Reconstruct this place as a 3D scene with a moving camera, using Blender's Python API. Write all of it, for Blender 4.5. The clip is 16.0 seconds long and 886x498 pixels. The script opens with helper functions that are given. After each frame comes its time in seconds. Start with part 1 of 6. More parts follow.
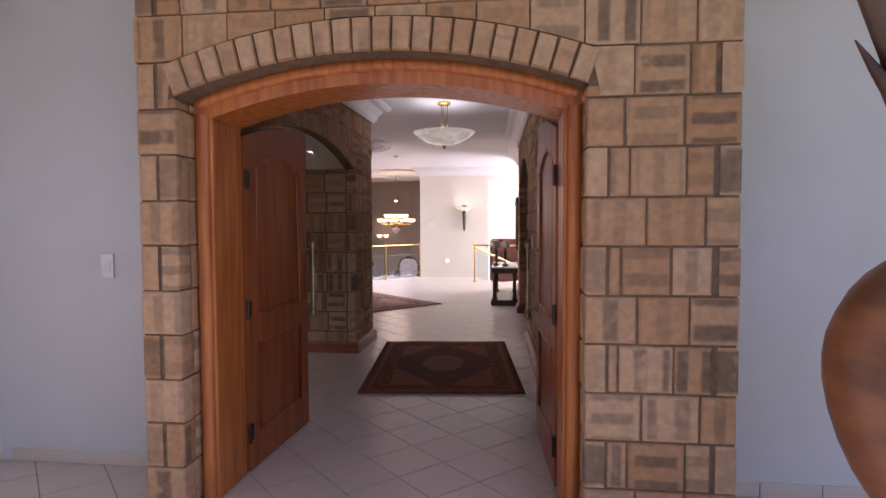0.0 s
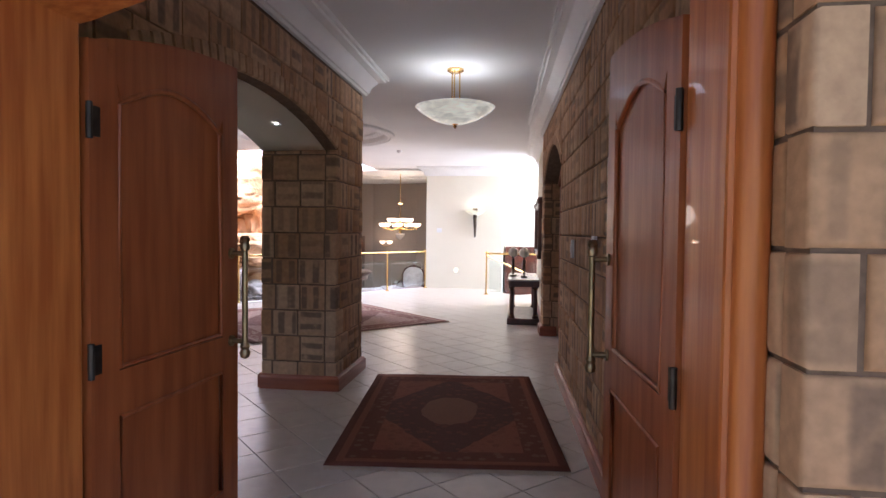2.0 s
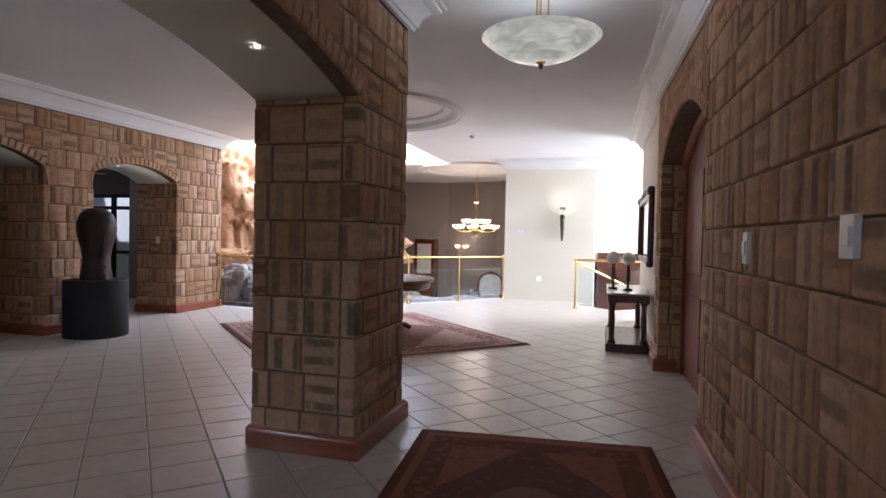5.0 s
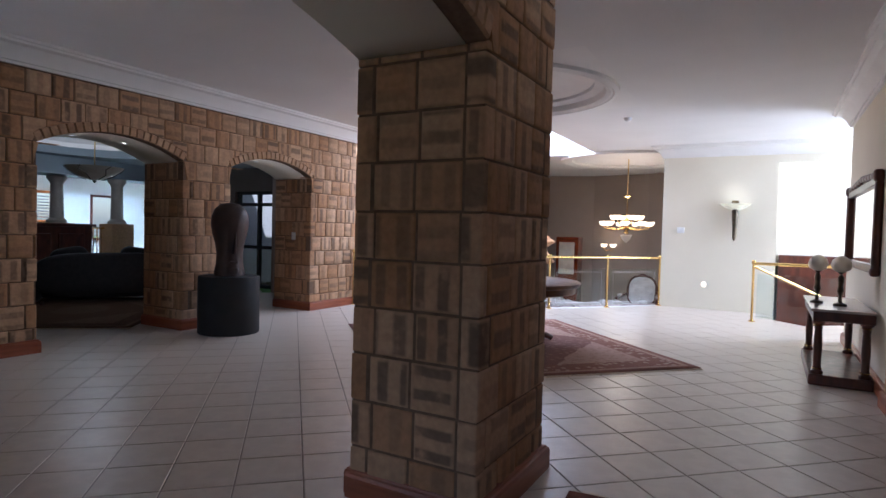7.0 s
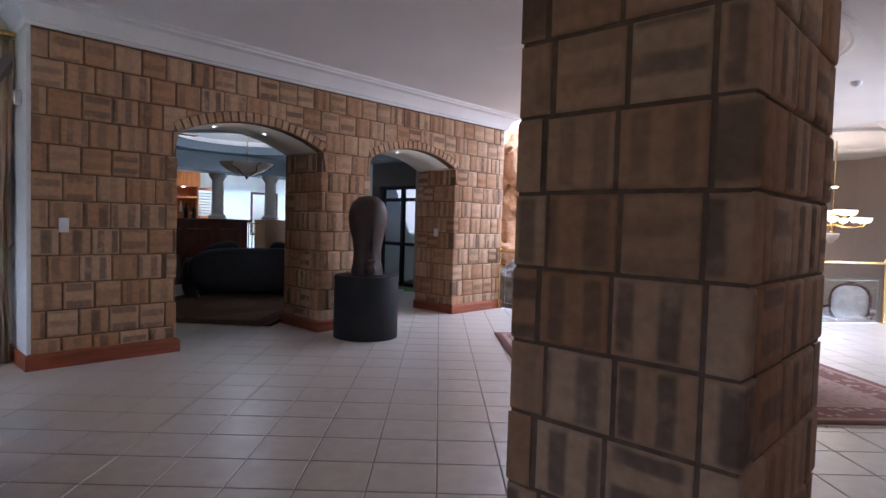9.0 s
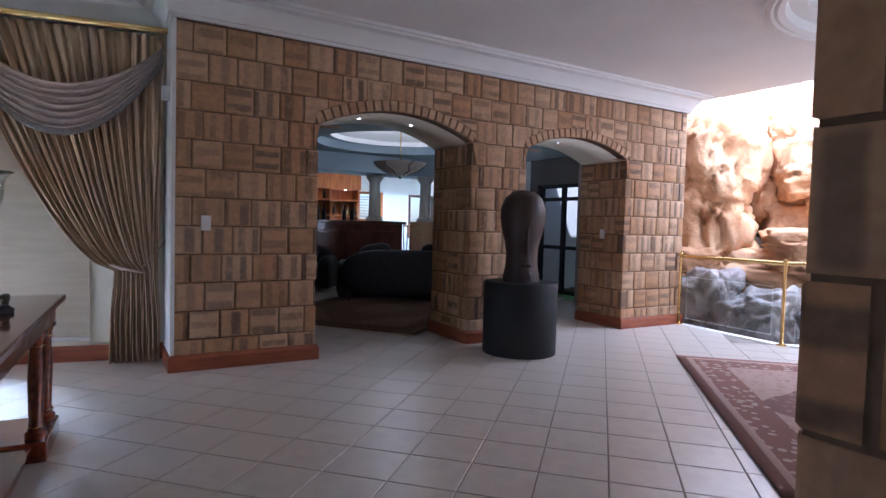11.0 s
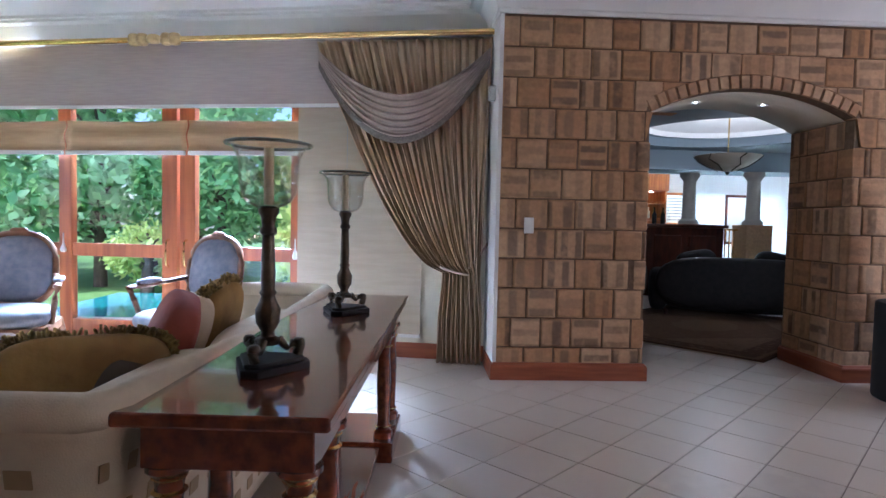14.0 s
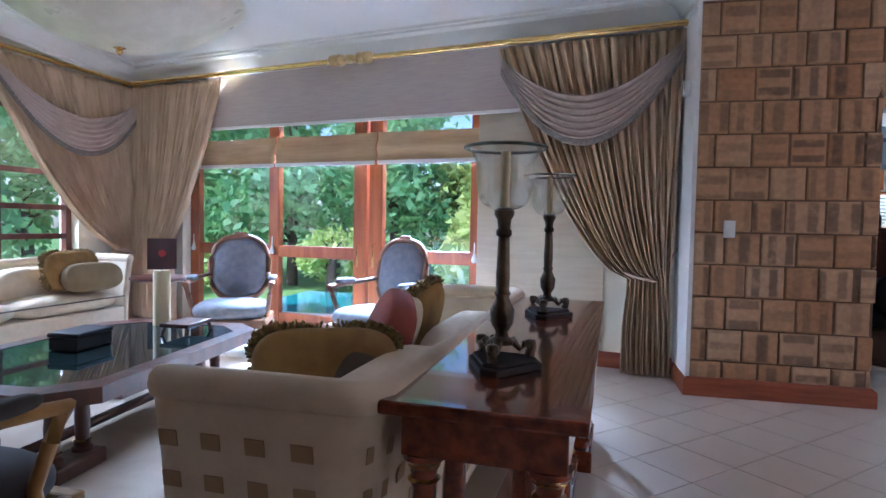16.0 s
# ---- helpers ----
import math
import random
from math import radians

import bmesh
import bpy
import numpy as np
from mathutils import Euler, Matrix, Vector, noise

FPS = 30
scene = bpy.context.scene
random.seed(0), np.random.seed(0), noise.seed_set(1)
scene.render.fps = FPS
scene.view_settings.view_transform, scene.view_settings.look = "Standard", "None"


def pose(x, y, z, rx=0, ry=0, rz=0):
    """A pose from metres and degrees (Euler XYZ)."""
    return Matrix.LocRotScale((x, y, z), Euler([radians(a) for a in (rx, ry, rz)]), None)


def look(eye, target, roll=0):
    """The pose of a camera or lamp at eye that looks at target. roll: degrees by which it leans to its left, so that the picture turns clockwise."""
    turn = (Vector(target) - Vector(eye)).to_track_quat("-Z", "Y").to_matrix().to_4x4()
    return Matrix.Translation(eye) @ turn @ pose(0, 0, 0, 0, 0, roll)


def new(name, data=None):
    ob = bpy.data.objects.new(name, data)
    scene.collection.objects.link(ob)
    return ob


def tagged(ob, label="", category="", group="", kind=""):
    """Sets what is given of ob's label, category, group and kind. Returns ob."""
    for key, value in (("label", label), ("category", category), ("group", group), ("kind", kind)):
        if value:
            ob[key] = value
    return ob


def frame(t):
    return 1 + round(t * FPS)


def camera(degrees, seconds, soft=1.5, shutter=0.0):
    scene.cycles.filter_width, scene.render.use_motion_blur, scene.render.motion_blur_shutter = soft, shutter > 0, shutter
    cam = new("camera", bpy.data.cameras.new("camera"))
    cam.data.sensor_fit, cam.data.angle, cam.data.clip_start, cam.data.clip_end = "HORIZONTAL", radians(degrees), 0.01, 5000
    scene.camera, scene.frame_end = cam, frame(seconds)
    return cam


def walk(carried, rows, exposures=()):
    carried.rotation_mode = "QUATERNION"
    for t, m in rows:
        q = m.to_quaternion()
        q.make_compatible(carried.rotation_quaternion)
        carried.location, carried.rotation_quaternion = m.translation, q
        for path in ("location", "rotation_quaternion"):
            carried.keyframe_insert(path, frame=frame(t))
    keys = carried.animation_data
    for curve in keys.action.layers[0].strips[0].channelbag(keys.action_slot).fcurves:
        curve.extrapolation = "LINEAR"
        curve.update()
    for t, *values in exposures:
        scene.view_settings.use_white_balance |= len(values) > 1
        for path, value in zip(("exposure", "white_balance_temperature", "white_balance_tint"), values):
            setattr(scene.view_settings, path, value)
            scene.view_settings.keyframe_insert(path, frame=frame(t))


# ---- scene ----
# ---- camera ----
cam = camera(74.9, 16.0)
PATH = [
    (0, (0.752, 0.033, 1.554), (0.515, 2.016, 1.462), -0.2),
    (0.5, (0.674, 0.437, 1.525), (0.431, 2.42, 1.439), 0.1),
    (1, (0.629, 0.843, 1.5), (0.379, 2.826, 1.42), 0.3),
    (1.5, (0.596, 1.253, 1.485), (0.338, 3.235, 1.41), 0.45),
    (2, (0.55, 1.659, 1.468), (0.286, 3.64, 1.405), 0.6),
    (2.5, (0.527, 2.042, 1.447), (0.255, 4.022, 1.39), 0.8),
    (3, (0.518, 2.39, 1.427), (0.227, 4.368, 1.376), 0.9),
    (5.5, (0.293, 3.769, 1.352), (-0.355, 5.66, 1.306), 1.3),
    (6, (0.247, 4.011, 1.352), (-0.521, 5.857, 1.3), 1.4),
    (6.5, (0.157, 4.21, 1.353), (-0.731, 6.001, 1.295), 1.4),
    (7, (0.008, 4.405, 1.35), (-0.977, 6.145, 1.287), 1.5),
    (7.5, (-0.156, 4.588, 1.336), (-1.241, 6.267, 1.268), 1.7),
    (8, (-0.325, 4.779, 1.327), (-1.514, 6.386, 1.254), 1.75),
    (8.5, (-0.489, 4.972, 1.324), (-1.777, 6.5, 1.245), 1.7),
    (9, (-0.672, 5.18, 1.33), (-2.05, 6.627, 1.244), 1.7),
    (11.5, (-1.488, 5.815, 1.252), (-3.275, 6.708, 1.171), 1.5),
    (12, (-1.65, 5.82, 1.24), (-3.505, 6.563, 1.161), 1.4),
    (12.5, (-1.759, 5.803, 1.22), (-3.689, 6.321, 1.139), 1.3),
    (13, (-1.844, 5.752, 1.222), (-3.814, 6.086, 1.137), 1.2),
    (13.5, (-1.902, 5.702, 1.228), (-3.89, 5.903, 1.137), 1.25),
    (14, (-1.935, 5.638, 1.23), (-3.931, 5.733, 1.14), 1.25),
    (14.5, (-1.945, 5.569, 1.224), (-3.943, 5.546, 1.14), 1.2),
    (15, (-1.94, 5.507, 1.219), (-3.931, 5.341, 1.135), 1.15),
    (15.5, (-1.936, 5.453, 1.216), (-3.911, 5.146, 1.134), 1.1),
    (16, (-1.927, 5.409, 1.216), (-3.878, 4.979, 1.133), 1.1),
]
EXPOSURES = [(0, -0.05, 5700, 33), (1.5, 0.15, 5600, 26), (2.5, 0.35, 5200, 16), (3, 0.3, 5200, 16), (5.5, 0.0, 5200, 16), (7, -0.2, 5000, 15), (9, 0.2, 4950, 18), (11.5, 0.3, 4850, 18), (13.5, 0.72, 4950, 16), (16, 0.6, 4850, 18)]
walk(cam, [(t, look(e, g, r)) for t, e, g, r in PATH], EXPOSURES)

# ---- world, sun, large lights ----
SUN_ELEVATION, SUN_AZIMUTH = 52.0, 125.0   # azimuth clockwise from +y
world = bpy.data.worlds.new("world")
scene.world = world
world.use_nodes = True
wn = world.node_tree.nodes
sky = wn.new("ShaderNodeTexSky")
sky.sky_type = "NISHITA"
sky.sun_disc = False
sky.sun_elevation = radians(SUN_ELEVATION)
sky.sun_rotation = radians(SUN_AZIMUTH)
world.node_tree.links.new(sky.outputs[0], wn["Background"].inputs[0])
wn["Background"].inputs[1].default_value = 0.15


def lamp(name, kind, place, energy, colour=(1, 1, 1), target=None, size=0.1, size_y=None, spread=None):
    data = bpy.data.lights.new(name, kind)
    data.energy, data.color = energy, colour
    if kind == "AREA":
        data.size = size
        if size_y:
            data.shape, data.size_y = "RECTANGLE", size_y
        if spread:
            data.spread = radians(spread)
    elif kind == "SUN":
        data.angle = radians(size)
    else:
        data.shadow_soft_size = size
    ob = new(name, data)
    ob.matrix_world = look(place, target) if target else Matrix.Translation(place)
    return ob


az, el = radians(SUN_AZIMUTH), radians(SUN_ELEVATION)
sun_way = Vector((math.sin(az) * math.cos(el), math.cos(az) * math.cos(el), math.sin(el)))
lamp("sun", "SUN", sun_way * 40, 5.0, (1, 0.95, 0.87), (0, 0, 0), 0.53)
# daylight in the openings that the place has
lamp("lounge_window_light", "AREA", (-8.35, 3.0, 2.55), 640, (0.70, 0.87, 1), (-6.35, 3.35, 0.25), 3.4, 1.0, 56)
lamp("skylight_light", "AREA", (-5.5, 14.95, 3.98), 500, (0.95, 0.97, 1), (-5.5, 14.95, 0), 4.4, 3.4)
lamp("stair_window_light", "AREA", (3.6, 15.5, 1.8), 330, (1, 0.98, 0.95), (-0.5, 15.6, 1.0), 2.4, 2.2)
lamp("south_window_light", "AREA", (-5.9, -1.7, 3.0), 560, (0.9, 0.96, 1), (-5.9, 1.4, 0.3), 2.4, 1.2)
lamp("den_window_light", "AREA", (-15.6, 13.4, 2.3), 450, (0.72, 0.92, 1), (-14.9, 13.4, 0.0), 2.6, 0.8, 70)


# ---- materials ----
def mat(name, colour, colour2=None, rough=0.6, metal=0.0, scale=6.0, bump=0.0, bump_scale=60.0, stretch=(1, 1, 1), coords="Object", coat=0.0, detail=4.0, spec=0.5, rough_var=0.08):
    """A surface with broad and fine variation."""
    m = bpy.data.materials.new(name)
    m.use_nodes = True
    nt = m.node_tree
    b = nt.nodes["Principled BSDF"]
    b.inputs["Roughness"].default_value = rough
    b.inputs["Metallic"].default_value = metal
    b.inputs["Coat Weight"].default_value = coat
    b.inputs["Specular IOR Level"].default_value = spec
    tc = nt.nodes.new("ShaderNodeTexCoord")
    mp = nt.nodes.new("ShaderNodeMapping")
    mp.inputs["Scale"].default_value = stretch
    nt.links.new(tc.outputs[coords], mp.inputs[0])
    n1 = nt.nodes.new("ShaderNodeTexNoise")
    n1.inputs["Scale"].default_value = scale
    n1.inputs["Detail"].default_value = detail
    nt.links.new(mp.outputs[0], n1.inputs[0])
    colour2 = colour2 or tuple(c * 0.86 for c in colour)
    mix = nt.nodes.new("ShaderNodeMix")
    mix.data_type = "RGBA"
    mix.inputs[6].default_value = (*colour, 1)
    mix.inputs[7].default_value = (*colour2, 1)
    ramp = nt.nodes.new("ShaderNodeMapRange")
    ramp.inputs[1].default_value, ramp.inputs[2].default_value = 0.35, 0.65
    nt.links.new(n1.outputs[0], ramp.inputs[0])
    nt.links.new(ramp.outputs[0], mix.inputs[0])
    nt.links.new(mix.outputs[2], b.inputs["Base Color"])
    if rough_var:
        rr = nt.nodes.new("ShaderNodeMapRange")
        rr.inputs[3].default_value, rr.inputs[4].default_value = max(rough - rough_var, 0.02), min(rough + rough_var, 1)
        nt.links.new(n1.outputs[0], rr.inputs[0])
        nt.links.new(rr.outputs[0], b.inputs["Roughness"])
    if bump:
        n2 = nt.nodes.new("ShaderNodeTexNoise")
        n2.inputs["Scale"].default_value = bump_scale
        n2.inputs["Detail"].default_value = 3
        nt.links.new(mp.outputs[0], n2.inputs[0])
        bp = nt.nodes.new("ShaderNodeBump")
        bp.inputs["Strength"].default_value = bump
        bp.inputs["Distance"].default_value = 0.01
        nt.links.new(n2.outputs[0], bp.inputs["Height"])
        nt.links.new(bp.outputs[0], b.inputs["Normal"])
    return m


def glow(name, colour, strength):
    m = bpy.data.materials.new(name)
    m.use_nodes = True
    b = m.node_tree.nodes["Principled BSDF"]
    b.inputs["Base Color"].default_value = (*colour, 1)
    b.inputs["Emission Color"].default_value = (*colour, 1)
    b.inputs["Emission Strength"].default_value = strength
    return m


def glass(name, colour=(1, 1, 1), rough=0.0, thin=True, gloss=0.035):
    m = bpy.data.materials.new(name)
    m.use_nodes = True
    nt = m.node_tree
    if not thin:
        b = nt.nodes["Principled BSDF"]
        b.inputs["Base Color"].default_value = (*colour, 1)
        b.inputs["Transmission Weight"].default_value = 1
        b.inputs["Roughness"].default_value = rough
        b.inputs["IOR"].default_value = 1.45
        return m
    out = nt.nodes["Material Output"]
    tr = nt.nodes.new("ShaderNodeBsdfTransparent")
    tr.inputs[0].default_value = (*colour, 1)
    gl = nt.nodes.new("ShaderNodeBsdfGlossy")
    gl.inputs["Roughness"].default_value = 0.02
    mx = nt.nodes.new("ShaderNodeMixShader")
    lw = nt.nodes.new("ShaderNodeLayerWeight")
    lw.inputs[0].default_value = 0.5
    pw = nt.nodes.new("ShaderNodeMath")
    pw.operation, pw.inputs[1].default_value = "POWER", 4.0
    ma = nt.nodes.new("ShaderNodeMath")
    ma.operation, ma.inputs[1].default_value, ma.inputs[2].default_value = "MULTIPLY_ADD", 0.85, gloss
    nt.links.new(lw.outputs["Facing"], pw.inputs[0])
    nt.links.new(pw.outputs[0], ma.inputs[0])
    nt.links.new(ma.outputs[0], mx.inputs[0])
    nt.links.new(tr.outputs[0], mx.inputs[1])
    nt.links.new(gl.outputs[0], mx.inputs[2])
    nt.links.new(mx.outputs[0], out.inputs[0])
    return m


def stone_material(name, light, dark, warm):
    """Squared sandstone block with bands of firing marks that run across or along each block."""
    m = bpy.data.materials.new(name)
    m.use_nodes = True
    nt = m.node_tree
    N, L = nt.nodes.new, nt.links.new
    b = nt.nodes["Principled BSDF"]
    b.inputs["Roughness"].default_value = 0.82
    b.inputs["Specular IOR Level"].default_value = 0.3
    tc, oi = N("ShaderNodeTexCoord"), N("ShaderNodeObjectInfo")
    off = N("ShaderNodeVectorMath")
    off.operation = "SCALE"
    comb = N("ShaderNodeCombineXYZ")
    for i in range(3):
        L(oi.outputs["Random"], comb.inputs[i])
    L(comb.outputs[0], off.inputs[0])
    off.inputs["Scale"].default_value = 173.0
    add = N("ShaderNodeVectorMath")
    L(tc.outputs["Object"], add.inputs[0])
    L(off.outputs[0], add.inputs[1])

    def mth(op, a, c=None):
        n = N("ShaderNodeMath")
        n.operation = op
        for i, v in enumerate((a, c)):
            if isinstance(v, (int, float)):
                n.inputs[i].default_value = v
            elif v is not None:
                L(v, n.inputs[i])
        return n.outputs[0]

    def rand(k):
        return mth("FRACT", mth("MULTIPLY", oi.outputs["Random"], k))

    def step(v, lo, hi):
        n = N("ShaderNodeMapRange")
        n.interpolation_type = "SMOOTHSTEP"
        n.inputs[1].default_value, n.inputs[2].default_value = lo, hi
        L(v, n.inputs[0])
        return n.outputs[0]

    def choose(f, a, c):
        n = N("ShaderNodeMix")
        L(f, n.inputs[0])
        L(a, n.inputs[2])
        L(c, n.inputs[3])
        return n.outputs[0]
    sep = N("ShaderNodeSeparateXYZ")
    L(tc.outputs["Object"], sep.inputs[0])
    turn = mth("GREATER_THAN", rand(37.7), 0.62)
    warp = N("ShaderNodeTexNoise")
    warp.inputs["Scale"].default_value, warp.inputs["Detail"].default_value = 9.0, 3.0
    L(add.outputs[0], warp.inputs[0])
    sway = mth("MULTIPLY", mth("SUBTRACT", warp.outputs[0], 0.5), 0.022)
    across = mth("ADD", choose(turn, sep.outputs[0], sep.outputs[2]), sway)
    length = mth("ADD", choose(turn, sep.outputs[2], sep.outputs[0]), sway)
    pitch = mth("ADD", mth("MULTIPLY", rand(61.9), 24.0), 36.0)
    wave = mth("COSINE", mth("ADD", mth("MULTIPLY", across, pitch), mth("MULTIPLY", rand(23.1), 6.28)))
    bars = step(wave, -0.35, 0.6)
    inset = mth("MULTIPLY", step(mth("ABSOLUTE", length), 0.112, 0.088), step(mth("ABSOLUTE", across), 0.117, 0.098))
    cloud = step(warp.outputs[0], 0.2, 0.5)
    strength = mth("ADD", mth("MULTIPLY", rand(143.7), 0.75), 0.22)
    marks = mth("MULTIPLY", mth("MULTIPLY", bars, inset), mth("MULTIPLY", cloud, strength))
    r3 = N("ShaderNodeMath")
    r3.operation, r3.inputs[1].default_value = "MULTIPLY", 91.3
    f3 = N("ShaderNodeMath")
    f3.operation = "FRACT"
    L(oi.outputs["Random"], r3.inputs[0])
    L(r3.outputs[0], f3.inputs[0])
    tone = N("ShaderNodeMix")
    tone.data_type = "RGBA"
    tone.inputs[6].default_value, tone.inputs[7].default_value = (*light, 1), (*warm, 1)
    L(f3.outputs[0], tone.inputs[0])
    mix = N("ShaderNodeMix")
    mix.data_type = "RGBA"
    mix.inputs[7].default_value = (*dark, 1)
    weight = N("ShaderNodeMath")
    weight.operation, weight.inputs[1].default_value = "MULTIPLY", 0.85
    L(marks, weight.inputs[0])
    L(weight.outputs[0], mix.inputs[0])
    L(tone.outputs[2], mix.inputs[6])
    fine = N("ShaderNodeTexNoise")
    fine.inputs["Scale"].default_value, fine.inputs["Detail"].default_value = 26, 6
    L(add.outputs[0], fine.inputs[0])
    mul = N("ShaderNodeMix")
    mul.data_type, mul.blend_type = "RGBA", "OVERLAY"
    mul.inputs[0].default_value = 0.35
    L(mix.outputs[2], mul.inputs[6])
    L(fine.outputs[0], mul.inputs[7])
    L(mul.outputs[2], b.inputs["Base Color"])
    bp = N("ShaderNodeBump")
    bp.inputs["Strength"].default_value, bp.inputs["Distance"].default_value = 0.5, 0.008
    L(fine.outputs[0], bp.inputs["Height"])
    L(bp.outputs[0], b.inputs["Normal"])
    return m


STONE = stone_material("sandstone", (0.53, 0.345, 0.205), (0.13, 0.088, 0.062), (0.41, 0.22, 0.105))
ARCHBRICK = stone_material("arch_sandstone", (0.53, 0.35, 0.21), (0.36, 0.23, 0.14), (0.45, 0.26, 0.14))
MORTAR = mat("mortar", (0.21, 0.135, 0.085), (0.15, 0.095, 0.06), 0.95, scale=20, bump=0.4)
PLASTER = mat("cream_plaster", (0.80, 0.75, 0.62), (0.77, 0.72, 0.59), 0.85, scale=1.3, bump=0.15, bump_scale=90)
WHITE = mat("white_paint", (0.80, 0.79, 0.78), (0.76, 0.75, 0.74), 0.75, scale=1.0, bump=0.08, bump_scale=120)
PORCHPAINT = mat("off_white_porch_paint", (0.64, 0.63, 0.64), (0.59, 0.58, 0.56), 0.85, scale=0.9, bump=0.15, bump_scale=90)
TRIM_WHITE = mat("gypsum_white", (0.82, 0.81, 0.79), (0.78, 0.77, 0.75), 0.6, scale=3)
TAUPE = mat("taupe_paint", (0.36, 0.30, 0.255), (0.34, 0.28, 0.235), 0.8, scale=1.1, bump=0.05)
BLUEGREY = mat("blue_grey_paint", (0.30, 0.36, 0.40), (0.28, 0.34, 0.38), 0.8, scale=1.1)
TILE = mat("ivory_tile", (0.66, 0.58, 0.49), (0.60, 0.52, 0.44), 0.3, scale=3.5, bump=0.04, bump_scale=30, coords="Generated", spec=0.45)
GROUT = mat("grout", (0.34, 0.28, 0.23), (0.26, 0.215, 0.175), 0.95, scale=30)
DOORWOOD = mat("varnished_meranti", (0.36, 0.105, 0.03), (0.24, 0.06, 0.017), 0.42, scale=2.4, stretch=(7, 7, 0.6), coat=0.04, bump=0.06, bump_scale=14)
FRAMEWOOD = mat("orange_meranti", (0.56, 0.19, 0.042), (0.38, 0.10, 0.02), 0.42, scale=3.0, stretch=(8, 8, 0.6), coat=0.1, bump=0.06, bump_scale=14)
SKIRTWOOD = mat("skirting_wood", (0.33, 0.09, 0.032), (0.23, 0.055, 0.02), 0.4, scale=2.5, stretch=(1, 1, 10), coat=0.2)
MAHOGANY = mat("polished_mahogany", (0.22, 0.045, 0.014), (0.10, 0.02, 0.008), 0.16, scale=3.0, stretch=(0.8, 9, 9), coat=0.8, rough_var=0.04)
DARKWOOD = mat("dark_mahogany", (0.10, 0.026, 0.013), (0.05, 0.015, 0.009), 0.34, scale=5, stretch=(3, 3, 0.8), coat=0.12)
DEEPDOOR = mat("deep_red_stain", (0.21, 0.052, 0.02), (0.14, 0.032, 0.013), 0.45, scale=2.4, stretch=(7, 7, 0.6), bump=0.06, bump_scale=14)
WALNUT = mat("carved_walnut", (0.20, 0.085, 0.035), (0.11, 0.045, 0.02), 0.42, scale=7)
BRASS = mat("polished_brass", (0.83, 0.60, 0.24), (0.72, 0.48, 0.17), 0.22, 1.0, scale=8, rough_var=0.05)
OLDBRASS = mat("aged_brass", (0.42, 0.33, 0.18), (0.25, 0.2, 0.12), 0.35, 1.0, scale=12)
BRONZE = mat("dark_bronze", (0.12, 0.095, 0.065), (0.05, 0.04, 0.03), 0.42, 0.75, scale=14, bump=0.25, bump_scale=50)
STEEL = mat("hinge_steel", (0.075, 0.065, 0.055), (0.05, 0.043, 0.037), 0.5, 0.8, scale=20)
CLEAR = glass("clear_glass")
VASEGLASS = glass("blown_glass", (0.955, 0.97, 0.965), gloss=0.08)
BROWNPAINT = mat("dark_brown_paint", (0.11, 0.085, 0.07), (0.09, 0.07, 0.058), 0.8, scale=1.1)
RIMGLASS = glass("thick_glass_rim", (0.35, 0.42, 0.40), gloss=0.15)
RAILGLASS = glass("rail_glass", (0.93, 0.97, 0.97))
MIRROR = mat("mirror", (0.9, 0.9, 0.9), (0.9, 0.9, 0.9), 0.02, 1.0, rough_var=0)
CURTAIN = mat("bronze_silk", (0.58, 0.41, 0.265), (0.46, 0.32, 0.20), 0.55, scale=9, stretch=(1, 1, 0.25), bump=0.15, bump_scale=200, spec=0.6)
SWAG = mat("mauve_satin", (0.54, 0.42, 0.37), (0.45, 0.35, 0.31), 0.48, scale=6, bump=0.1, bump_scale=200, spec=0.6)
FRINGE = mat("grey_fringe", (0.24, 0.20, 0.18), (0.15, 0.125, 0.11), 0.9, scale=60, bump=0.6, bump_scale=150)
PELMET = mat("woven_pelmet", (0.50, 0.415, 0.38), (0.45, 0.37, 0.34), 0.9, scale=5, stretch=(1, 1, 14), bump=0.25, bump_scale=160)
BLIND = mat("ochre_blind", (0.52, 0.36, 0.20), (0.46, 0.31, 0.17), 0.9, scale=4, stretch=(1, 1, 12), bump=0.2, bump_scale=160)
ROLLER = mat("cream_roller_blind", (0.47, 0.39, 0.29), (0.43, 0.355, 0.26), 0.9, scale=3, stretch=(1, 1, 9), bump=0.15, bump_scale=180)
CREAMCLOTH = mat("cream_damask", (0.68, 0.57, 0.42), (0.62, 0.51, 0.37), 0.85, scale=14, bump=0.2, bump_scale=220)
CHECKCLOTH = mat("tan_check_cloth", (0.40, 0.28, 0.16), (0.35, 0.245, 0.14), 0.85, scale=14, bump=0.2, bump_scale=220)
PIPING = mat("dark_piping", (0.12, 0.09, 0.07), None, 0.8)
BLUECLOTH = mat("grey_blue_damask", (0.13, 0.135, 0.165), (0.20, 0.19, 0.205), 0.75, scale=16, bump=0.15, bump_scale=150)
GOLDCLOTH = mat("old_gold_velvet", (0.34, 0.20, 0.055), (0.22, 0.12, 0.035), 0.8, scale=7, bump=0.2)
TASSEL = mat("gold_brush_fringe", (0.30, 0.20, 0.06), (0.13, 0.085, 0.025), 0.95, scale=40, bump=1.0, bump_scale=110)
REDCLOTH = mat("rust_velvet", (0.28, 0.06, 0.035), (0.20, 0.04, 0.025), 0.8, scale=6, bump=0.2)
LEATHER = mat("black_leather", (0.010, 0.009, 0.009), (0.016, 0.014, 0.013), 0.5, scale=18, bump=0.2, spec=0.25)
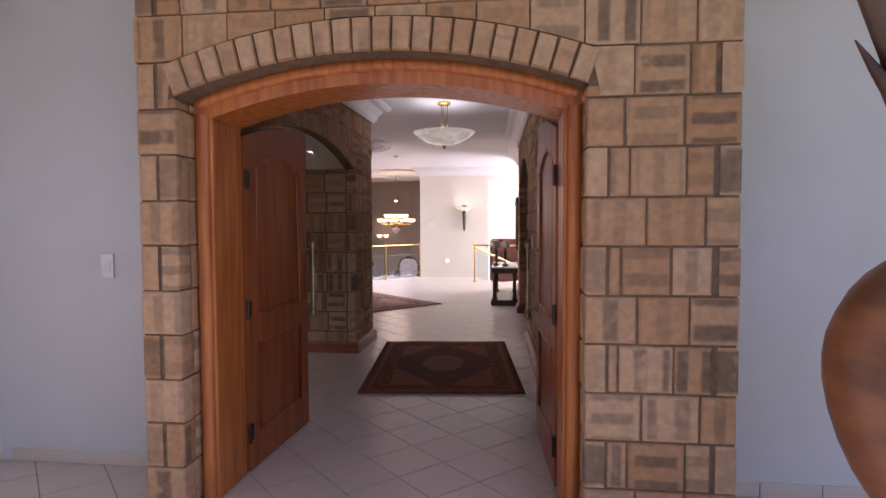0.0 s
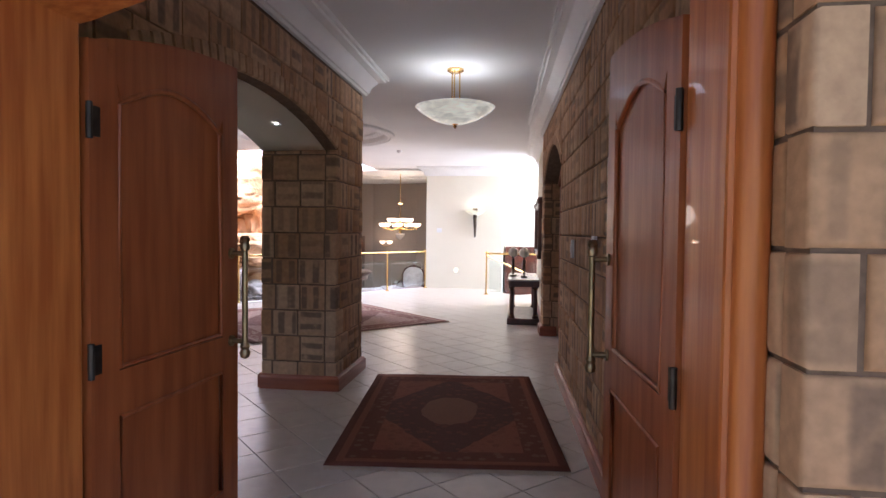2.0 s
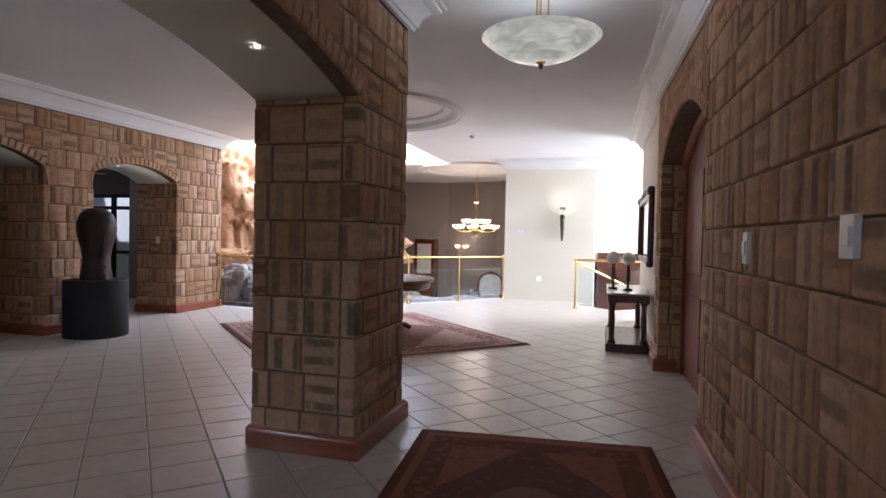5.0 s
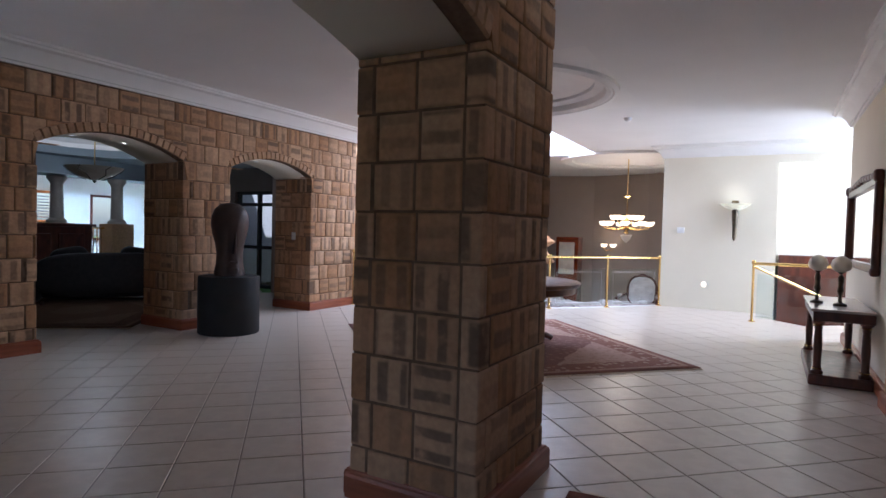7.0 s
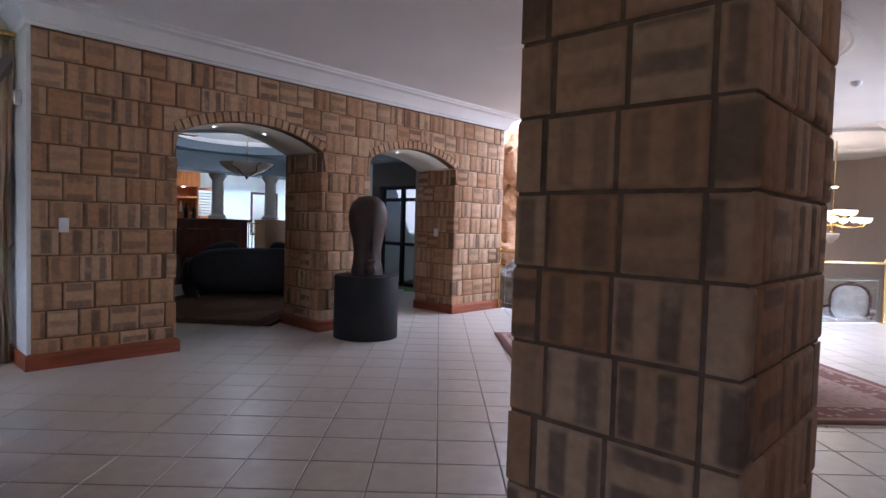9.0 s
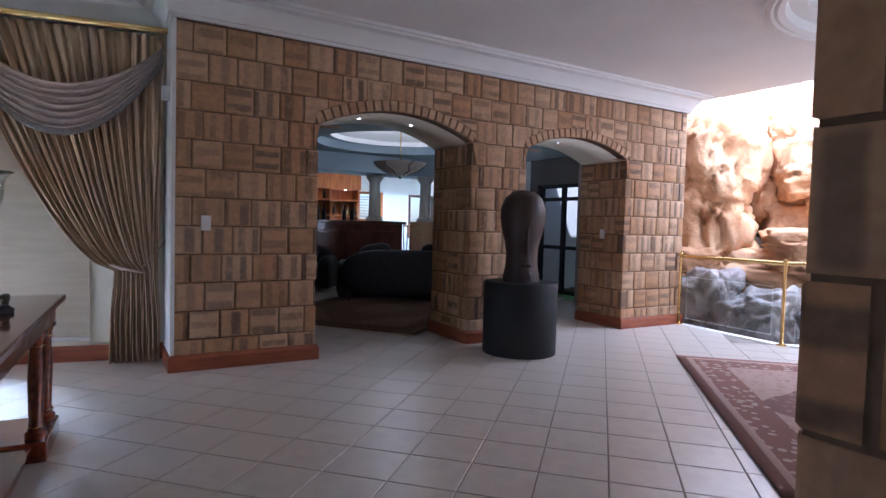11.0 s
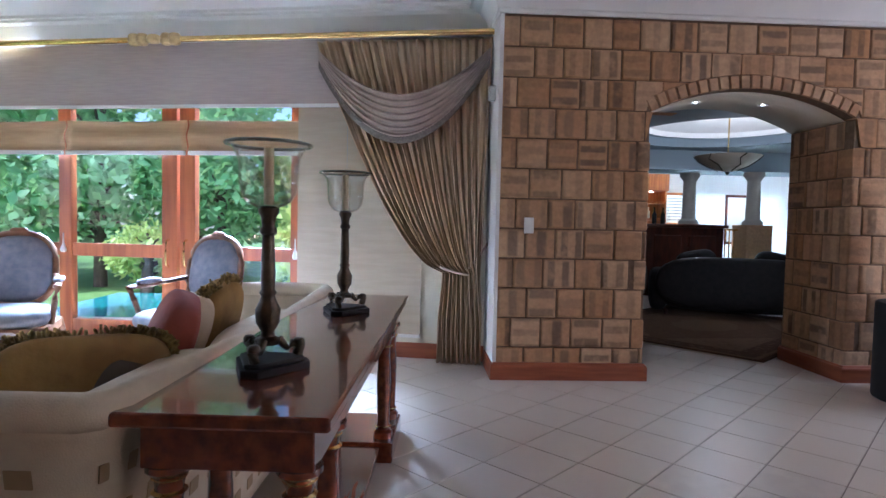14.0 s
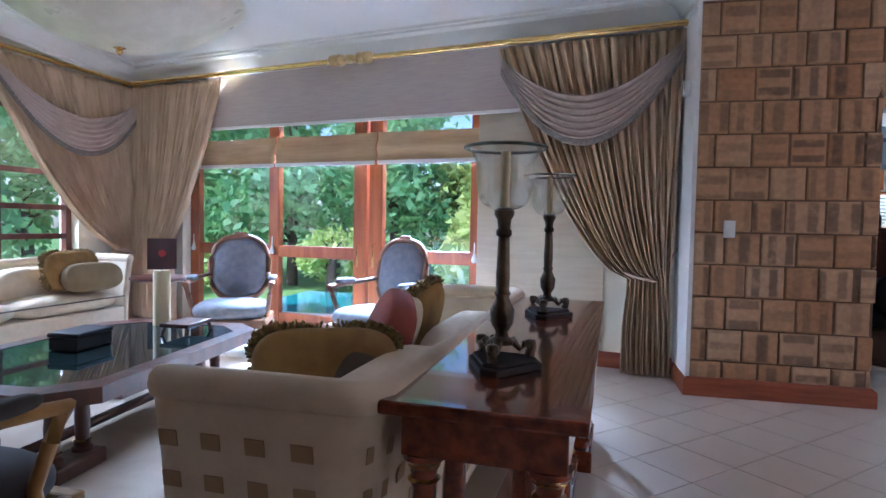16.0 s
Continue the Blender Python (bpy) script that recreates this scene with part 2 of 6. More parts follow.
PLINTHBLACK = mat("matt_black_paint", (0.018, 0.018, 0.02), (0.026, 0.025, 0.026), 0.6, scale=5, bump=0.1, spec=0.25)
SERPENTINE = mat("brown_serpentine", (0.055, 0.027, 0.02), (0.032, 0.017, 0.013), 0.5, scale=7, bump=0.25, bump_scale=40)
CARVED = mat("carved_hardwood", (0.33, 0.125, 0.045), (0.15, 0.055, 0.022), 0.42, scale=2.6, stretch=(1, 1, 2.2), bump=0.1, coat=0.2)
DARKHORN = mat("dark_horn", (0.06, 0.028, 0.018), (0.15, 0.08, 0.045), 0.4, scale=4)
ROCK = mat("ochre_rock", (0.68, 0.43, 0.24), (0.40, 0.20, 0.09), 0.9, scale=1.5, bump=0.6, bump_scale=16, detail=9)
GREYROCK = mat("grey_rock", (0.40, 0.34, 0.31), (0.24, 0.2, 0.18), 0.9, scale=2.2, bump=0.8, bump_scale=16, detail=9)
for rock in (ROCK, GREYROCK):
    for node in rock.node_tree.nodes:
        if node.type == "BUMP":
            node.inputs["Distance"].default_value = 0.035
SWITCH = mat("white_plastic", (0.86, 0.86, 0.85), None, 0.35)
CANDLE = mat("ivory_wax", (0.80, 0.68, 0.44), (0.77, 0.64, 0.40), 0.5, scale=4)
ALABASTER = mat("alabaster_glass", (0.78, 0.72, 0.60), (0.68, 0.61, 0.48), 0.3, scale=7)
LIT = mat("lit_alabaster", (0.70, 0.68, 0.52), (0.50, 0.47, 0.33), 0.25, scale=6, rough_var=0)
lit_nt = LIT.node_tree
lit_noise, lit_range = lit_nt.nodes.new("ShaderNodeTexNoise"), lit_nt.nodes.new("ShaderNodeMapRange")
lit_noise.inputs["Scale"].default_value, lit_noise.inputs["Detail"].default_value, lit_noise.inputs["Distortion"].default_value = 5.0, 4.0, 1.2
lit_range.inputs[1].default_value, lit_range.inputs[2].default_value = 0.35, 0.7
lit_range.inputs[3].default_value, lit_range.inputs[4].default_value = 0.26, 0.55
lit_nt.links.new(lit_noise.outputs[0], lit_range.inputs[0])
lit_nt.links.new(lit_range.outputs[0], lit_nt.nodes["Principled BSDF"].inputs["Emission Strength"])
lit_nt.nodes["Principled BSDF"].inputs["Emission Color"].default_value = (1.0, 0.92, 0.66, 1)
LITWARM = glow("lit_warm_glass", (1.0, 0.78, 0.5), 3.0)
BULB = glow("lit_bulb", (1.0, 0.95, 0.85), 14.0)
COLUMNSTONE = mat("pale_column_stone", (0.50, 0.47, 0.42), (0.44, 0.41, 0.36), 0.7, scale=6)
LAWN = mat("lawn", (0.16, 0.28, 0.07), (0.11, 0.21, 0.05), 0.95, scale=1.5, bump=0.6, bump_scale=60)
PAVING = mat("pale_paving", (0.50, 0.46, 0.40), (0.42, 0.38, 0.33), 0.9, scale=2)
BARK = mat("bark", (0.10, 0.07, 0.05), (0.06, 0.042, 0.03), 0.95, scale=12, bump=0.8)
LEAF_A = mat("deep_leaf", (0.24, 0.42, 0.20), (0.11, 0.27, 0.12), 0.5, scale=2)
LEAF_B = mat("bright_leaf", (0.50, 0.58, 0.20), (0.34, 0.46, 0.13), 0.5, scale=2)
for leaf_mat, tint in ((LEAF_A, (0.32, 0.52, 0.20)), (LEAF_B, (0.58, 0.66, 0.22))):
    nt = leaf_mat.node_tree
    tl_node, mx_node = nt.nodes.new("ShaderNodeBsdfTranslucent"), nt.nodes.new("ShaderNodeMixShader")
    tl_node.inputs[0].default_value = (*tint, 1)
    mx_node.inputs[0].default_value = 0.45
    nt.links.new(nt.nodes["Principled BSDF"].outputs[0], mx_node.inputs[1])
    nt.links.new(tl_node.outputs[0], mx_node.inputs[2])
    nt.links.new(mx_node.outputs[0], nt.nodes["Material Output"].inputs[0])
POOL = mat("pool_water", (0.05, 0.32, 0.33), (0.04, 0.26, 0.28), 0.08, scale=3, bump=0.3, bump_scale=6)
REDSHADE = mat("dark_red_shade", (0.05, 0.014, 0.014), (0.03, 0.01, 0.01), 0.6)
REDSPOT = mat("red_cloth", (0.35, 0.02, 0.02), None, 0.7)


def rug_material(name, field, border, medallion, centre, hx, hy):
    """A woven rug: borders and a stepped medallion, in the rug's own metres."""
    m = bpy.data.materials.new(name)
    m.use_nodes = True
    nt = m.node_tree
    N, L = nt.nodes.new, nt.links.new
    b = nt.nodes["Principled BSDF"]
    b.inputs["Roughness"].default_value = 0.97
    b.inputs["Specular IOR Level"].default_value = 0.1
    tc, sep = N("ShaderNodeTexCoord"), N("ShaderNodeSeparateXYZ")
    L(tc.outputs["Object"], sep.inputs[0])

    def mth(op, a, c=None):
        n = N("ShaderNodeMath")
        n.operation = op
        for i, v in enumerate((a, c)):
            if v is None:
                continue
            if isinstance(v, (int, float)):
                n.inputs[i].default_value = v
            else:
                L(v, n.inputs[i])
        return n.outputs[0]

    def mixc(f, a, c):
        n = N("ShaderNodeMix")
        n.data_type = "RGBA"
        L(f, n.inputs[0])
        for i, v in ((6, a), (7, c)):
            if isinstance(v, tuple):
                n.inputs[i].default_value = (*v, 1)
            else:
                L(v, n.inputs[i])
        return n.outputs[2]
    ax, ay = mth("ABSOLUTE", sep.outputs[0]), mth("ABSOLUTE", sep.outputs[1])
    nz = N("ShaderNodeTexNoise")
    nz.inputs["Scale"].default_value, nz.inputs["Detail"].default_value = 7, 3
    L(tc.outputs["Object"], nz.inputs[0])
    vo = N("ShaderNodeTexVoronoi")
    vo.inputs["Scale"].default_value = 13
    L(tc.outputs["Object"], vo.inputs[0])
    wob = mth("MULTIPLY", mth("SUBTRACT", nz.outputs[0], 0.5), 0.12)
    edge = mth("MINIMUM", mth("SUBTRACT", hx, ax), mth("SUBTRACT", hy, ay))
    dia = mth("ADD", mth("ADD", mth("DIVIDE", ax, hx), mth("DIVIDE", ay, hy)), wob)
    ell = mth("ADD", mth("SQRT", mth("ADD", mth("POWER", mth("DIVIDE", ax, hx), 2), mth("POWER", mth("DIVIDE", ay, hy), 2))), wob)
    flor = mth("LESS_THAN", vo.outputs[0], 0.34)
    fieldc = mixc(mth("MULTIPLY", flor, 0.4), field, border)
    medc = mixc(mth("MULTIPLY", flor, 0.35), medallion, field)
    c = mixc(mth("LESS_THAN", dia, 0.86), fieldc, medc)
    c = mixc(mth("LESS_THAN", ell, 0.30), c, centre)
    bord = mixc(mth("MULTIPLY", flor, 0.75), border, centre)
    c = mixc(mth("LESS_THAN", edge, 0.13 * hx + 0.16), c, bord)
    c = mixc(mth("LESS_THAN", edge, 0.11), c, field)
    c = mixc(mth("LESS_THAN", edge, 0.06), c, border)
    fine = N("ShaderNodeTexNoise")
    fine.inputs["Scale"].default_value, fine.inputs["Detail"].default_value = 160, 2
    L(tc.outputs["Object"], fine.inputs[0])
    ov = N("ShaderNodeMix")
    ov.data_type, ov.blend_type = "RGBA", "OVERLAY"
    ov.inputs[0].default_value = 0.45
    L(c, ov.inputs[6])
    L(fine.outputs[0], ov.inputs[7])
    L(ov.outputs[2], b.inputs["Base Color"])
    bp = N("ShaderNodeBump")
    bp.inputs["Strength"].default_value, bp.inputs["Distance"].default_value = 0.5, 0.004
    L(fine.outputs[0], bp.inputs["Height"])
    L(bp.outputs[0], b.inputs["Normal"])
    return m


# ---- shape helpers ----
class Geo:
    """Gathers faces of one mesh."""

    def __init__(self):
        self.v, self.f = [], []

    def add(self, verts, faces):
        n = len(self.v)
        self.v += [tuple(p) for p in verts]
        self.f += [tuple(i + n for i in f) for f in faces]
        return self

    def hexa(self, p):
        return self.add(p, [(0, 3, 2, 1), (4, 5, 6, 7), (0, 1, 5, 4), (1, 2, 6, 5), (2, 3, 7, 6), (3, 0, 4, 7)])

    def box(self, x0, x1, y0, y1, z0, z1):
        return self.hexa([(x0, y0, z0), (x1, y0, z0), (x1, y1, z0), (x0, y1, z0), (x0, y0, z1), (x1, y0, z1), (x1, y1, z1), (x0, y1, z1)])

    def lathe(self, profile, at=(0, 0, 0), segs=20, squash=1.0):
        vs, fs, n = [], [], len(profile)
        for i in range(segs):
            a = 2 * math.pi * i / segs
            vs += [(at[0] + r * math.cos(a), at[1] + r * math.sin(a) * squash, at[2] + z) for r, z in profile]
        for i in range(segs):
            j = (i + 1) % segs
            fs += [(i * n + k, j * n + k, j * n + k + 1, i * n + k + 1) for k in range(n - 1)]
        return self.add(vs, fs)

    def tube(self, path, r, segs=10, closed=False):
        path = [Vector(p) for p in path]
        vs, fs, n = [], [], len(path)
        rs = r if isinstance(r, (list, tuple)) else [r] * n
        for i, p in enumerate(path):
            a = path[i - 1] if (i or closed) else p
            c = path[(i + 1) % n] if (i < n - 1 or closed) else p
            t = (c - a).normalized()
            side = t.cross(Vector((0, 0, 1))) if abs(t.z) < 0.95 else t.cross(Vector((0, 1, 0)))
            side.normalize()
            up = side.cross(t)
            vs += [p + (side * math.cos(w) + up * math.sin(w)) * rs[i] for w in (2 * math.pi * k / segs for k in range(segs))]
        for i in range(n if closed else n - 1):
            j = (i + 1) % n
            fs += [(i * segs + k, i * segs + (k + 1) % segs, j * segs + (k + 1) % segs, j * segs + k) for k in range(segs)]
        if not closed:
            fs += [tuple(range(segs))[::-1], tuple(range((n - 1) * segs, n * segs))]
        return self.add(vs, fs)

    def sheet(self, fn, nu, nv):
        vs = [fn(i / nu, j / nv) for j in range(nv + 1) for i in range(nu + 1)]
        w = nu + 1
        return self.add(vs, [(j * w + i, j * w + i + 1, (j + 1) * w + i + 1, (j + 1) * w + i) for j in range(nv) for i in range(nu)])

    def prism(self, poly, z0, z1):
        n = len(poly)
        return self.add([(x, y, z0) for x, y in poly] + [(x, y, z1) for x, y in poly],
                        [tuple(range(n))[::-1], tuple(range(n, 2 * n))] + [(i, (i + 1) % n, n + (i + 1) % n, n + i) for i in range(n)])

    def cushion(self, cx, cy, cz, hx, hy, hz, m=None, p=3.2, n=14):
        """A soft padded block, squarish in plan and rounded at its edges."""
        vs = []
        def se(w, e):
            return math.copysign(abs(w) ** e, w)
        for j in range(n + 1):
            b = -math.pi / 2 + math.pi * j / n
            for i in range(2 * n):
                a = 2 * math.pi * i / (2 * n)
                q = Vector((hx * se(math.cos(b), 0.5) * se(math.cos(a), 2 / p), hy * se(math.cos(b), 0.5) * se(math.sin(a), 2 / p), hz * se(math.sin(b), 0.9)))
                if m:
                    q = m @ q
                vs.append((q.x + cx, q.y + cy, q.z + cz))
        w = 2 * n
        return self.add(vs, [(j * w + i, j * w + (i + 1) % w, (j + 1) * w + (i + 1) % w, (j + 1) * w + i) for j in range(n) for i in range(w)])

    def make(self, name, material, parent=None, m=None, smooth=None, bevel=0.0, thick=0.0, flip=True):
        me = bpy.data.meshes.new(name)
        me.from_pydata(self.v, [], self.f)
        bm = bmesh.new()
        bm.from_mesh(me)
        bmesh.ops.remove_doubles(bm, verts=bm.verts, dist=1e-5)
        if flip:
            bmesh.ops.recalc_face_normals(bm, faces=bm.faces)
        bm.to_mesh(me)
        bm.free()
        me.materials.append(material)
        if smooth:
            me.shade_smooth()
            me.set_sharp_from_angle(angle=radians(smooth))
        ob = new(name, me)
        if parent:
            ob.parent = parent
        if m is not None:
            ob.matrix_basis = m
        if thick:
            s = ob.modifiers.new("thickness", "SOLIDIFY")
            s.thickness = thick
            s.offset = 0
        if bevel:
            bv = ob.modifiers.new("bevel", "BEVEL")
            bv.width, bv.segments, bv.limit_method = bevel, 2, "ANGLE"
            bv.harden_normals = False
        return ob


def thing(name, m, label, category, group=""):
    return_ob = new(name)
    return_ob.empty_display_size = 0.1
    return_ob.matrix_basis = m
    return tagged(return_ob, label, category, group)


def structure(ob, label="", category=""):
    return tagged(ob, label, category, kind="structure")


def offset(path, d, closed=False):
    """The path moved d to its left, with mitred corners."""
    out, n = [], len(path)
    for i, p in enumerate(path):
        ns = []
        for a, c in ((i - 1, i), (i, i + 1)):
            if closed or (a >= 0 and c < n):
                q, r = Vector(path[a % n]), Vector(path[c % n])
                t = (r - q).normalized()
                ns.append(Vector((-t.y, t.x)))
        if len(ns) == 1:
            out.append(Vector(p) + ns[0] * d)
        else:
            b = (ns[0] + ns[1])
            b = b / max(b.dot(ns[0]), 0.3)
            out.append(Vector(p) + b * d)
    return out


def sweep(name, path, profile, material, label="", category="trim", closed=False, smooth=None):
    """A moulding along a line on plan; profile in (distance to the left, height)."""
    path = [Vector(p) for p in path]
    rows = [[(q.x, q.y, z) for q in offset(path, d, closed)] for d, z in profile]
    g, n, k = Geo(), len(path), len(profile)
    vs = [rows[j][i] for i in range(n) for j in range(k)]
    fs = [(i * k + j, ((i + 1) % n) * k + j, ((i + 1) % n) * k + (j + 1) % k, i * k + (j + 1) % k) for i in range(n if closed else n - 1) for j in range(k)]
    if not closed:
        fs += [tuple(range(k)), tuple(range((n - 1) * k, n * k))[::-1]]
    g.add(vs, fs)
    return structure(g.make(name, material, smooth=smooth), label, category)


# ---- sizes ----
CEIL = 3.085
STONE_TOP = 2.86
WEST_X = -6.46
NORTH_END = 12.62
COURSE = 0.236
RAIL = [(-6.42, 12.56), (-4.95, 12.42), (-4.15, 13.38), (-3.43, 14.40), (-2.62, 15.3), (-1.86, 16.3)]


def arc(a, b, spring, crown):
    """Centre height and radius of a segmental arch over a..b."""
    half, rise = (b - a) / 2, crown - spring
    rad = (half * half + rise * rise) / (2 * rise)
    return crown - rad, rad


def arc_z(s, a, b, spring, crown, ring=0.0):
    zc, rad = arc(a, b, spring, crown)
    d = (rad + ring) ** 2 - (s - (a + b) / 2) ** 2
    return zc + math.sqrt(max(d, 0))


def wall_body(name, length, height, thick, openings, m, material, front=0.014, back=0.014, label="", ends=0.0):
    """A wall with arched openings through it: s along x, its outer face towards -y."""
    g = Geo()
    cuts = {ends, length - ends}
    for a, b, spring, crown in openings:
        cuts |= {a + (b - a) * i / 16 for i in range(17)}
    cuts = sorted(cuts)
    for s0, s1 in zip(cuts, cuts[1:]):
        mid, low = (s0 + s1) / 2, (0, 0)
        for a, b, spring, crown in openings:
            if a < mid < b:
                low = (arc_z(s0, a, b, spring, crown), arc_z(s1, a, b, spring, crown))
        g.hexa([(s0, front, low[0]), (s1, front, low[1]), (s1, thick - back, low[1]), (s0, thick - back, low[0]),
                (s0, front, height), (s1, front, height), (s1, thick - back, height), (s0, thick - back, height)])
    ob = g.make(name, material, m=m, flip=False)
    return structure(ob, label, "wall")


BLOCKS = {}


def block_mesh(w, h, d=0.1):
    key = (round(w, 2), round(h, 3), d)
    if key not in BLOCKS:
        w, h = key[0], key[1]
        rings = [(0, d), (0, 0.016), (0.005, 0.005), (0.016, 0.0)]
        vs = []
        for ins, y in rings:
            x, z = w / 2 - ins, h / 2 - ins
            vs += [(-x, y, -z), (x, y, -z), (x, y, z), (-x, y, z)]
        fs = [(4 * k + i, 4 * k + (i + 1) % 4, 4 * k + 4 + (i + 1) % 4, 4 * k + 4 + i) for k in range(3) for i in range(4)] + [(12, 13, 14, 15)]
        me = bpy.data.meshes.new("block")
        me.from_pydata(vs, [], fs)
        me.materials.append(STONE)
        me.shade_smooth()
        me.set_sharp_from_angle(angle=radians(50))
        BLOCKS[key] = me
    return BLOCKS[key]


def stone_face(parent, m, s0, s1, z0, z1, openings=(), left=None, right=None, seed=1, width=0.243, ring=0.1, level=0.0, gap=0.009, ext=0.0):
    """Lays squared blocks, course by course, on a face of a wall. left, right: the parity of the courses that stop short at that corner."""
    rnd = random.Random(seed)
    z, row = z0, 0
    z = level + math.floor((z0 - level) / COURSE + 1e-6) * COURSE
    row = round((z - level) / COURSE)
    while z < z1 - 0.02:
        a, b = max(z, z0), min(z + COURSE, z1)
        s = s0 + (0.109 if left is not None and row % 2 == left else 0)
        end = s1 - (0.109 if right is not None and row % 2 == right else 0)
        if ext:
            s -= 0 if (left is not None and row % 2 == left) else (ext if left is not None else 0)
            end += 0 if (right is not None and row % 2 == right) else (ext if right is not None else 0)
        pull = -0.097 if row % 2 else 0.012
        first = True
        while s < end - 0.02:
            w = width * rnd.choice((0.95, 1.0, 1.0, 1.05, 0.9))
            if first and row % 2:
                w *= 0.55
            first = False
            e = s + w
            if end - e < 0.09:
                e = end
            pieces = [(s, e)]
            for o in openings:
                oa, ob_, spring, crown = o
                cut = []
                for p, q in pieces:
                    if b <= spring + 0.001:
                        ja, jb = oa + pull, ob_ - pull
                        if q <= ja - 0.02 or p >= jb + 0.02:
                            cut.append((p, q))
                        else:
                            if p < ja - 0.03:
                                cut.append((p, ja))
                            if q > jb + 0.03:
                                cut.append((jb, q))
                    else:
                        cut.append((p, q))
                pieces = cut
            for p, q in pieces:
                if b - a < 0.035 or q - p < 0.035:
                    continue
                low = None
                for oa, ob_, spring, crown in openings:
                    if b > spring and q > oa - ring and p < ob_ + ring:
                        ss = [p + gap / 2 + (q - p - gap) * i / 5 for i in range(6)]
                        def under(u):
                            if oa - 0.02 <= u <= ob_ + 0.02:
                                return arc_z(u, oa, ob_, spring, crown, ring) + 0.008
                            return -1
                        low = [(u, max(a + gap / 2, under(u))) for u in ss]
                if low and any(v > a + gap for u, v in low):
                    if all(v > b - 0.03 for u, v in low):
                        continue
                    top = b - gap / 2
                    low = [(u, min(v, top - 0.004)) for u, v in low]
                    cx, cz = (p + q) / 2, (a + b) / 2
                    n = len(low)
                    front = [(u - cx, 0, v - cz) for u, v in low] + [(u - cx, 0, top - cz) for u, v in reversed(low)]
                    backv = [(x, 0.1, zz) for x, y, zz in front]
                    k = len(front)
                    me = bpy.data.meshes.new("block")
                    me.from_pydata(front + backv, [], [tuple(range(k))] + [(i + k, (i + 1) % k + k, (i + 1) % k, i) for i in range(k)])
                    me.materials.append(STONE)
                    ob2 = new("block", me)
                else:
                    cx, cz = (p + q) / 2, (a + b) / 2
                    ob2 = new("block", block_mesh(q - p - gap, b - a - gap))
                ob2.parent = parent
                ob2.matrix_basis = m @ Matrix.Translation((cx, rnd.uniform(-0.003, 0.003), cz))
            s = e
        z += COURSE
        row += 1


def voussoirs(parent, m, a, b, spring, crown, ring=0.1, width=0.08, depth=0.12, proud=0.006):
    """A ring of thin bricks on edge over an arch."""
    zc, rad = arc(a, b, spring, crown)
    half = math.asin((b - a) / 2 / rad)
    n = max(3, round(2 * half * rad / width))
    st = 2 * half / n
    w0, w1 = rad * st / 2 - 0.005, (rad + ring) * st / 2 - 0.005
    vs = []
    for ins, y in ((0, depth), (0, 0.012 - proud), (0.006, -proud)):
        vs += [(-w0 + ins, y, rad + ins), (w0 - ins, y, rad + ins), (w1 - ins, y, rad + ring - ins), (-w1 + ins, y, rad + ring - ins)]
    fs = [(4 * k + i, 4 * k + (i + 1) % 4, 4 * k + 4 + (i + 1) % 4, 4 * k + 4 + i) for k in range(2) for i in range(4)] + [(8, 9, 10, 11)]
    me = bpy.data.meshes.new("arch_brick")
    me.from_pydata([(x, y, z - rad) for x, y, z in vs], [], fs)
    me.materials.append(ARCHBRICK)
    for i in range(n):
        w = -half + (i + 0.5) * st
        ob = new("arch_brick", me)
        ob.parent = parent
        ob.matrix_basis = m @ Matrix.Translation(((a + b) / 2 + rad * math.sin(w), 0, zc + rad * math.cos(w))) @ Matrix.Rotation(w, 4, "Y")


def soffit(name, a, b, spring, crown, y0, y1, m, material):
    """The plastered underside of an arch."""
    g = Geo()
    g.sheet(lambda u, v: (a + (b - a) * u, y0 + (y1 - y0) * v, arc_z(a + (b - a) * u, a, b, spring, crown) - 0.004), 24, 1)
    return structure(g.make(name, material, m=m, smooth=40, thick=0.006), "plastered underside of a stone arch", "wall")


I4 = Matrix.Identity(4)

# ---- floor bed, ground ----
g = Geo()
g.box(-60, 60, -60, -0.5, -0.30, -0.16)
g.box(-60, -8.6, -0.5, 60, -0.30, -0.16)
g.box(4.2, 60, -0.5, 60, -0.30, -0.16)
g.box(-8.6, 4.2, 24, 60, -0.30, -0.16)
structure(g.make("ground", LAWN), "green garden lawn round the house", "ground")

INSIDE = [(-6.42, 12.56), (-4.95, 12.42), (-4.15, 13.38), (-3.43, 14.40), (-2.62, 15.3), (-1.86, 16.3), (-0.22, 16.3), (-0.22, 15.1), (4.0, 15.1), (4.0, -0.5), (-2.5, -0.5), (-2.5, -0.3), (-8.3, 0.1), (-7.3, 5.0), (-16.2, 5.0), (-16.2, 16.4), (-10.8, 16.4), (-10.8, 12.56)]
g = Geo().prism(INSIDE, -0.30, -0.006)
structure(g.make("floor", GROUT), "grouted floor bed under ivory tiles", "floor")
floor_bed = bpy.data.objects["floor"]

# ---- entry wall ----
pm = pose(-1.18, 2.856, 0)
ENTRY = (0.20, 2.29, 2.21, 2.40)
entry = wall_body("wall_entry", 2.98, 3.35, 0.56, [ENTRY], pm, MORTAR, label="stone block porch wall with an arched doorway")
stone_face(entry, I4, 0, 2.98, 0, 3.35, [ENTRY], left=1, right=1, seed=3, width=0.255, ring=0.16, level=0.02, ext=0.012)
stone_face(entry, pose(2.992, 0, 0, 0, 0, 90), 0, 0.56, 0, 3.35, left=0, seed=4, level=0.02)
stone_face(entry, pose(-0.012, 0.56, 0, 0, 0, -90), 0, 0.56, 0, 3.35, right=0, seed=5, level=0.02)
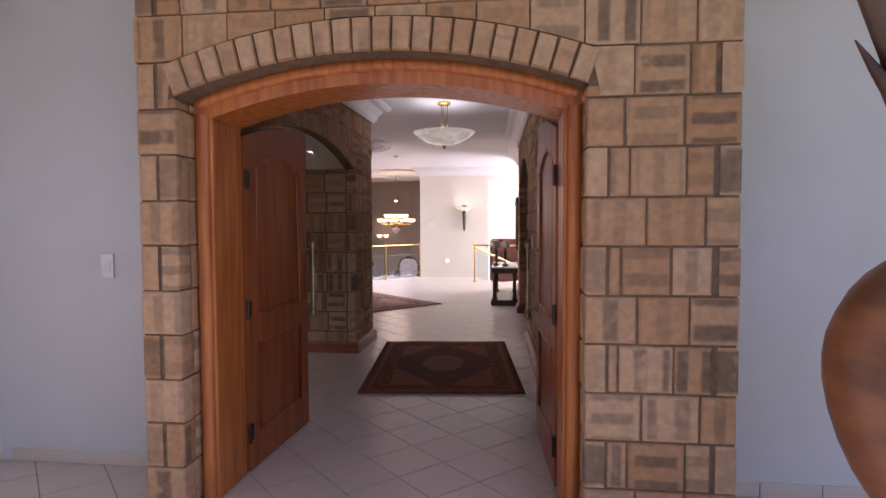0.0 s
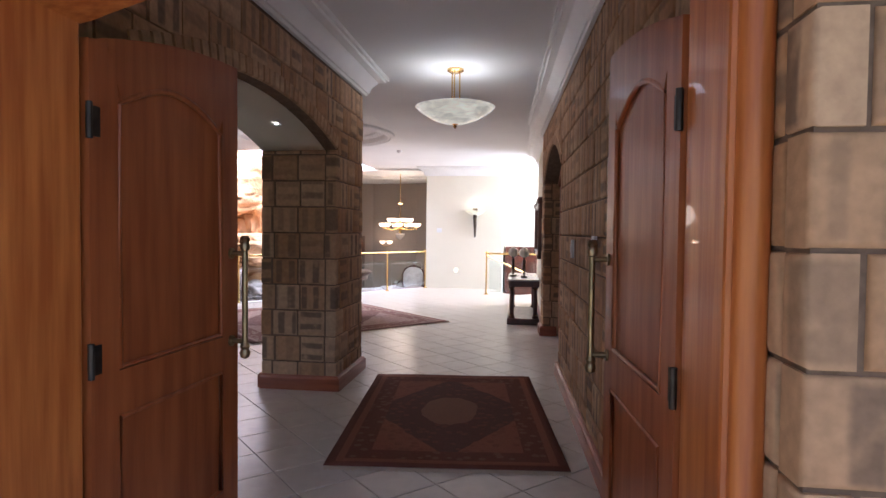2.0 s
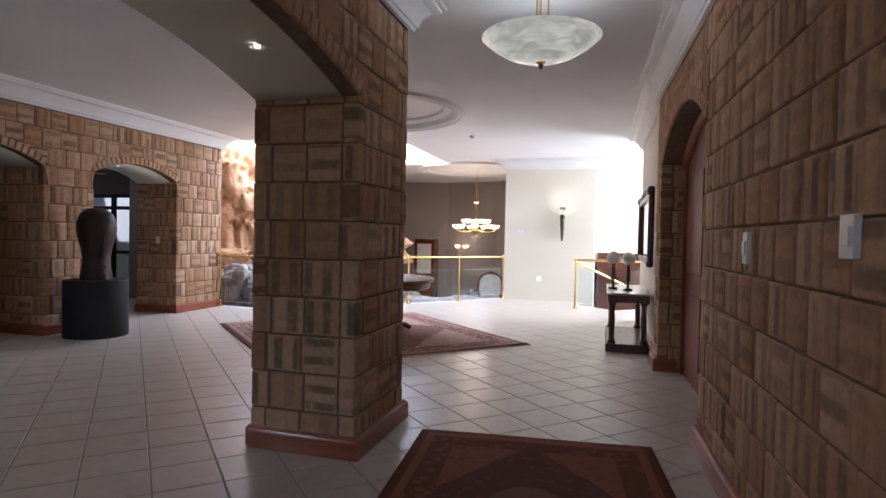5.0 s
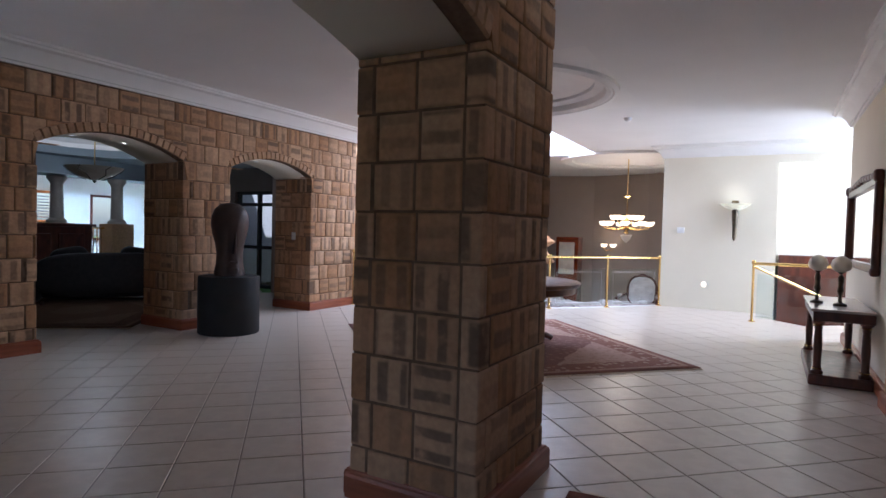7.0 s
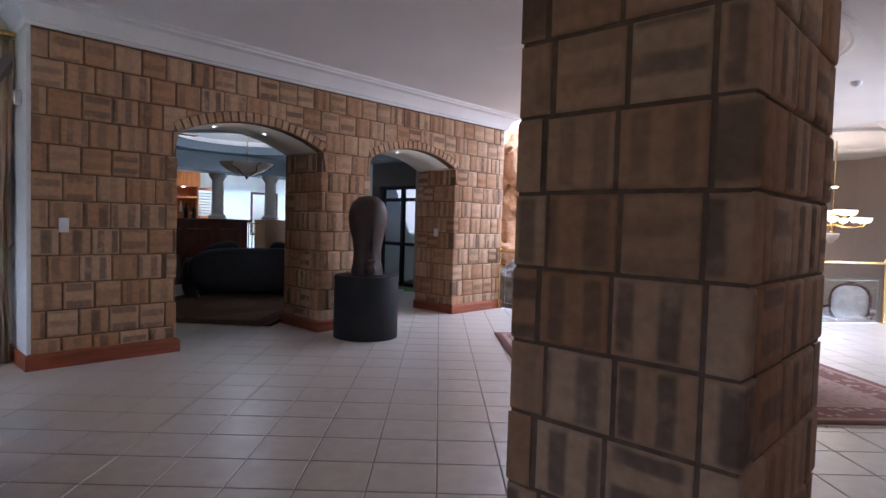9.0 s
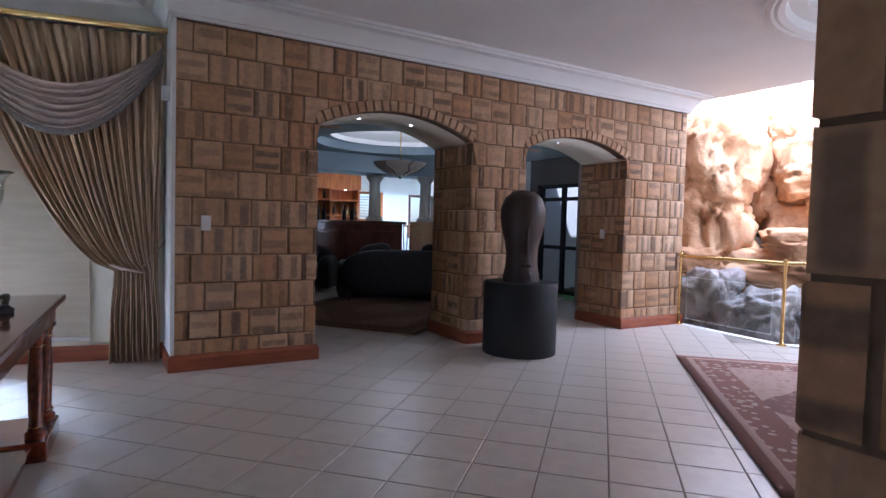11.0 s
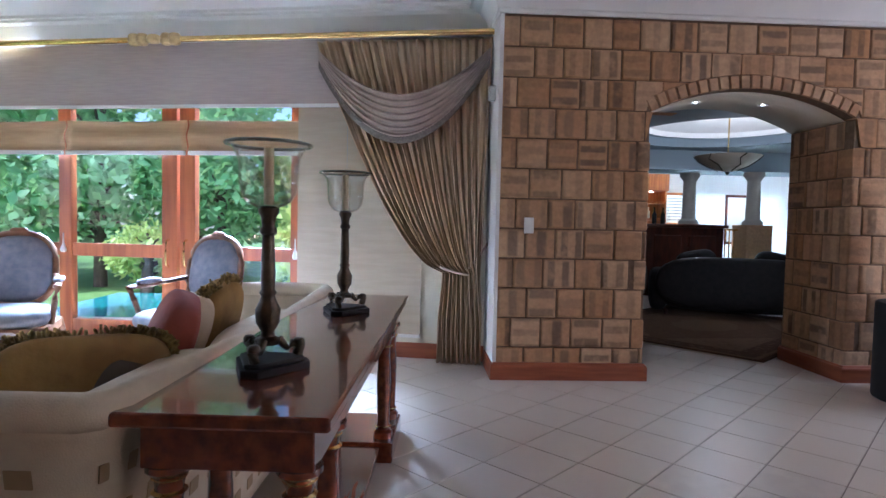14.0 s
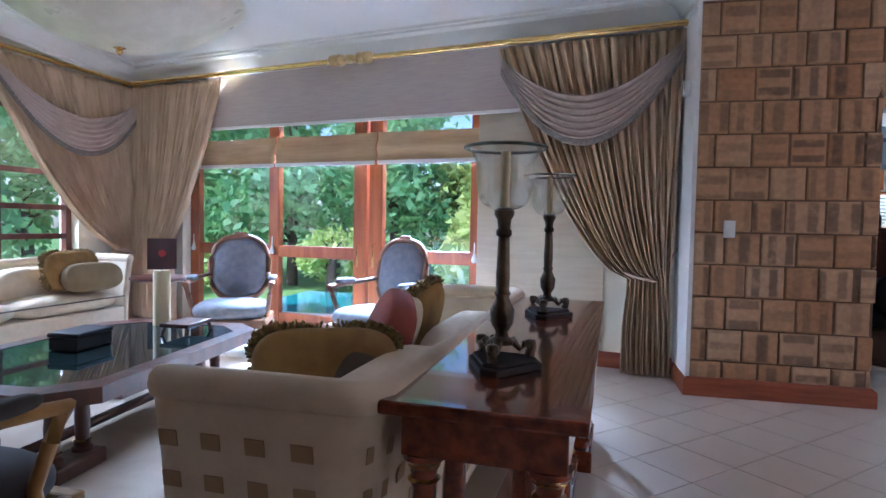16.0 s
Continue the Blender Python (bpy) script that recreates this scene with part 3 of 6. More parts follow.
# jambs of the porch arch
stone_face(entry, pose(0.212, 0, 0, 0, 0, 90), 0, 0.25, 0, 2.2, left=0, seed=6, level=0.02)
stone_face(entry, pose(2.278, 0.25, 0, 0, 0, -90), 0, 0.25, 0, 2.2, right=0, seed=7, level=0.02)
voussoirs(entry, I4, *ENTRY, ring=0.16, width=0.095, depth=0.24, proud=0.02)
g = Geo()
g.box(-2.6, -1.15, 3.42, 3.60, 0, 3.5)
g.box(1.77, 6.0, 3.42, 3.60, 0, 3.5)
g.box(-1.15, 1.77, 3.42, 3.60, 2.75, 3.5)
g.box(1.16, 1.77, 3.42, 3.60, 0, 2.75)
structure(g.make("wall_porch", PORCHPAINT), "smooth off-white plastered porch wall", "wall")
g = Geo()
for i in range(4):
    g.box(1.81 + i * 0.33, 2.135 + i * 0.33, 3.408, 3.42, 0.002, 0.085)
    g.box(-1.52 - i * 0.33, -1.19 - i * 0.33, 3.408, 3.42, 0.002, 0.085)
structure(g.make("trim_porch_skirting", TILE, bevel=0.003), "tiled porch skirting", "skirting")
g = Geo()
g.box(-2.6, 6, 0.6, 3.42, 3.36, 3.5)
structure(g.make("ceiling_porch", WHITE), "white porch ceiling", "ceiling")

# ---- west stone wall with two arches ----
wm = pose(WEST_X, 6.28, 0, 0, 0, 90)
WL = NORTH_END - 6.28
A1, A2 = (1.19, 2.87, 2.14, 2.35), (3.60, 5.21, 2.14, 2.34)
west = wall_body("wall_west", WL, 3.05, 0.80, [A1, A2], wm, MORTAR, label="tan stone block wall with two arches", back=0.0)
stone_face(west, I4, 0, WL, 0, STONE_TOP, [A1, A2], right=1, seed=11, level=0.02, ext=0.012)
for a, b, sp, cr in (A1, A2):
    voussoirs(west, I4, a, b, sp, cr, ring=0.105, width=0.083)
    stone_face(west, pose(b - 0.012, 0.80, 0, 0, 0, -90), 0, 0.80, 0, 2.14, right=0, seed=int(b * 10), level=0.02)
    stone_face(west, pose(a + 0.012, 0, 0, 0, 0, 90), 0, 0.80, 0, 2.14, left=0, seed=int(a * 10) + 3, level=0.02)
    soffit("trim_arch_soffit", a, b, sp, cr, 0.12, 0.80, wm, PLASTER)
stone_face(west, pose(WL + 0.012, 0, 0, 0, 0, 90), 0, 0.8, 0, STONE_TOP, left=0, seed=14, level=0.02)
structure(Geo().box(-7.26, WEST_X + 0.004, 6.262, 6.292, 0, 3.05).make("trim_wall_end", WHITE), "white plastered wall end", "wall")

# ---- stone wall between the passage and the hall ----
LM = pose(-1.09, 3.60, 0, 0, 0, 90)
LL = 7.56 - 3.60
A3 = (0.33, 3.11, 2.19, 2.41)
left_wall = wall_body("wall_passage_west", LL, 3.05, 0.72, [A3], LM, MORTAR, label="dark stone block wall with a wide arch")
stone_face(left_wall, I4, 0, LL, 0, STONE_TOP + 0.02, [A3], right=1, seed=21, level=0.02, ext=0.012)
stone_face(left_wall, pose(LL, 0.72, 0, 0, 0, 180), 0, LL, 0, STONE_TOP, [(LL - A3[1], LL - A3[0], A3[2], A3[3])], seed=22, level=0.02, left=1, ext=0.012)
stone_face(left_wall, pose(LL + 0.012, 0, 0, 0, 0, 90), 0, 0.72, 0, STONE_TOP, left=0, right=0, seed=23, level=0.02)
stone_face(left_wall, pose(A3[1] - 0.012, 0.72, 0, 0, 0, -90), 0, 0.72, 0, 2.19, left=0, right=0, seed=24, level=0.02)
stone_face(left_wall, pose(A3[0] + 0.012, 0, 0, 0, 0, 90), 0, 0.72, 0, 2.19, left=0, right=0, seed=25, level=0.02)
voussoirs(left_wall, I4, *A3, ring=0.11, width=0.08)
soffit("trim_arch_soffit", *A3, 0.12, 0.71, LM, PLASTER)

# ---- stone wall along the passage, with a doorway ----
RM = pose(0.86, 10.28, 0, 0, 0, -88.0)
RLEN = 6.75
A4 = (0.36, 2.62, 2.16, 2.50)
right_wall = wall_body("wall_passage_east", RLEN, 3.05, 0.55, [A4], RM, MORTAR, label="dark stone block wall with an arched doorway", back=0)
stone_face(right_wall, I4, 0, RLEN, 0, STONE_TOP + 0.04, [A4], left=1, seed=31, level=0.02, ext=0.012)
stone_face(right_wall, pose(-0.012, 0.55, 0, 0, 0, -90), 0, 0.55, 0, STONE_TOP, right=0, seed=32, level=0.02)
stone_face(right_wall, pose(A4[0] + 0.012, 0, 0, 0, 0, 90), 0, 0.40, 0, 2.16, left=0, seed=33, level=0.02)
stone_face(right_wall, pose(A4[1] - 0.012, 0.40, 0, 0, 0, -90), 0, 0.40, 0, 2.16, right=0, seed=34, level=0.02)
voussoirs(right_wall, I4, *A4, ring=0.11, width=0.08)

# ---- other walls ----
def wall(name, x0, x1, y0, y1, z0, z1, material, label):
    return structure(Geo().box(x0, x1, y0, y1, z0, z1).make(name, material), label, "wall")


wall("wall_mirror_side", 0.90, 1.30, 10.30, 13.75, 0, 3.06, PLASTER, "cream plastered wall")
wall("wall_sconce", -1.84, 0.09, 16.30, 16.62, -1.2, 3.06, PLASTER, "cream plastered wall with a torch lamp")
wall("wall_stair_back", 0.09, 4.2, 17.9, 18.1, -2.2, 3.5, PLASTER, "cream stairwell wall")
wall("wall_stair_side", -0.03, 0.09, 16.62, 17.9, -2.2, 3.06, PLASTER, "cream stairwell wall")
wall("wall_stair_bulkhead", 0.09, 1.3, 16.30, 16.5, 2.72, 3.06, PLASTER, "cream bulkhead over the stair")
g = Geo()
g.box(4.0, 4.2, 10.0, 14.0, -2.2, 3.5)
g.box(4.0, 4.2, 17.0, 18.1, -2.2, 3.5)
g.box(4.0, 4.2, 14.0, 17.0, -2.2, 0.6)
g.box(4.0, 4.2, 14.0, 17.0, 3.0, 3.5)
structure(g.make("wall_stair_window", PLASTER), "cream wall with a tall stair window", "wall")
wall("wall_east_close", 1.30, 4.2, 10.0, 10.28, 0, 3.06, PLASTER, "cream plastered wall")
wall("wall_lounge_east", -2.78, -2.6, -1.6, 3.42, 0, 3.06, PLASTER, "cream plastered lounge wall")
wall("floor_stair", -0.3, 4.2, 15.1, 18.0, -2.3, -2.2, TILE, "tiled floor at the foot of the stair")

# ---- dining room, a level down ----
wall("floor_dining", -9.0, -1.0, 12.4, 23.5, -1.12, -0.98, TILE, "tiled floor of the lower dining room")
pts = [(-8.6, 12.9), (-8.6, 18.4), (-7.6, 20.2), (-6.2, 21.2), (-4.6, 21.6), (-3.0, 21.3), (-1.7, 20.4), (-1.2, 19.0), (-1.2, 16.62)]
inn = [Vector(p) for p in pts]
out = offset(inn, 0.2)
g = Geo()
for i in range(len(pts) - 1):
    a, b, c, d = inn[i], inn[i + 1], out[i + 1], out[i]
    g.hexa([(a.x, a.y, -1.0), (b.x, b.y, -1.0), (c.x, c.y, -1.0), (d.x, d.y, -1.0), (a.x, a.y, 3.9), (b.x, b.y, 3.9), (c.x, c.y, 3.9), (d.x, d.y, 3.9)])
structure(g.make("wall_dining", TAUPE), "taupe painted curved dining room wall", "wall")
wall("wall_gallery_edge", -7.46, -7.262, 12.62, 13.3, -1.0, 3.06, TAUPE, "plastered wall end behind the rocks")

# ---- ceilings ----
def slab(name, xs, ys, holes, z, thick, material, label):
    g = Geo()
    for x0, x1 in zip(xs, xs[1:]):
        for y0, y1 in zip(ys, ys[1:]):
            cx, cy = (x0 + x1) / 2, (y0 + y1) / 2
            if not any(a < cx < b and c < cy < d for a, b, c, d in holes):
                g.box(x0, x1, y0, y1, z, z + thick)
    return structure(g.make(name, material, flip=False), label, "ceiling")


SKY = (-7.9, -3.3, 13.0, 16.9)
DOME = (-2.95, 11.1)
DR = 1.22
slab("ceiling", [-16.4, -10.6, -9.0, -8.8, -8.45, -7.9, DOME[0] - 1.4, -3.3, -2.42, DOME[0] + 1.4, 4.2], [-1.4, 3.42, 5.0, DOME[1] - 1.4, DOME[1] + 1.4, 13.0, 13.5, 16.9, 22.2],
     [SKY, (-10.6, -8.8, 13.5, 22.2), (-16.4, -8.45, -1.4, 5.0), (-2.42, 4.2, -1.4, 3.42), (DOME[0] - 1.4, DOME[0] + 1.4, DOME[1] - 1.4, DOME[1] + 1.4)], CEIL, 0.12, WHITE, "smooth white ceiling with a round dome")
g = Geo()
N = 64
vs, fs = [], []
for i in range(N):
    w = 2 * math.pi * i / N + math.pi / 4
    c, s = math.cos(w), math.sin(w)
    k = 1.4 / max(abs(c), abs(s))
    vs += [(DOME[0] + c * k, DOME[1] + s * k, CEIL), (DOME[0] + c * DR, DOME[1] + s * DR, CEIL)]
fs = [(2 * i, 2 * ((i + 1) % N), 2 * ((i + 1) % N) + 1, 2 * i + 1) for i in range(N)]
g.add(vs, fs)
g.lathe([(DR + 0.16, 0.001), (DR + 0.15, -0.035), (DR + 0.10, -0.05), (DR + 0.08, -0.035), (DR + 0.05, -0.045), (DR, -0.02), (DR - 0.02, 0.05), (DR - 0.14, 0.075), (DR - 0.15, 0.11), (DR - 0.3, 0.16), (0.75, 0.24), (0.4, 0.28), (0.001, 0.29)], (DOME[0], DOME[1], CEIL), N)
structure(g.make("ceiling_dome", TRIM_WHITE, smooth=35, flip=False), "white plaster ceiling dome with ring mouldings", "ceiling")
g = Geo()
# west and north sides raised past the bars, white in place of bright sky
g.box(-8.1, -7.9, 12.8, 17.1, CEIL + 0.1, 4.8)
g.box(-3.3, -3.1, 12.8, 17.1, CEIL + 0.1, 3.85)
g.box(-7.9, -3.3, 12.8, 13.0, CEIL + 0.1, 3.85)
g.box(-7.9, -3.3, 16.9, 17.1, CEIL + 0.1, 4.8)
structure(g.make("trim_skylight_upstand_glow", WHITE), "white skylight upstand, two sides raised as bright sky", "skylight")
g = Geo()
for i in range(5):
    g.box(-7.9 + i * 1.15 - 0.03, -7.9 + i * 1.15 + 0.03, 13.0, 16.9, 3.80, 3.86)
structure(g.make("trim_skylight_bars", WHITE), "white skylight bars", "skylight")

# ---- cornices and skirtings ----
COVE = [(0, 2.86), (0.03, 2.86), (0.035, 2.885), (0.05, 2.89), (0.075, 2.96), (0.13, 3.02), (0.19, 3.035), (0.195, 3.055), (0.22, 3.06), (0.225, CEIL + 0.002), (0, CEIL + 0.002)]


def on_wall(m, pts):
    return [(m @ Vector((s, y, 0))).to_2d() for s, y in pts]


WP0 = Vector((-6.9, 6.28))
WD = Vector((-0.18697, -0.98237))
WN = Vector((0.98237, -0.18697))
CORNER = WP0 + WD * 6.42 - WN * 0.12
def wpt(u, off):
    return WP0 + WD * u - WN * off


EASTTOP = (RM @ Vector((0, 0, 0))).to_2d()
EASTBOT = (RM @ Vector((RLEN, 0, 0))).to_2d()
sweep("trim_cornice_hall", [(WEST_X - 0.8, NORTH_END), (WEST_X, NORTH_END), (WEST_X, 6.28), (-6.95, 6.28), wpt(0.0, 0.12), CORNER, (-2.6, CORNER.y + 0.85), (-2.6, 3.42), (-1.81, 3.6), (-1.81, 7.56), (-1.09, 7.56), (-1.09, 3.6), EASTBOT, EASTTOP, (0.9, 10.3), (0.9, 13.75), (1.3, 13.75)], COVE, TRIM_WHITE, "white moulded plaster cornice", "cornice", smooth=30)
sweep("trim_cornice_sconce", [(1.3, 16.3), (-1.84, 16.3), (-1.84, 16.62)], COVE, TRIM_WHITE, "white moulded plaster cornice", "cornice", smooth=30)
SKIRT = [(-0.02, 0), (0.035, 0), (0.035, 0.105), (0.03, 0.12), (0.02, 0.125), (0.015, 0.135), (-0.02, 0.14)]
def skirt(name, pts):
    return sweep(name, pts, SKIRT, SKIRTWOOD, "varnished reddish wood skirting", "skirting")


skirt("baseboard_pier", [(WEST_X - 0.8, 7.47), (WEST_X, 7.47), (WEST_X, 6.28), (-6.95, 6.28)])
skirt("baseboard_middle", [(WEST_X - 0.8, 9.88), (WEST_X, 9.88), (WEST_X, 9.15), (WEST_X - 0.8, 9.15)])
skirt("baseboard_north", [(WEST_X - 0.8, NORTH_END), (WEST_X, NORTH_END), (WEST_X, 11.49), (WEST_X - 0.8, 11.49)])
skirt("baseboard_pillar", [(-1.81, 6.71), (-1.81, 7.56), (-1.09, 7.56), (-1.09, 6.71), (-1.81, 6.71)])
skirt("baseboard_passage", on_wall(RM, [(RLEN, 0), (A4[1], 0), (A4[1], 0.2)]))
skirt("baseboard_passage_end", on_wall(RM, [(A4[0], 0.2), (A4[0], 0), (0, 0), (0, 0.5)]))
skirt("baseboard_mirror", [(0.9, 10.3), (0.9, 13.75)])

# ---- window wall of the lounge ----
WM = Matrix.Translation((*WP0, 0)) @ Matrix(((WD.x, -WN.x, 0, 0), (WD.y, -WN.y, 0, 0), (0, 0, 1, 0), (0, 0, 0, 1)))   # x along the wall, y outwards
g = Geo()
g.box(-0.3, 1.80, 0.14, 0.42, 0, 3.06)
g.box(5.58, 6.9, 0.14, 0.42, 0, 3.06)
g.box(1.80, 5.58, 0.14, 0.42, 2.42, 3.09)
structure(g.make("wall_window", PLASTER, m=WM), "cream plastered wall with wide glazed doors", "wall")
DOORPARTS = ((1.80, 1.92), (2.90, 3.06), (3.09, 3.25), (4.24, 4.38), (5.44, 5.58))
dw = thing("glazed_door", WM, "four-leaf varnished timber and glass garden doors", "door")
g = Geo()
for a, b in DOORPARTS:
    g.box(a, b, 0.26, 0.34, 0, 2.42)
g.make("stile", DOORWOOD, dw, bevel=0.006)
g = Geo()
for a, b in ((1.92, 2.90), (3.25, 4.24), (4.38, 5.44)):
    for z0, z1 in ((0, 0.18), (0.82, 0.95), (2.02, 2.12), (2.34, 2.42)):
        g.box(a, b, 0.27, 0.33, z0, z1)
g.make("rail", DOORWOOD, dw, bevel=0.006)
for a, b in ((1.92, 2.90), (3.25, 4.24), (4.38, 5.44)):
    for z0, z1 in ((0.18, 0.82), (0.95, 2.02), (2.12, 2.34)):
        p = Geo().box(a, b, 0.297, 0.303, z0, z1).make("pane", CLEAR, dw)
        p.visible_shadow = False
for u in (2.98, 3.17):
    Geo().tube([(u, 0.25, 0.74), (u, 0.21, 0.76), (u, 0.20, 0.88), (u, 0.21, 0.99), (u, 0.25, 1.01)], 0.011).make("handle", BRASS, dw, smooth=40)
for u in (1.86, 4.31, 5.5):
    Geo().lathe([(0.001, 0), (0.022, 0.005), (0.03, 0.03), (0.02, 0.06), (0.008, 0.1), (0.005, 0.2)], (u, 0.235, 0.85), 10).make("blind_pull", SWITCH, dw, smooth=40)
wskirt = [wpt(1.8, 0.14), wpt(-0.05, 0.14)]
skirt("baseboard_window", wskirt)
# south wall of the lounge, with a window
SM = Matrix.Translation((*CORNER, 0)) @ Matrix.Rotation(math.atan2(-0.06, 1.0), 4, "Z")     # x along the wall from the corner, y inwards
g = Geo()
g.box(-0.6, 0.75, -0.3, -0.02, 0, 3.06)
g.box(0.75, 3.4, -0.3, -0.02, 0, 0.55)
g.box(0.75, 3.4, -0.3, -0.02, 2.4, 3.06)
g.box(3.4, 6.8, -0.3, -0.02, 0, 3.06)
structure(g.make("wall_south", PLASTER, m=SM), "cream plastered lounge wall with a window", "wall")
win = thing("window", SM, "dark-framed window of the lounge", "window")
g = Geo()
for x in (0.75, 1.55, 2.35, 3.33):
    g.box(x, x + 0.07, -0.2, -0.12, 0.55, 2.4)
for z in (0.55, 0.98, 1.30, 1.68, 2.33):
    g.box(0.75, 3.4, -0.19, -0.13, z, z + 0.06)
g.make("frame", DARKWOOD, win, bevel=0.005)
pn = Geo().box(0.75, 3.4, -0.163, -0.157, 0.55, 2.4).make("pane", CLEAR, win)
pn.visible_shadow = False

structure(Geo().box(-2.4, 5.5, -6, 3.4, -0.16, -0.012).make("pavement", PAVING), "pale paving before the porch", "paving")
# ---- den beyond the arches ----
wall("wall_den_south", -16.2, -7.26, 5.0, 5.2, 0, 3.06, BLUEGREY, "blue-grey den wall")
wall("wall_den_east", -7.27, -7.262, 5.0, 6.28, 0, 3.06, BLUEGREY, "blue-grey den wall")
g = Geo()
g.box(-10.6, -10.35, 13.3, 13.5, 0, 3.06)
g.box(-9.05, -7.26, 13.3, 13.5, 0, 3.06)
g.box(-10.35, -9.05, 13.3, 13.5, 2.1, 3.06)
structure(g.make("wall_den_north", BROWNPAINT), "dark den wall with a glazed door", "wall")
wall("wall_den_return", -10.8, -10.6, 13.3, 16.4, 0, 3.06, WHITE, "white den wall")
wall("wall_den_far", -16.2, -10.6, 16.2, 16.4, 0, 3.06, WHITE, "white den wall")
g = Geo()
for y0, y1, z0, z1 in ((5.0, 11.75, 0, 3.06), (12.5, 13.3, 0, 3.06), (14.15, 16.4, 0, 3.06), (11.75, 12.5, 0, 1.3), (13.3, 14.15, 0, 0.85), (11.75, 12.5, 2.1, 3.06), (13.3, 14.15, 2.08, 3.06)):
    g.box(-16.2, -16.0, y0, y1, z0, z1)
structure(g.make("wall_den_west", WHITE), "white den wall with bright windows", "wall")
for y0, y1, z0, z1, wood, label in ((11.75, 12.5, 1.3, 2.1, FRAMEWOOD, "orange timber den window with louvres"), (13.3, 14.15, 0.85, 2.08, DARKWOOD, "dark-framed den window")):
    dn = thing("window", I4, label, "window")
    g = Geo()
    for y in (y0, y1 - 0.06):
        g.box(-16.12, -15.98, y, y + 0.06, z0, z1)
    g.box(-16.12, -15.98, y0, y1, z0, z0 + 0.06).box(-16.12, -15.98, y0, y1, z1 - 0.06, z1)
    g.make("frame", wood, dn)
    if wood is FRAMEWOOD:
        g = Geo()
        for i in range(8):
            z = z0 + 0.12 + i * 0.075
            g.hexa([(-16.10, y0 + 0.06, z), (-16.06, y0 + 0.06, z + 0.03), (-16.06, y1 - 0.06, z + 0.03), (-16.10, y1 - 0.06, z), (-16.10, y0 + 0.06, z + 0.006), (-16.06, y0 + 0.06, z + 0.036), (-16.06, y1 - 0.06, z + 0.036), (-16.10, y1 - 0.06, z + 0.006)])
        g.make("louvre", TRIM_WHITE, dn)
    else:
        Geo().box(-16.07, -16.065, y0, y1, z0, z1).make("pane", CLEAR, dn).visible_shadow = False
gd = thing("glazed_door", I4, "black-framed glazed den door", "door")
g = Geo()
for x in (-10.35, -9.72, -9.12):
    g.box(x, x + 0.07, 13.36, 13.44, 0, 2.1)
for z in (0, 0.85, 1.78, 2.03):
    g.box(-10.35, -9.05, 13.37, 13.43, z, z + 0.07)
g.make("frame", PLINTHBLACK, gd)
p = Geo().box(-10.35, -9.05, 13.397, 13.403, 0, 2.1).make("pane", CLEAR, gd)
p.visible_shadow = False


# ---- front door ----
FX0, FX1, FY0, FY1 = -0.97, 1.11, 3.03, 3.38
FRAME_ARCH = (FX0 + 0.10, FX1 - 0.10, 2.12, 2.28)
fr = thing("door_frame", I4, "arched varnished orange hardwood door frame", "door frame")
g = Geo()
for x0, x1 in ((FX0, FX0 + 0.10), (FX1 - 0.10, FX1)):
    g.box(x0, x1, FY0 + 0.01, FY1, 0, 2.16)
g.make("jamb", FRAMEWOOD, fr, bevel=0.012)
g = Geo()
for x in (FX0 + 0.045, FX1 - 0.045):
    g.tube([(x, FY0 + 0.012, 0), (x, FY0 + 0.012, 2.14)], 0.04, 12)
g.make("bead", FRAMEWOOD, fr, smooth=50)
g = Geo()
n = 28
for i in range(n):
    xa, xb = FX0 + (FX1 - FX0) * i / n, FX0 + (FX1 - FX0) * (i + 1) / n
    lo = [arc_z(min(max(x, FRAME_ARCH[0]), FRAME_ARCH[1]), *FRAME_ARCH) for x in (xa, xb)]
    hi = [arc_z(x, FX0, FX1, 2.235, 2.42) for x in (xa, xb)]
    g.hexa([(xa, FY0, lo[0]), (xb, FY0, lo[1]), (xb, FY1, lo[1]), (xa, FY1, lo[0]), (xa, FY0, hi[0]), (xb, FY0, hi[1]), (xb, FY1, hi[1]), (xa, FY1, hi[0])])
g.make("head", FRAMEWOOD, fr)
g = Geo()
g.tube([(x, FY0 + 0.004, arc_z(x, FX0, FX1, 2.19, 2.375)) for x in (FX0 + 0.03 + (FX1 - FX0 - 0.06) * i / 24 for i in range(25))], 0.035, 10)
g.make("head_bead", FRAMEWOOD, fr, smooth=50)


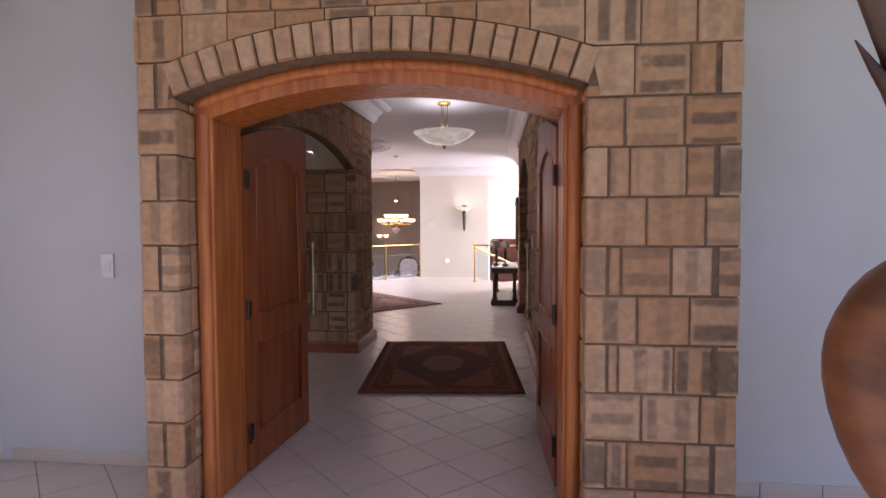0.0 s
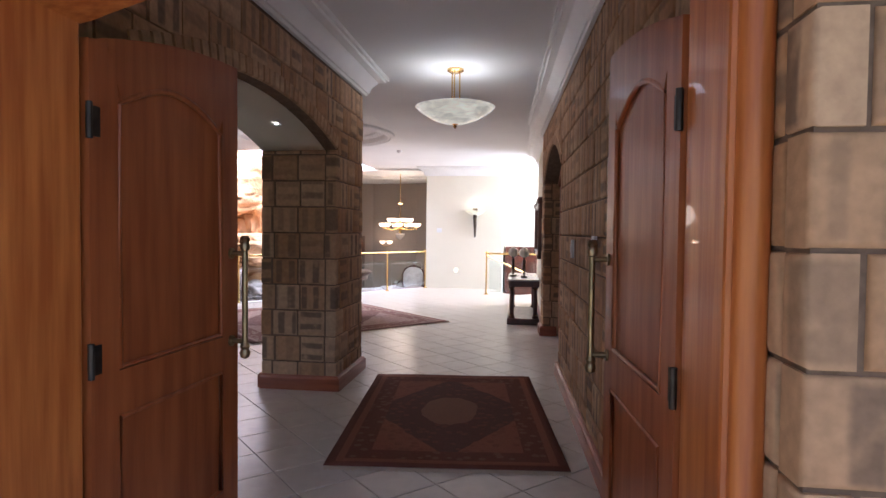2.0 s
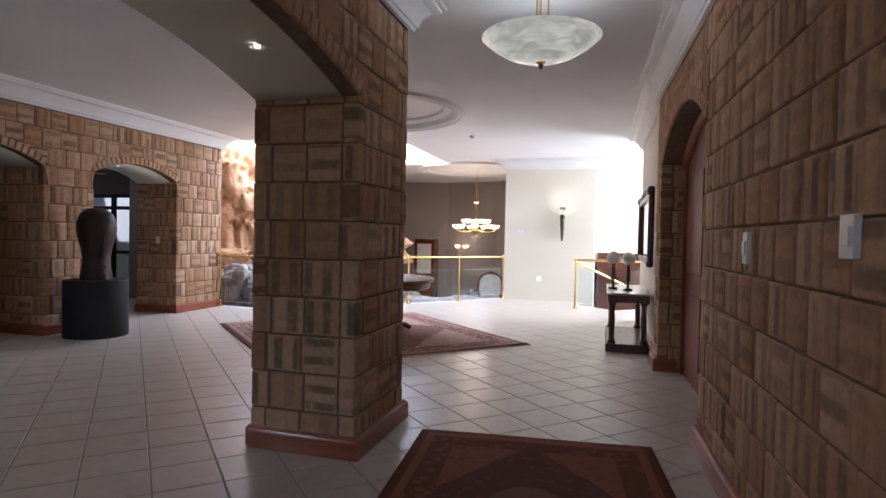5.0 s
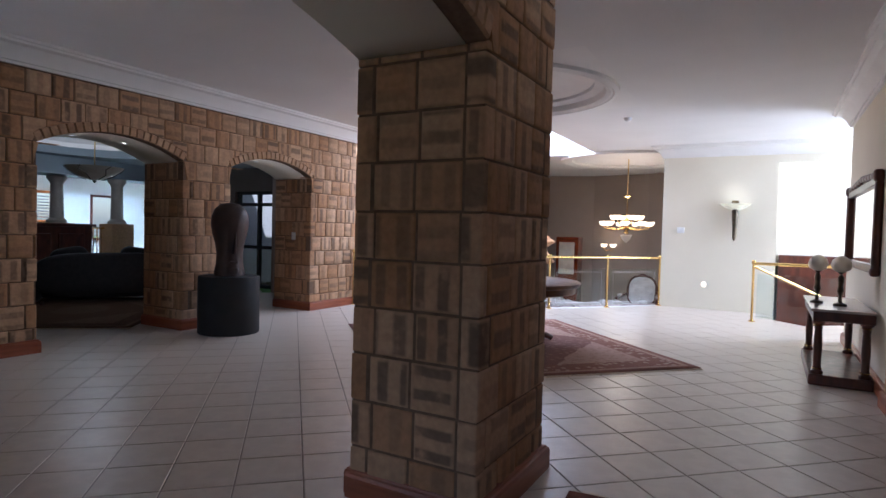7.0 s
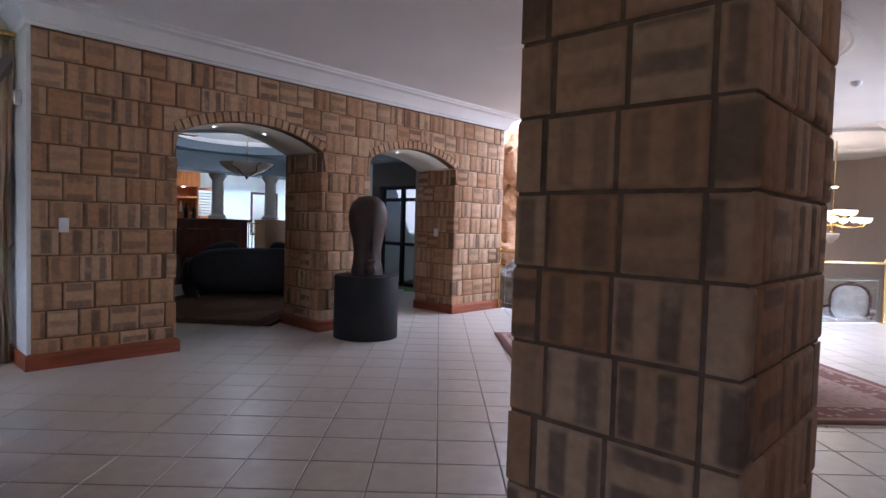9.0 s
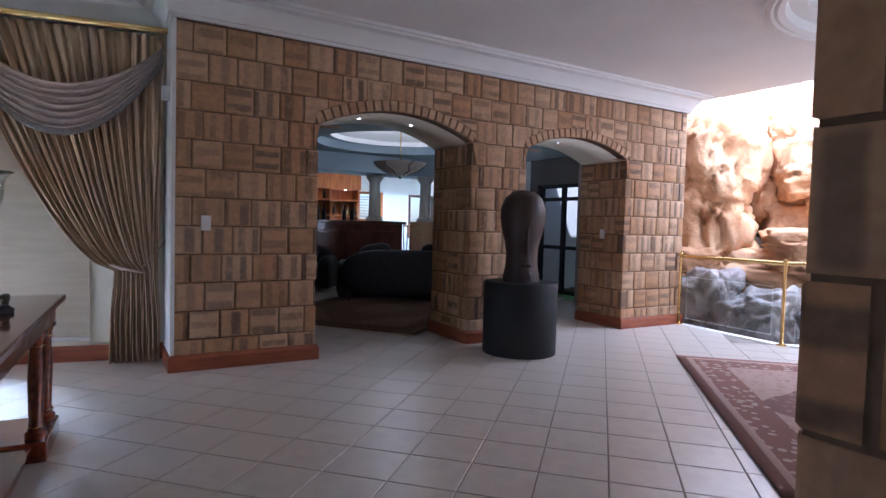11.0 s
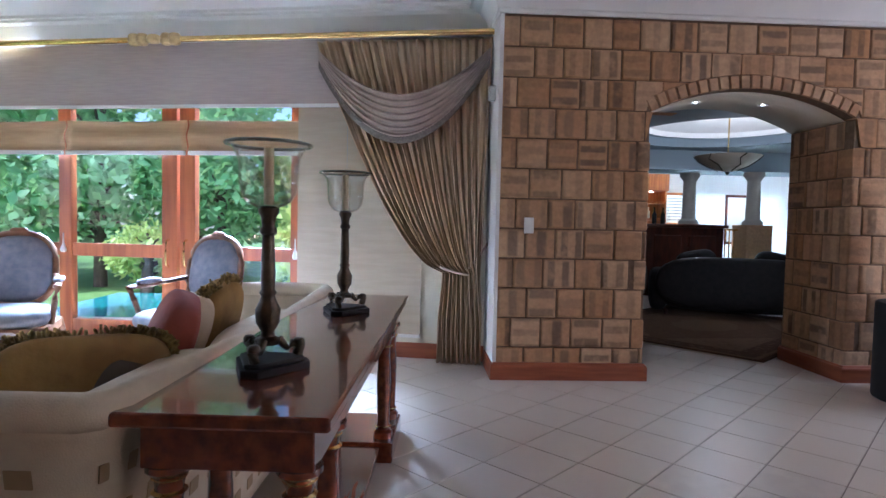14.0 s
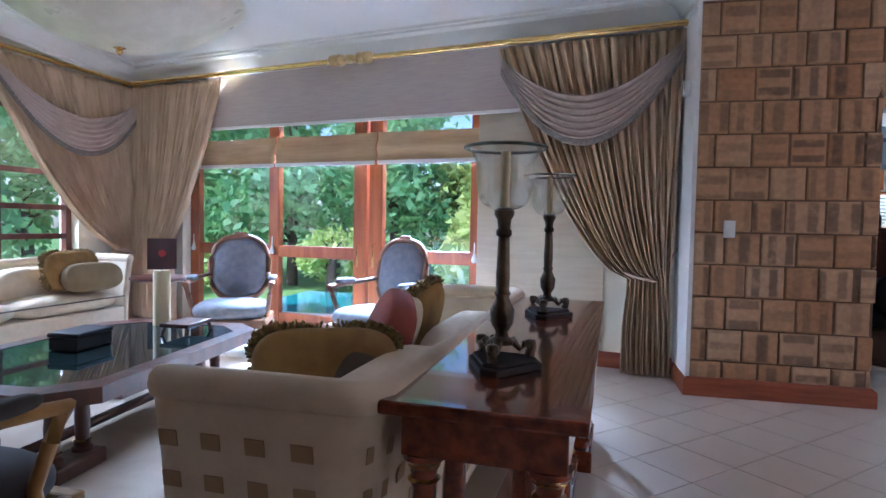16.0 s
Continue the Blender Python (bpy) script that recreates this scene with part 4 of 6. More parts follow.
def leaf(m, mirror):
    """One leaf of the double door: x from the hinge to the free edge, y through it."""
    ob = thing("door_leaf", m, "open varnished reddish hardwood panel door", "door", "double front door")
    W, T = 0.93, 0.046
    def top(x):
        return 2.085 + 0.155 * (1 - ((W - x) / W) ** 2)
    g = Geo()
    k = 12
    g.box(0, 0.13, 0, T, 0.01, 2.09)
    g.box(W - 0.13, W, 0, T, 0.01, 2.09)
    g.box(0.13, W - 0.13, 0, T, 0.01, 0.22)
    g.box(0.13, W - 0.13, 0, T, 0.80, 0.96)
    for i in range(k):
        a, b = W * i / k, W * (i + 1) / k
        lo = [1.90 + 0.12 * math.sin(math.pi * min(max((x - 0.13) / (W - 0.26), 0), 1)) if 0.12 < x < W - 0.12 else 2.09 for x in (a, b)]
        lo = [min(v, 2.09) for v in lo]
        g.hexa([(a, 0, lo[0]), (b, 0, lo[1]), (b, T, lo[1]), (a, T, lo[0]), (a, 0, top(a)), (b, 0, top(b)), (b, T, top(b)), (a, T, top(a))])
    g.make("body", DOORWOOD, ob)
    g = Geo()
    g.box(0.13, W - 0.13, 0.014, T - 0.014, 0.22, 0.80)
    g.box(0.13, W - 0.13, 0.014, T - 0.014, 0.96, 2.06)
    g.make("panel", DOORWOOD, ob)
    g = Geo()
    for y in (0.008, T - 0.008):
        g.tube([(0.14, y, 0.23), (W - 0.14, y, 0.23), (W - 0.14, y, 0.79), (0.14, y, 0.79)], 0.013, 8, True)
        g.tube([(0.14, y, 0.97), (W - 0.14, y, 0.97), (W - 0.14, y, 1.90)] + [(0.13 + (W - 0.26) * (1 - i / 10), y, 1.90 + 0.11 * math.sin(math.pi * i / 10)) for i in range(1, 10)] + [(0.14, y, 1.90)], 0.013, 8, True)
    g.make("moulding", DOORWOOD, ob, smooth=60)
    for y in (-0.075, T + 0.075):
        x = W - 0.065
        g = Geo()
        g.tube([(x, y, 0.92), (x, y, 1.36)], 0.014, 12)
        for z in (0.885, 1.395):
            g.lathe([(0.001, -0.04), (0.02, -0.03), (0.026, -0.01), (0.018, 0.008), (0.024, 0.022), (0.016, 0.04), (0.001, 0.042)], (x, y, z), 12)
        for z in (0.93, 1.35):
            g.tube([(x, y, z), (x, 0.0 if y < 0 else T, z)], 0.012, 10)
            g.tube([(x, -0.012 if y < 0 else T + 0.002, z), (x, -0.002 if y < 0 else T + 0.012, z)], 0.026, 12)
        g.make("pull_handle", OLDBRASS, ob, smooth=40)
    for z in (0.25, 1.02, 1.82):
        g = Geo()
        g.tube([(-0.006, -0.006 if not mirror else T + 0.006, z - 0.06), (-0.006, -0.006 if not mirror else T + 0.006, z + 0.06)], 0.011, 10)
        g.box(-0.004, 0.045, -0.004 if not mirror else T, 0.0 if not mirror else T + 0.004, z - 0.05, z + 0.05)
        g.make("hinge", STEEL, ob, smooth=40)
    return ob


leaf(pose(-0.86, 3.40, 0, 0, 0, 87.5), False)
leaf(pose(1.045, 3.40, 0, 0, 0, 94.0) @ Matrix.Translation((0, 0, 0)), True)


def switch(name, m, w=0.075, hgt=0.12, keys=1):
    ob = thing(name, m, "small white plastic light switch", "switch")
    Geo().box(-w / 2, w / 2, -0.01, 0.012, -hgt / 2, hgt / 2).make("plate", SWITCH, ob, bevel=0.004)
    for i in range(keys):
        x = (i - (keys - 1) / 2) * w / keys
        Geo().box(x - w / keys * 0.3, x + w / keys * 0.3, -0.017, -0.009, -hgt * 0.22, hgt * 0.22).make("rocker", SWITCH, ob, bevel=0.002)
    return ob


switch("light_switch", pose(-1.79, 3.41, 1.285), 0.085, 0.155)
switch("light_switch", wm @ pose(0.245, -0.012, 1.225), 0.075, 0.125)
switch("light_switch", wm @ pose(5.19, 0.36, 1.20, 0, 0, -90), 0.075, 0.12)
switch("light_switch", pose(-1.50, 16.29, 1.48), 0.13, 0.11, 2)
switch("light_switch", RM @ pose(4.84, -0.012, 1.38), 0.10, 0.13)
switch("light_switch", RM @ pose(3.75, -0.012, 1.33), 0.08, 0.15)

# door inside the passage arch
pd = thing("panel_door", RM, "closed reddish panelled hardwood door in the arch", "door")
g = Geo()
for i in range(16):
    a, b = A4[0] + (A4[1] - A4[0]) * i / 16, A4[0] + (A4[1] - A4[0]) * (i + 1) / 16
    g.hexa([(a, 0.25, 0), (b, 0.25, 0), (b, 0.30, 0), (a, 0.30, 0), (a, 0.25, arc_z(a, *A4)), (b, 0.25, arc_z(b, *A4)), (b, 0.30, arc_z(b, *A4)), (a, 0.30, arc_z(a, *A4))])
g.make("body", DEEPDOOR, pd)
g = Geo()
for x in (A4[0] + 0.05, (A4[0] + A4[1]) / 2, A4[1] - 0.05):
    g.box(x - 0.05, x + 0.05, 0.222, 0.25, 0, 2.14)
g.tube([(x, 0.235, arc_z(x, *A4) - 0.05) for x in (A4[0] + 0.02 + (A4[1] - A4[0] - 0.04) * i / 20 for i in range(21))], 0.05, 8)
g.make("frame", DOORWOOD, pd, bevel=0.006)
mid = (A4[0] + A4[1]) / 2
g = Geo()
for a, b in ((A4[0] + 0.22, mid - 0.17), (mid + 0.17, A4[1] - 0.22)):
    g.box(a, b, 0.232, 0.252, 0.2, 0.85).box(a, b, 0.232, 0.252, 1.05, 2.0)
g.make("raised_panel", DEEPDOOR, pd, bevel=0.012)

# ---- downlights under the arches ----
def downlight(place):
    ob = thing("downlight", Matrix.Translation(place), "small lit recessed ceiling spot", "lamp", "arch spots")
    Geo().lathe([(0.03, 0.0), (0.042, -0.006), (0.046, 0.0), (0.03, 0.002)], segs=16).make("ring", TRIM_WHITE, ob, smooth=40)
    Geo().lathe([(0.001, -0.003), (0.013, -0.003), (0.013, 0.003)], segs=14).make("bulb", BULB, ob)


for s, o, y in ((0.55, A1, 0.4), (1.15, A1, 0.4), (0.8, A2, 0.4)):
    q = wm @ Vector((o[0] + s, y, 0))
    downlight((q.x, q.y, arc_z(o[0] + s, *o) - 0.012))
downlight((-1.42, 6.15, arc_z(6.15 - 3.6, *A3) - 0.014))


# ---- bowl lamps ----
def bowl_lamp(place, r, drop, lit, label):
    """A shallow glass bowl on three rods under a ceiling plate; place is the plate's."""
    ob = thing("pendant_lamp", Matrix.Translation(place), label, "lamp")
    Geo().lathe([(0.001, 0), (0.085, 0), (0.085, -0.02), (0.06, -0.035), (0.001, -0.035)], segs=24).make("ceiling_plate", BRASS, ob, smooth=40)
    g = Geo()
    for i in range(3):
        w = 2.1 * i + 0.4
        g.tube([(0.045 * math.cos(w), 0.045 * math.sin(w), -0.03), (0.045 * math.cos(w), 0.045 * math.sin(w), -drop + 0.02)], 0.007, 8)
    g.lathe([(0.001, -drop - 0.005), (0.05, -drop - 0.005), (0.055, -drop + 0.02), (0.02, -drop + 0.05), (0.001, -drop + 0.05)], segs=16)
    g.make("rods", BRASS, ob, smooth=40)
    dp = r * 0.42
    prof = [(0.001, -drop - dp), (r * 0.3, -drop - dp * 0.93), (r * 0.6, -drop - dp * 0.68), (r * 0.85, -drop - dp * 0.3), (r * 0.97, -drop - 0.01), (r, -drop), (r * 0.97, -drop + 0.004), (r * 0.83, -drop - dp * 0.27), (r * 0.58, -drop - dp * 0.64), (r * 0.3, -drop - dp * 0.89), (0.001, -drop - dp * 0.96)]
    Geo().lathe(prof, segs=40).make("bowl", LIT if lit else ALABASTER, ob, smooth=50)
    Geo().lathe([(0.001, -drop - dp - 0.045), (0.012, -drop - dp - 0.035), (0.02, -drop - dp - 0.02), (0.012, -drop - dp - 0.012), (0.035, -drop - dp), (0.001, -drop - dp + 0.01)], segs=16).make("finial", BRASS, ob, smooth=40)
    if lit:
        for i in range(3):
            w = 2.1 * i
            Geo().lathe([(0.001, -0.03), (0.025, -0.015), (0.028, 0.01), (0.001, 0.035)], (0.16 * math.cos(w), 0.16 * math.sin(w), -drop + 0.0), 10).make("bulb", BULB, ob, smooth=50)
    return ob


bowl_lamp((-0.115, 7.46, CEIL), 0.40, 0.38, True, "lit alabaster bowl lamp on brass rods")
lamp("passage_lamp_light", "POINT", (-0.115, 7.46, CEIL - 0.33), 4.5, (0.95, 0.98, 1), size=0.14)
bowl_lamp((-4.92, 2.75, CEIL), 0.72, 0.55, False, "unlit white glass bowl lamp with brass finial")


# ---- rugs ----
def rug(name, m, hx, hy, material, label):
    ob = thing(name, m, label, "rug")
    g = Geo()
    g.sheet(lambda u, v: (hx * (2 * u - 1), hy * (2 * v - 1), 0.012 + 0.0015 * math.sin(9 * u + 5 * v) + 0.001 * math.sin(21 * v)), 24, 24)
    o = g.make("pile", material, ob, smooth=60, thick=0.008)
    rnd = random.Random(5)
    g = Geo()
    for s in (-1, 1):
        for i in range(int(hx * 2 / 0.014)):
            x = -hx + 0.007 + i * 0.014
            l = rnd.uniform(0.03, 0.05)
            g.hexa([(x, s * hy, 0.004), (x + 0.008, s * hy, 0.004), (x + 0.008 + rnd.uniform(-.006, .006), s * (hy + l), 0.003), (x + rnd.uniform(-.006, .006), s * (hy + l), 0.003),
                    (x, s * hy, 0.012), (x + 0.008, s * hy, 0.012), (x + 0.008, s * (hy + l), 0.006), (x, s * (hy + l), 0.006)])
    tagged(g.make("fringe", CREAMCLOTH, ob, flip=False), kind="stuff")
    return ob


PASS_RUG = rug_material("brown_kilim", (0.25, 0.10, 0.058), (0.16, 0.06, 0.04), (0.13, 0.06, 0.045), (0.22, 0.115, 0.07), 0.76, 1.14)
HALL_RUG = rug_material("rose_carpet", (0.46, 0.31, 0.25), (0.27, 0.14, 0.11), (0.24, 0.13, 0.11), (0.55, 0.42, 0.34), 1.58, 1.58)
DEN_RUG = rug_material("olive_carpet", (0.18, 0.11, 0.065), (0.10, 0.055, 0.035), (0.13, 0.075, 0.045), (0.16, 0.10, 0.06), 1.2, 1.6)
LOUNGE_RUG = mat("pale_lounge_carpet", (0.58, 0.47, 0.36), (0.5, 0.39, 0.29), 0.95, scale=4, bump=0.3, bump_scale=150)
rug("rug", pose(0.01, 6.27, 0, 0, 0, 5.5), 0.76, 1.14, PASS_RUG, "dark red-brown woven rug with a medallion on tiles")
rug("rug", pose(-2.83, 10.82, 0, 0, 0, 46), 1.60, 1.60, HALL_RUG, "large faded rose carpet with patterned border on tiles")
rug("rug", pose(-9.0, 9.3, 0, 0, 0, 40), 1.2, 1.6, DEN_RUG, "olive brown patterned carpet on the den floor")
lr = thing("rug", pose(-4.75, 2.6, 0, 0, 0, 4), "plain pale cream lounge carpet on tiles", "rug")
Geo().box(-1.75, 1.75, -1.5, 1.35, 0.001, 0.013).make("pile", LOUNGE_RUG, lr, bevel=0.004)

# ---- stone head on its plinth ----
pl = thing("plinth", pose(-5.93, 9.43, 0), "matt black round plinth on ivory tiles", "plinth")
Geo().lathe([(0.001, 0), (0.365, 0), (0.37, 0.01), (0.37, 0.70), (0.36, 0.715), (0.001, 0.72)], segs=48).make("drum", PLINTHBLACK, pl, smooth=40)
st = thing("sculpture", pose(-5.93, 9.43, 0.72, 0, 0, -25), "tall brown carved stone sculpture on a black plinth", "sculpture")
g = Geo()
prof = [(0.001, 0), (0.20, 0), (0.20, 0.04), (0.175, 0.16), (0.17, 0.28), (0.19, 0.40), (0.225, 0.52), (0.245, 0.63), (0.24, 0.73), (0.20, 0.83), (0.12, 0.895), (0.001, 0.915)]
g.lathe(prof, segs=32, squash=0.92)
g.v = [(x * (1 + 0.10 * max(0, math.cos(math.atan2(y, x))) * (z > 0.3)), y, z) for x, y, z in g.v]
g.make("body", SERPENTINE, st, smooth=60)
g = Geo()
g.hexa([(0.17, -0.028, 0.28), (0.235, -0.02, 0.27), (0.235, 0.02, 0.27), (0.17, 0.028, 0.28), (0.2, -0.012, 0.56), (0.26, -0.008, 0.55), (0.26, 0.008, 0.55), (0.2, 0.012, 0.56)])
g.cushion(0.20, 0, 0.17, 0.035, 0.055, 0.02)
g.cushion(0.15, 0, 0.06, 0.055, 0.07, 0.05)
g.make("relief", SERPENTINE, st, smooth=60, bevel=0.008)


# ---- rocks ----
def boulder(place, size, seed, material, rot=0, lumps=0.38, strata=0.0):
    bm = bmesh.new()
    bmesh.ops.create_icosphere(bm, subdivisions=5, radius=1)
    o = Vector((seed * 3.7, seed * 1.3, seed * 5.1))
    for v in bm.verts:
        d = v.co.normalized()
        b = Vector([math.copysign(abs(c) ** 0.72, c) for c in d])
        n = noise.noise(d * 1.3 + o) * lumps + noise.noise(d * 3.1 + o) * lumps * 0.4 + noise.noise(d * 7 + o) * 0.07 + noise.noise(d * 16 + o) * 0.022 + noise.noise(d * 34 + o) * 0.01
        crack = abs(noise.noise(d * 2.2 + o * 1.7))
        n -= 0.2 * max(0, 1 - crack / 0.045) + 0.08 * max(0, 1 - abs(noise.noise(d * 4.5 + o * 2.1)) / 0.05)
        b *= 1 + n
        if strata:
            b.z += strata * math.sin(b.z * 9 + noise.noise(d * 2 + o) * 3)
        v.co = Vector((b.x * size[0], b.y * size[1], b.z * size[2]))
    me = bpy.data.meshes.new("boulder")
    bm.to_mesh(me)
    bm.free()
    me.materials.append(material)
    me.shade_smooth()
    ob = new("boulder", me)
    ob.matrix_basis = pose(*place, 0, 0, rot)
    return tagged(ob, "weathered ochre rock of the indoor rockery" if material is ROCK else "rounded grey boulder beside the glass rail", "rock", "rockery")


for i, (p, s, mt) in enumerate((
        ((-7.3, 14.3, 2.45), (0.7, 0.85, 0.72), ROCK), ((-7.2, 14.2, 1.25), (0.6, 0.8, 0.78), ROCK), ((-6.2, 15.75, 2.5), (0.85, 0.8, 0.7), ROCK), ((-6.35, 15.9, 1.5), (0.8, 0.6, 0.55), ROCK), ((-5.5, 16.0, 1.6), (1.0, 0.7, 0.9), ROCK),
        ((-5.6, 16.2, 2.75), (1.1, 0.6, 0.55), ROCK), ((-6.3, 14.9, 0.55), (1.5, 0.85, 0.42), ROCK), ((-5.7, 15.2, -0.2), (1.4, 0.9, 0.72), ROCK),
        ((-5.2, 15.3, 0.98), (1.5, 0.75, 0.36), ROCK), ((-7.2, 13.6, 0.75), (0.6, 0.5, 0.32), ROCK), ((-6.7, 16.4, 3.0), (1.5, 0.6, 0.4), ROCK), ((-7.5, 15.9, 2.6), (0.7, 1.0, 1.2), ROCK),
        ((-6.55, 13.35, 0.28), (0.50, 0.42, 0.50), GREYROCK), ((-5.75, 13.4, 0.02), (0.62, 0.5, 0.52), GREYROCK), ((-5.0, 13.8, -0.2), (0.8, 0.5, 0.42), GREYROCK),
        ((-4.1, 14.6, -0.35), (0.75, 0.55, 0.42), GREYROCK), ((-3.3, 15.6, -0.35), (0.7, 0.5, 0.36), GREYROCK), ((-2.5, 16.5, -0.35), (0.6, 0.45, 0.36), GREYROCK), ((-4.6, 16.4, -0.6), (1.1, 0.8, 0.6), GREYROCK), ((-6.2, 14.0, -0.5), (1.2, 0.7, 0.5), GREYROCK))):
    boulder(p, s, i + 1, mt, rot=i * 23 if mt is GREYROCK else i * 7, strata=0.05 if mt is ROCK else 0)


# ---- brass and glass rail ----
def post(x, y, hgt=0.95):
    g = Geo().lathe([(0.001, 0), (0.055, 0), (0.055, 0.012), (0.026, 0.02), (0.019, 0.05), (0.019, hgt - 0.03), (0.03, hgt - 0.01), (0.03, hgt + 0.012), (0.018, hgt + 0.03), (0.001, hgt + 0.035)], (x, y, 0), 14)
    return g


rail = thing("rail", I4, "curved brass handrail with etched glass panels", "railing")
g = Geo()
for x, y in RAIL:
    post(x, y).make("post", BRASS, rail, smooth=40)
Geo().tube([(x, y, 0.93) for x, y in RAIL], 0.023, 12).make("handrail", BRASS, rail, smooth=50)
for a, b in zip(RAIL, RAIL[1:]):
    a, b = Vector(a), Vector(b)
    t = (b - a).normalized()
    p, q = a + t * 0.06, b - t * 0.06
    n = Vector((-t.y, t.x)) * 0.005
    pane = Geo().hexa([(*(p - n), 0.05), (*(q - n), 0.05), (*(q + n), 0.05), (*(p + n), 0.05), (*(p - n), 0.72), (*(q - n), 0.72), (*(q + n), 0.72), (*(p + n), 0.72)]).make("pane", RAILGLASS, rail)
    pane.visible_shadow = False
    e, f = a + t * 0.13, b - t * 0.13
    k = n * 1.6
    Geo().tube([(*(e - k), 0.10), (*(f - k), 0.10), (*(f - k), 0.66), (*(e - k), 0.66)], 0.003, 6, True).make("etched_line", SWITCH, rail)
structure(sweep("trim_gallery_edge", RAIL, [(-0.02, -0.3), (-0.02, 0.004), (0.10, 0.004), (0.10, -0.3)], TRIM_WHITE, "white edge of the gallery floor", "trim"))
sr = thing("rail", I4, "brass handrail with glass round the stair opening", "railing")
for x, y in ((-0.22, 15.1), (1.5, 15.1), (3.2, 15.1)):
    post(x, y, 0.97).make("post", BRASS, sr, smooth=40)
Geo().tube([(-0.22, 15.1, 0.95), (3.9, 15.1, 0.95)], 0.026, 12).make("handrail", BRASS, sr, smooth=50)
Geo().tube([(-0.22, 15.2, 0.9), (0.9, 15.95, 0.35), (1.9, 16.2, -0.35)], 0.024, 12).make("stair_handrail", BRASS, sr, smooth=50)
pn = Geo().box(-0.16, 1.44, 15.095, 15.105, 0.06, 0.78).make("pane", RAILGLASS, sr)
pn.visible_shadow = False
stair = thing("staircase", I4, "tiled stair leading down beside the cream wall", "stair")
for i in range(11):
    Geo().box(-0.05 + i * 0.27, 0.24 + i * 0.27, 15.25, 16.28, -2.2, -0.18 - i * 0.18).make("step", TILE, stair, bevel=0.008)

# ---- wall lamps, dining lamps ----
def torch(m):
    ob = thing("wall_lamp", m, "lit torch-shaped wall lamp with glass dish", "lamp")
    Geo().lathe([(0.001, -0.62), (0.02, -0.6), (0.03, -0.55), (0.055, -0.1), (0.06, -0.04), (0.001, -0.03)], (0, -0.07, 0), 14).make("stem", BRONZE, ob, smooth=40)
    Geo().lathe([(0.05, -0.07), (0.12, -0.04), (0.20, 0.01), (0.27, 0.06), (0.255, 0.062), (0.18, 0.02), (0.10, -0.025)], (0, -0.07, 0), 24, 0.5).make("dish", LIT, ob, smooth=40)
    Geo().box(-0.06, 0.06, -0.11, -0.03, -0.05, 0.12).make("bracket", OLDBRASS, ob, bevel=0.01)


torch(pose(-0.58, 16.29, 1.92))
lamp("torch_light", "POINT", (-0.58, 16.1, 2.15), 1.2, (1, 0.9, 0.7), size=0.08)
fl = thing("floor_spot", pose(-1.06, 16.29, 0.47), "small lit round wall spot", "lamp")
Geo().tube([(0, -0.012, 0), (0, 0.0, 0)], 0.055, 18).make("rim", TRIM_WHITE, fl)
Geo().tube([(0, -0.018, 0), (0, -0.01, 0)], 0.042, 18).make("bulb", LITWARM, fl)

ch = thing("chandelier", pose(-2.88, 18.0, 0), "lit brass chandelier with two tiers of glass cups", "lamp")
g = Geo()
g.tube([(0, 0, 1.35), (0, 0, CEIL)], 0.012, 8)
g.lathe([(0.001, 1.38), (0.05, 1.40), (0.035, 1.46), (0.07, 1.52), (0.03, 1.6), (0.05, 1.7), (0.015, 1.8)], segs=16)
g.lathe([(0.001, 2.2), (0.02, 2.2), (0.10, 2.24), (0.1, 2.25), (0.001, 2.26)], segs=16)
for n, r, z in ((9, 0.52, 1.60), (6, 0.30, 1.74)):
    for i in range(n):
        w = 2 * math.pi * i / n
        g.tube([(0.03 * math.cos(w), 0.03 * math.sin(w), z - 0.06), (r * 0.5 * math.cos(w), r * 0.5 * math.sin(w), z - 0.12), (r * 0.9 * math.cos(w), r * 0.9 * math.sin(w), z - 0.09), (r * math.cos(w), r * math.sin(w), z - 0.03)], 0.009, 6)
g.make("arms", BRASS, ch, smooth=50)
for n, r, z in ((9, 0.52, 1.60), (6, 0.30, 1.74)):
    for i in range(n):
        w = 2 * math.pi * i / n
        Geo().lathe([(0.02, -0.03), (0.06, -0.015), (0.085, 0.03), (0.09, 0.065), (0.08, 0.065), (0.05, 0.0)], (r * math.cos(w), r * math.sin(w), z), 14).make("cup", LITWARM, ch, smooth=50)
Geo().lathe([(0.001, 1.18), (0.03, 1.2), (0.10, 1.28), (0.13, 1.36), (0.12, 1.37), (0.001, 1.36)], segs=18).make("drop", ALABASTER, ch, smooth=50)
lamp("chandelier_light", "POINT", (-2.88, 18.0, 1.95), 48, (1, 0.8, 0.55), size=0.3)
ds = thing("wall_lamp", pose(-4.05, 21.35, 1.02), "lit brass wall lamp with two cups", "lamp")
g = Geo().tube([(-0.13, -0.12, -0.02), (-0.08, -0.1, -0.12), (0, -0.02, -0.1), (0.08, -0.1, -0.12), (0.13, -0.12, -0.02)], 0.012, 8)
g.make("arm", BRASS, ds, smooth=50)
for x in (-0.13, 0.13):
    Geo().lathe([(0.02, -0.02), (0.07, 0.0), (0.10, 0.07), (0.09, 0.07), (0.05, 0.01)], (x, -0.12, 0), 14).make("cup", LITWARM, ds, smooth=50)
lamp("dining_sconce_light", "POINT", (-4.05, 21.0, 1.2), 5, (1, 0.75, 0.45), size=0.08)
cab = thing("cabinet", pose(-5.0, 20.6, -0.98), "red-brown display cabinet with framed glass door", "cabinet")
Geo().box(-0.32, 0.32, -0.25, 0.2, 0, 2.25).make("body", MAHOGANY, cab, bevel=0.02)
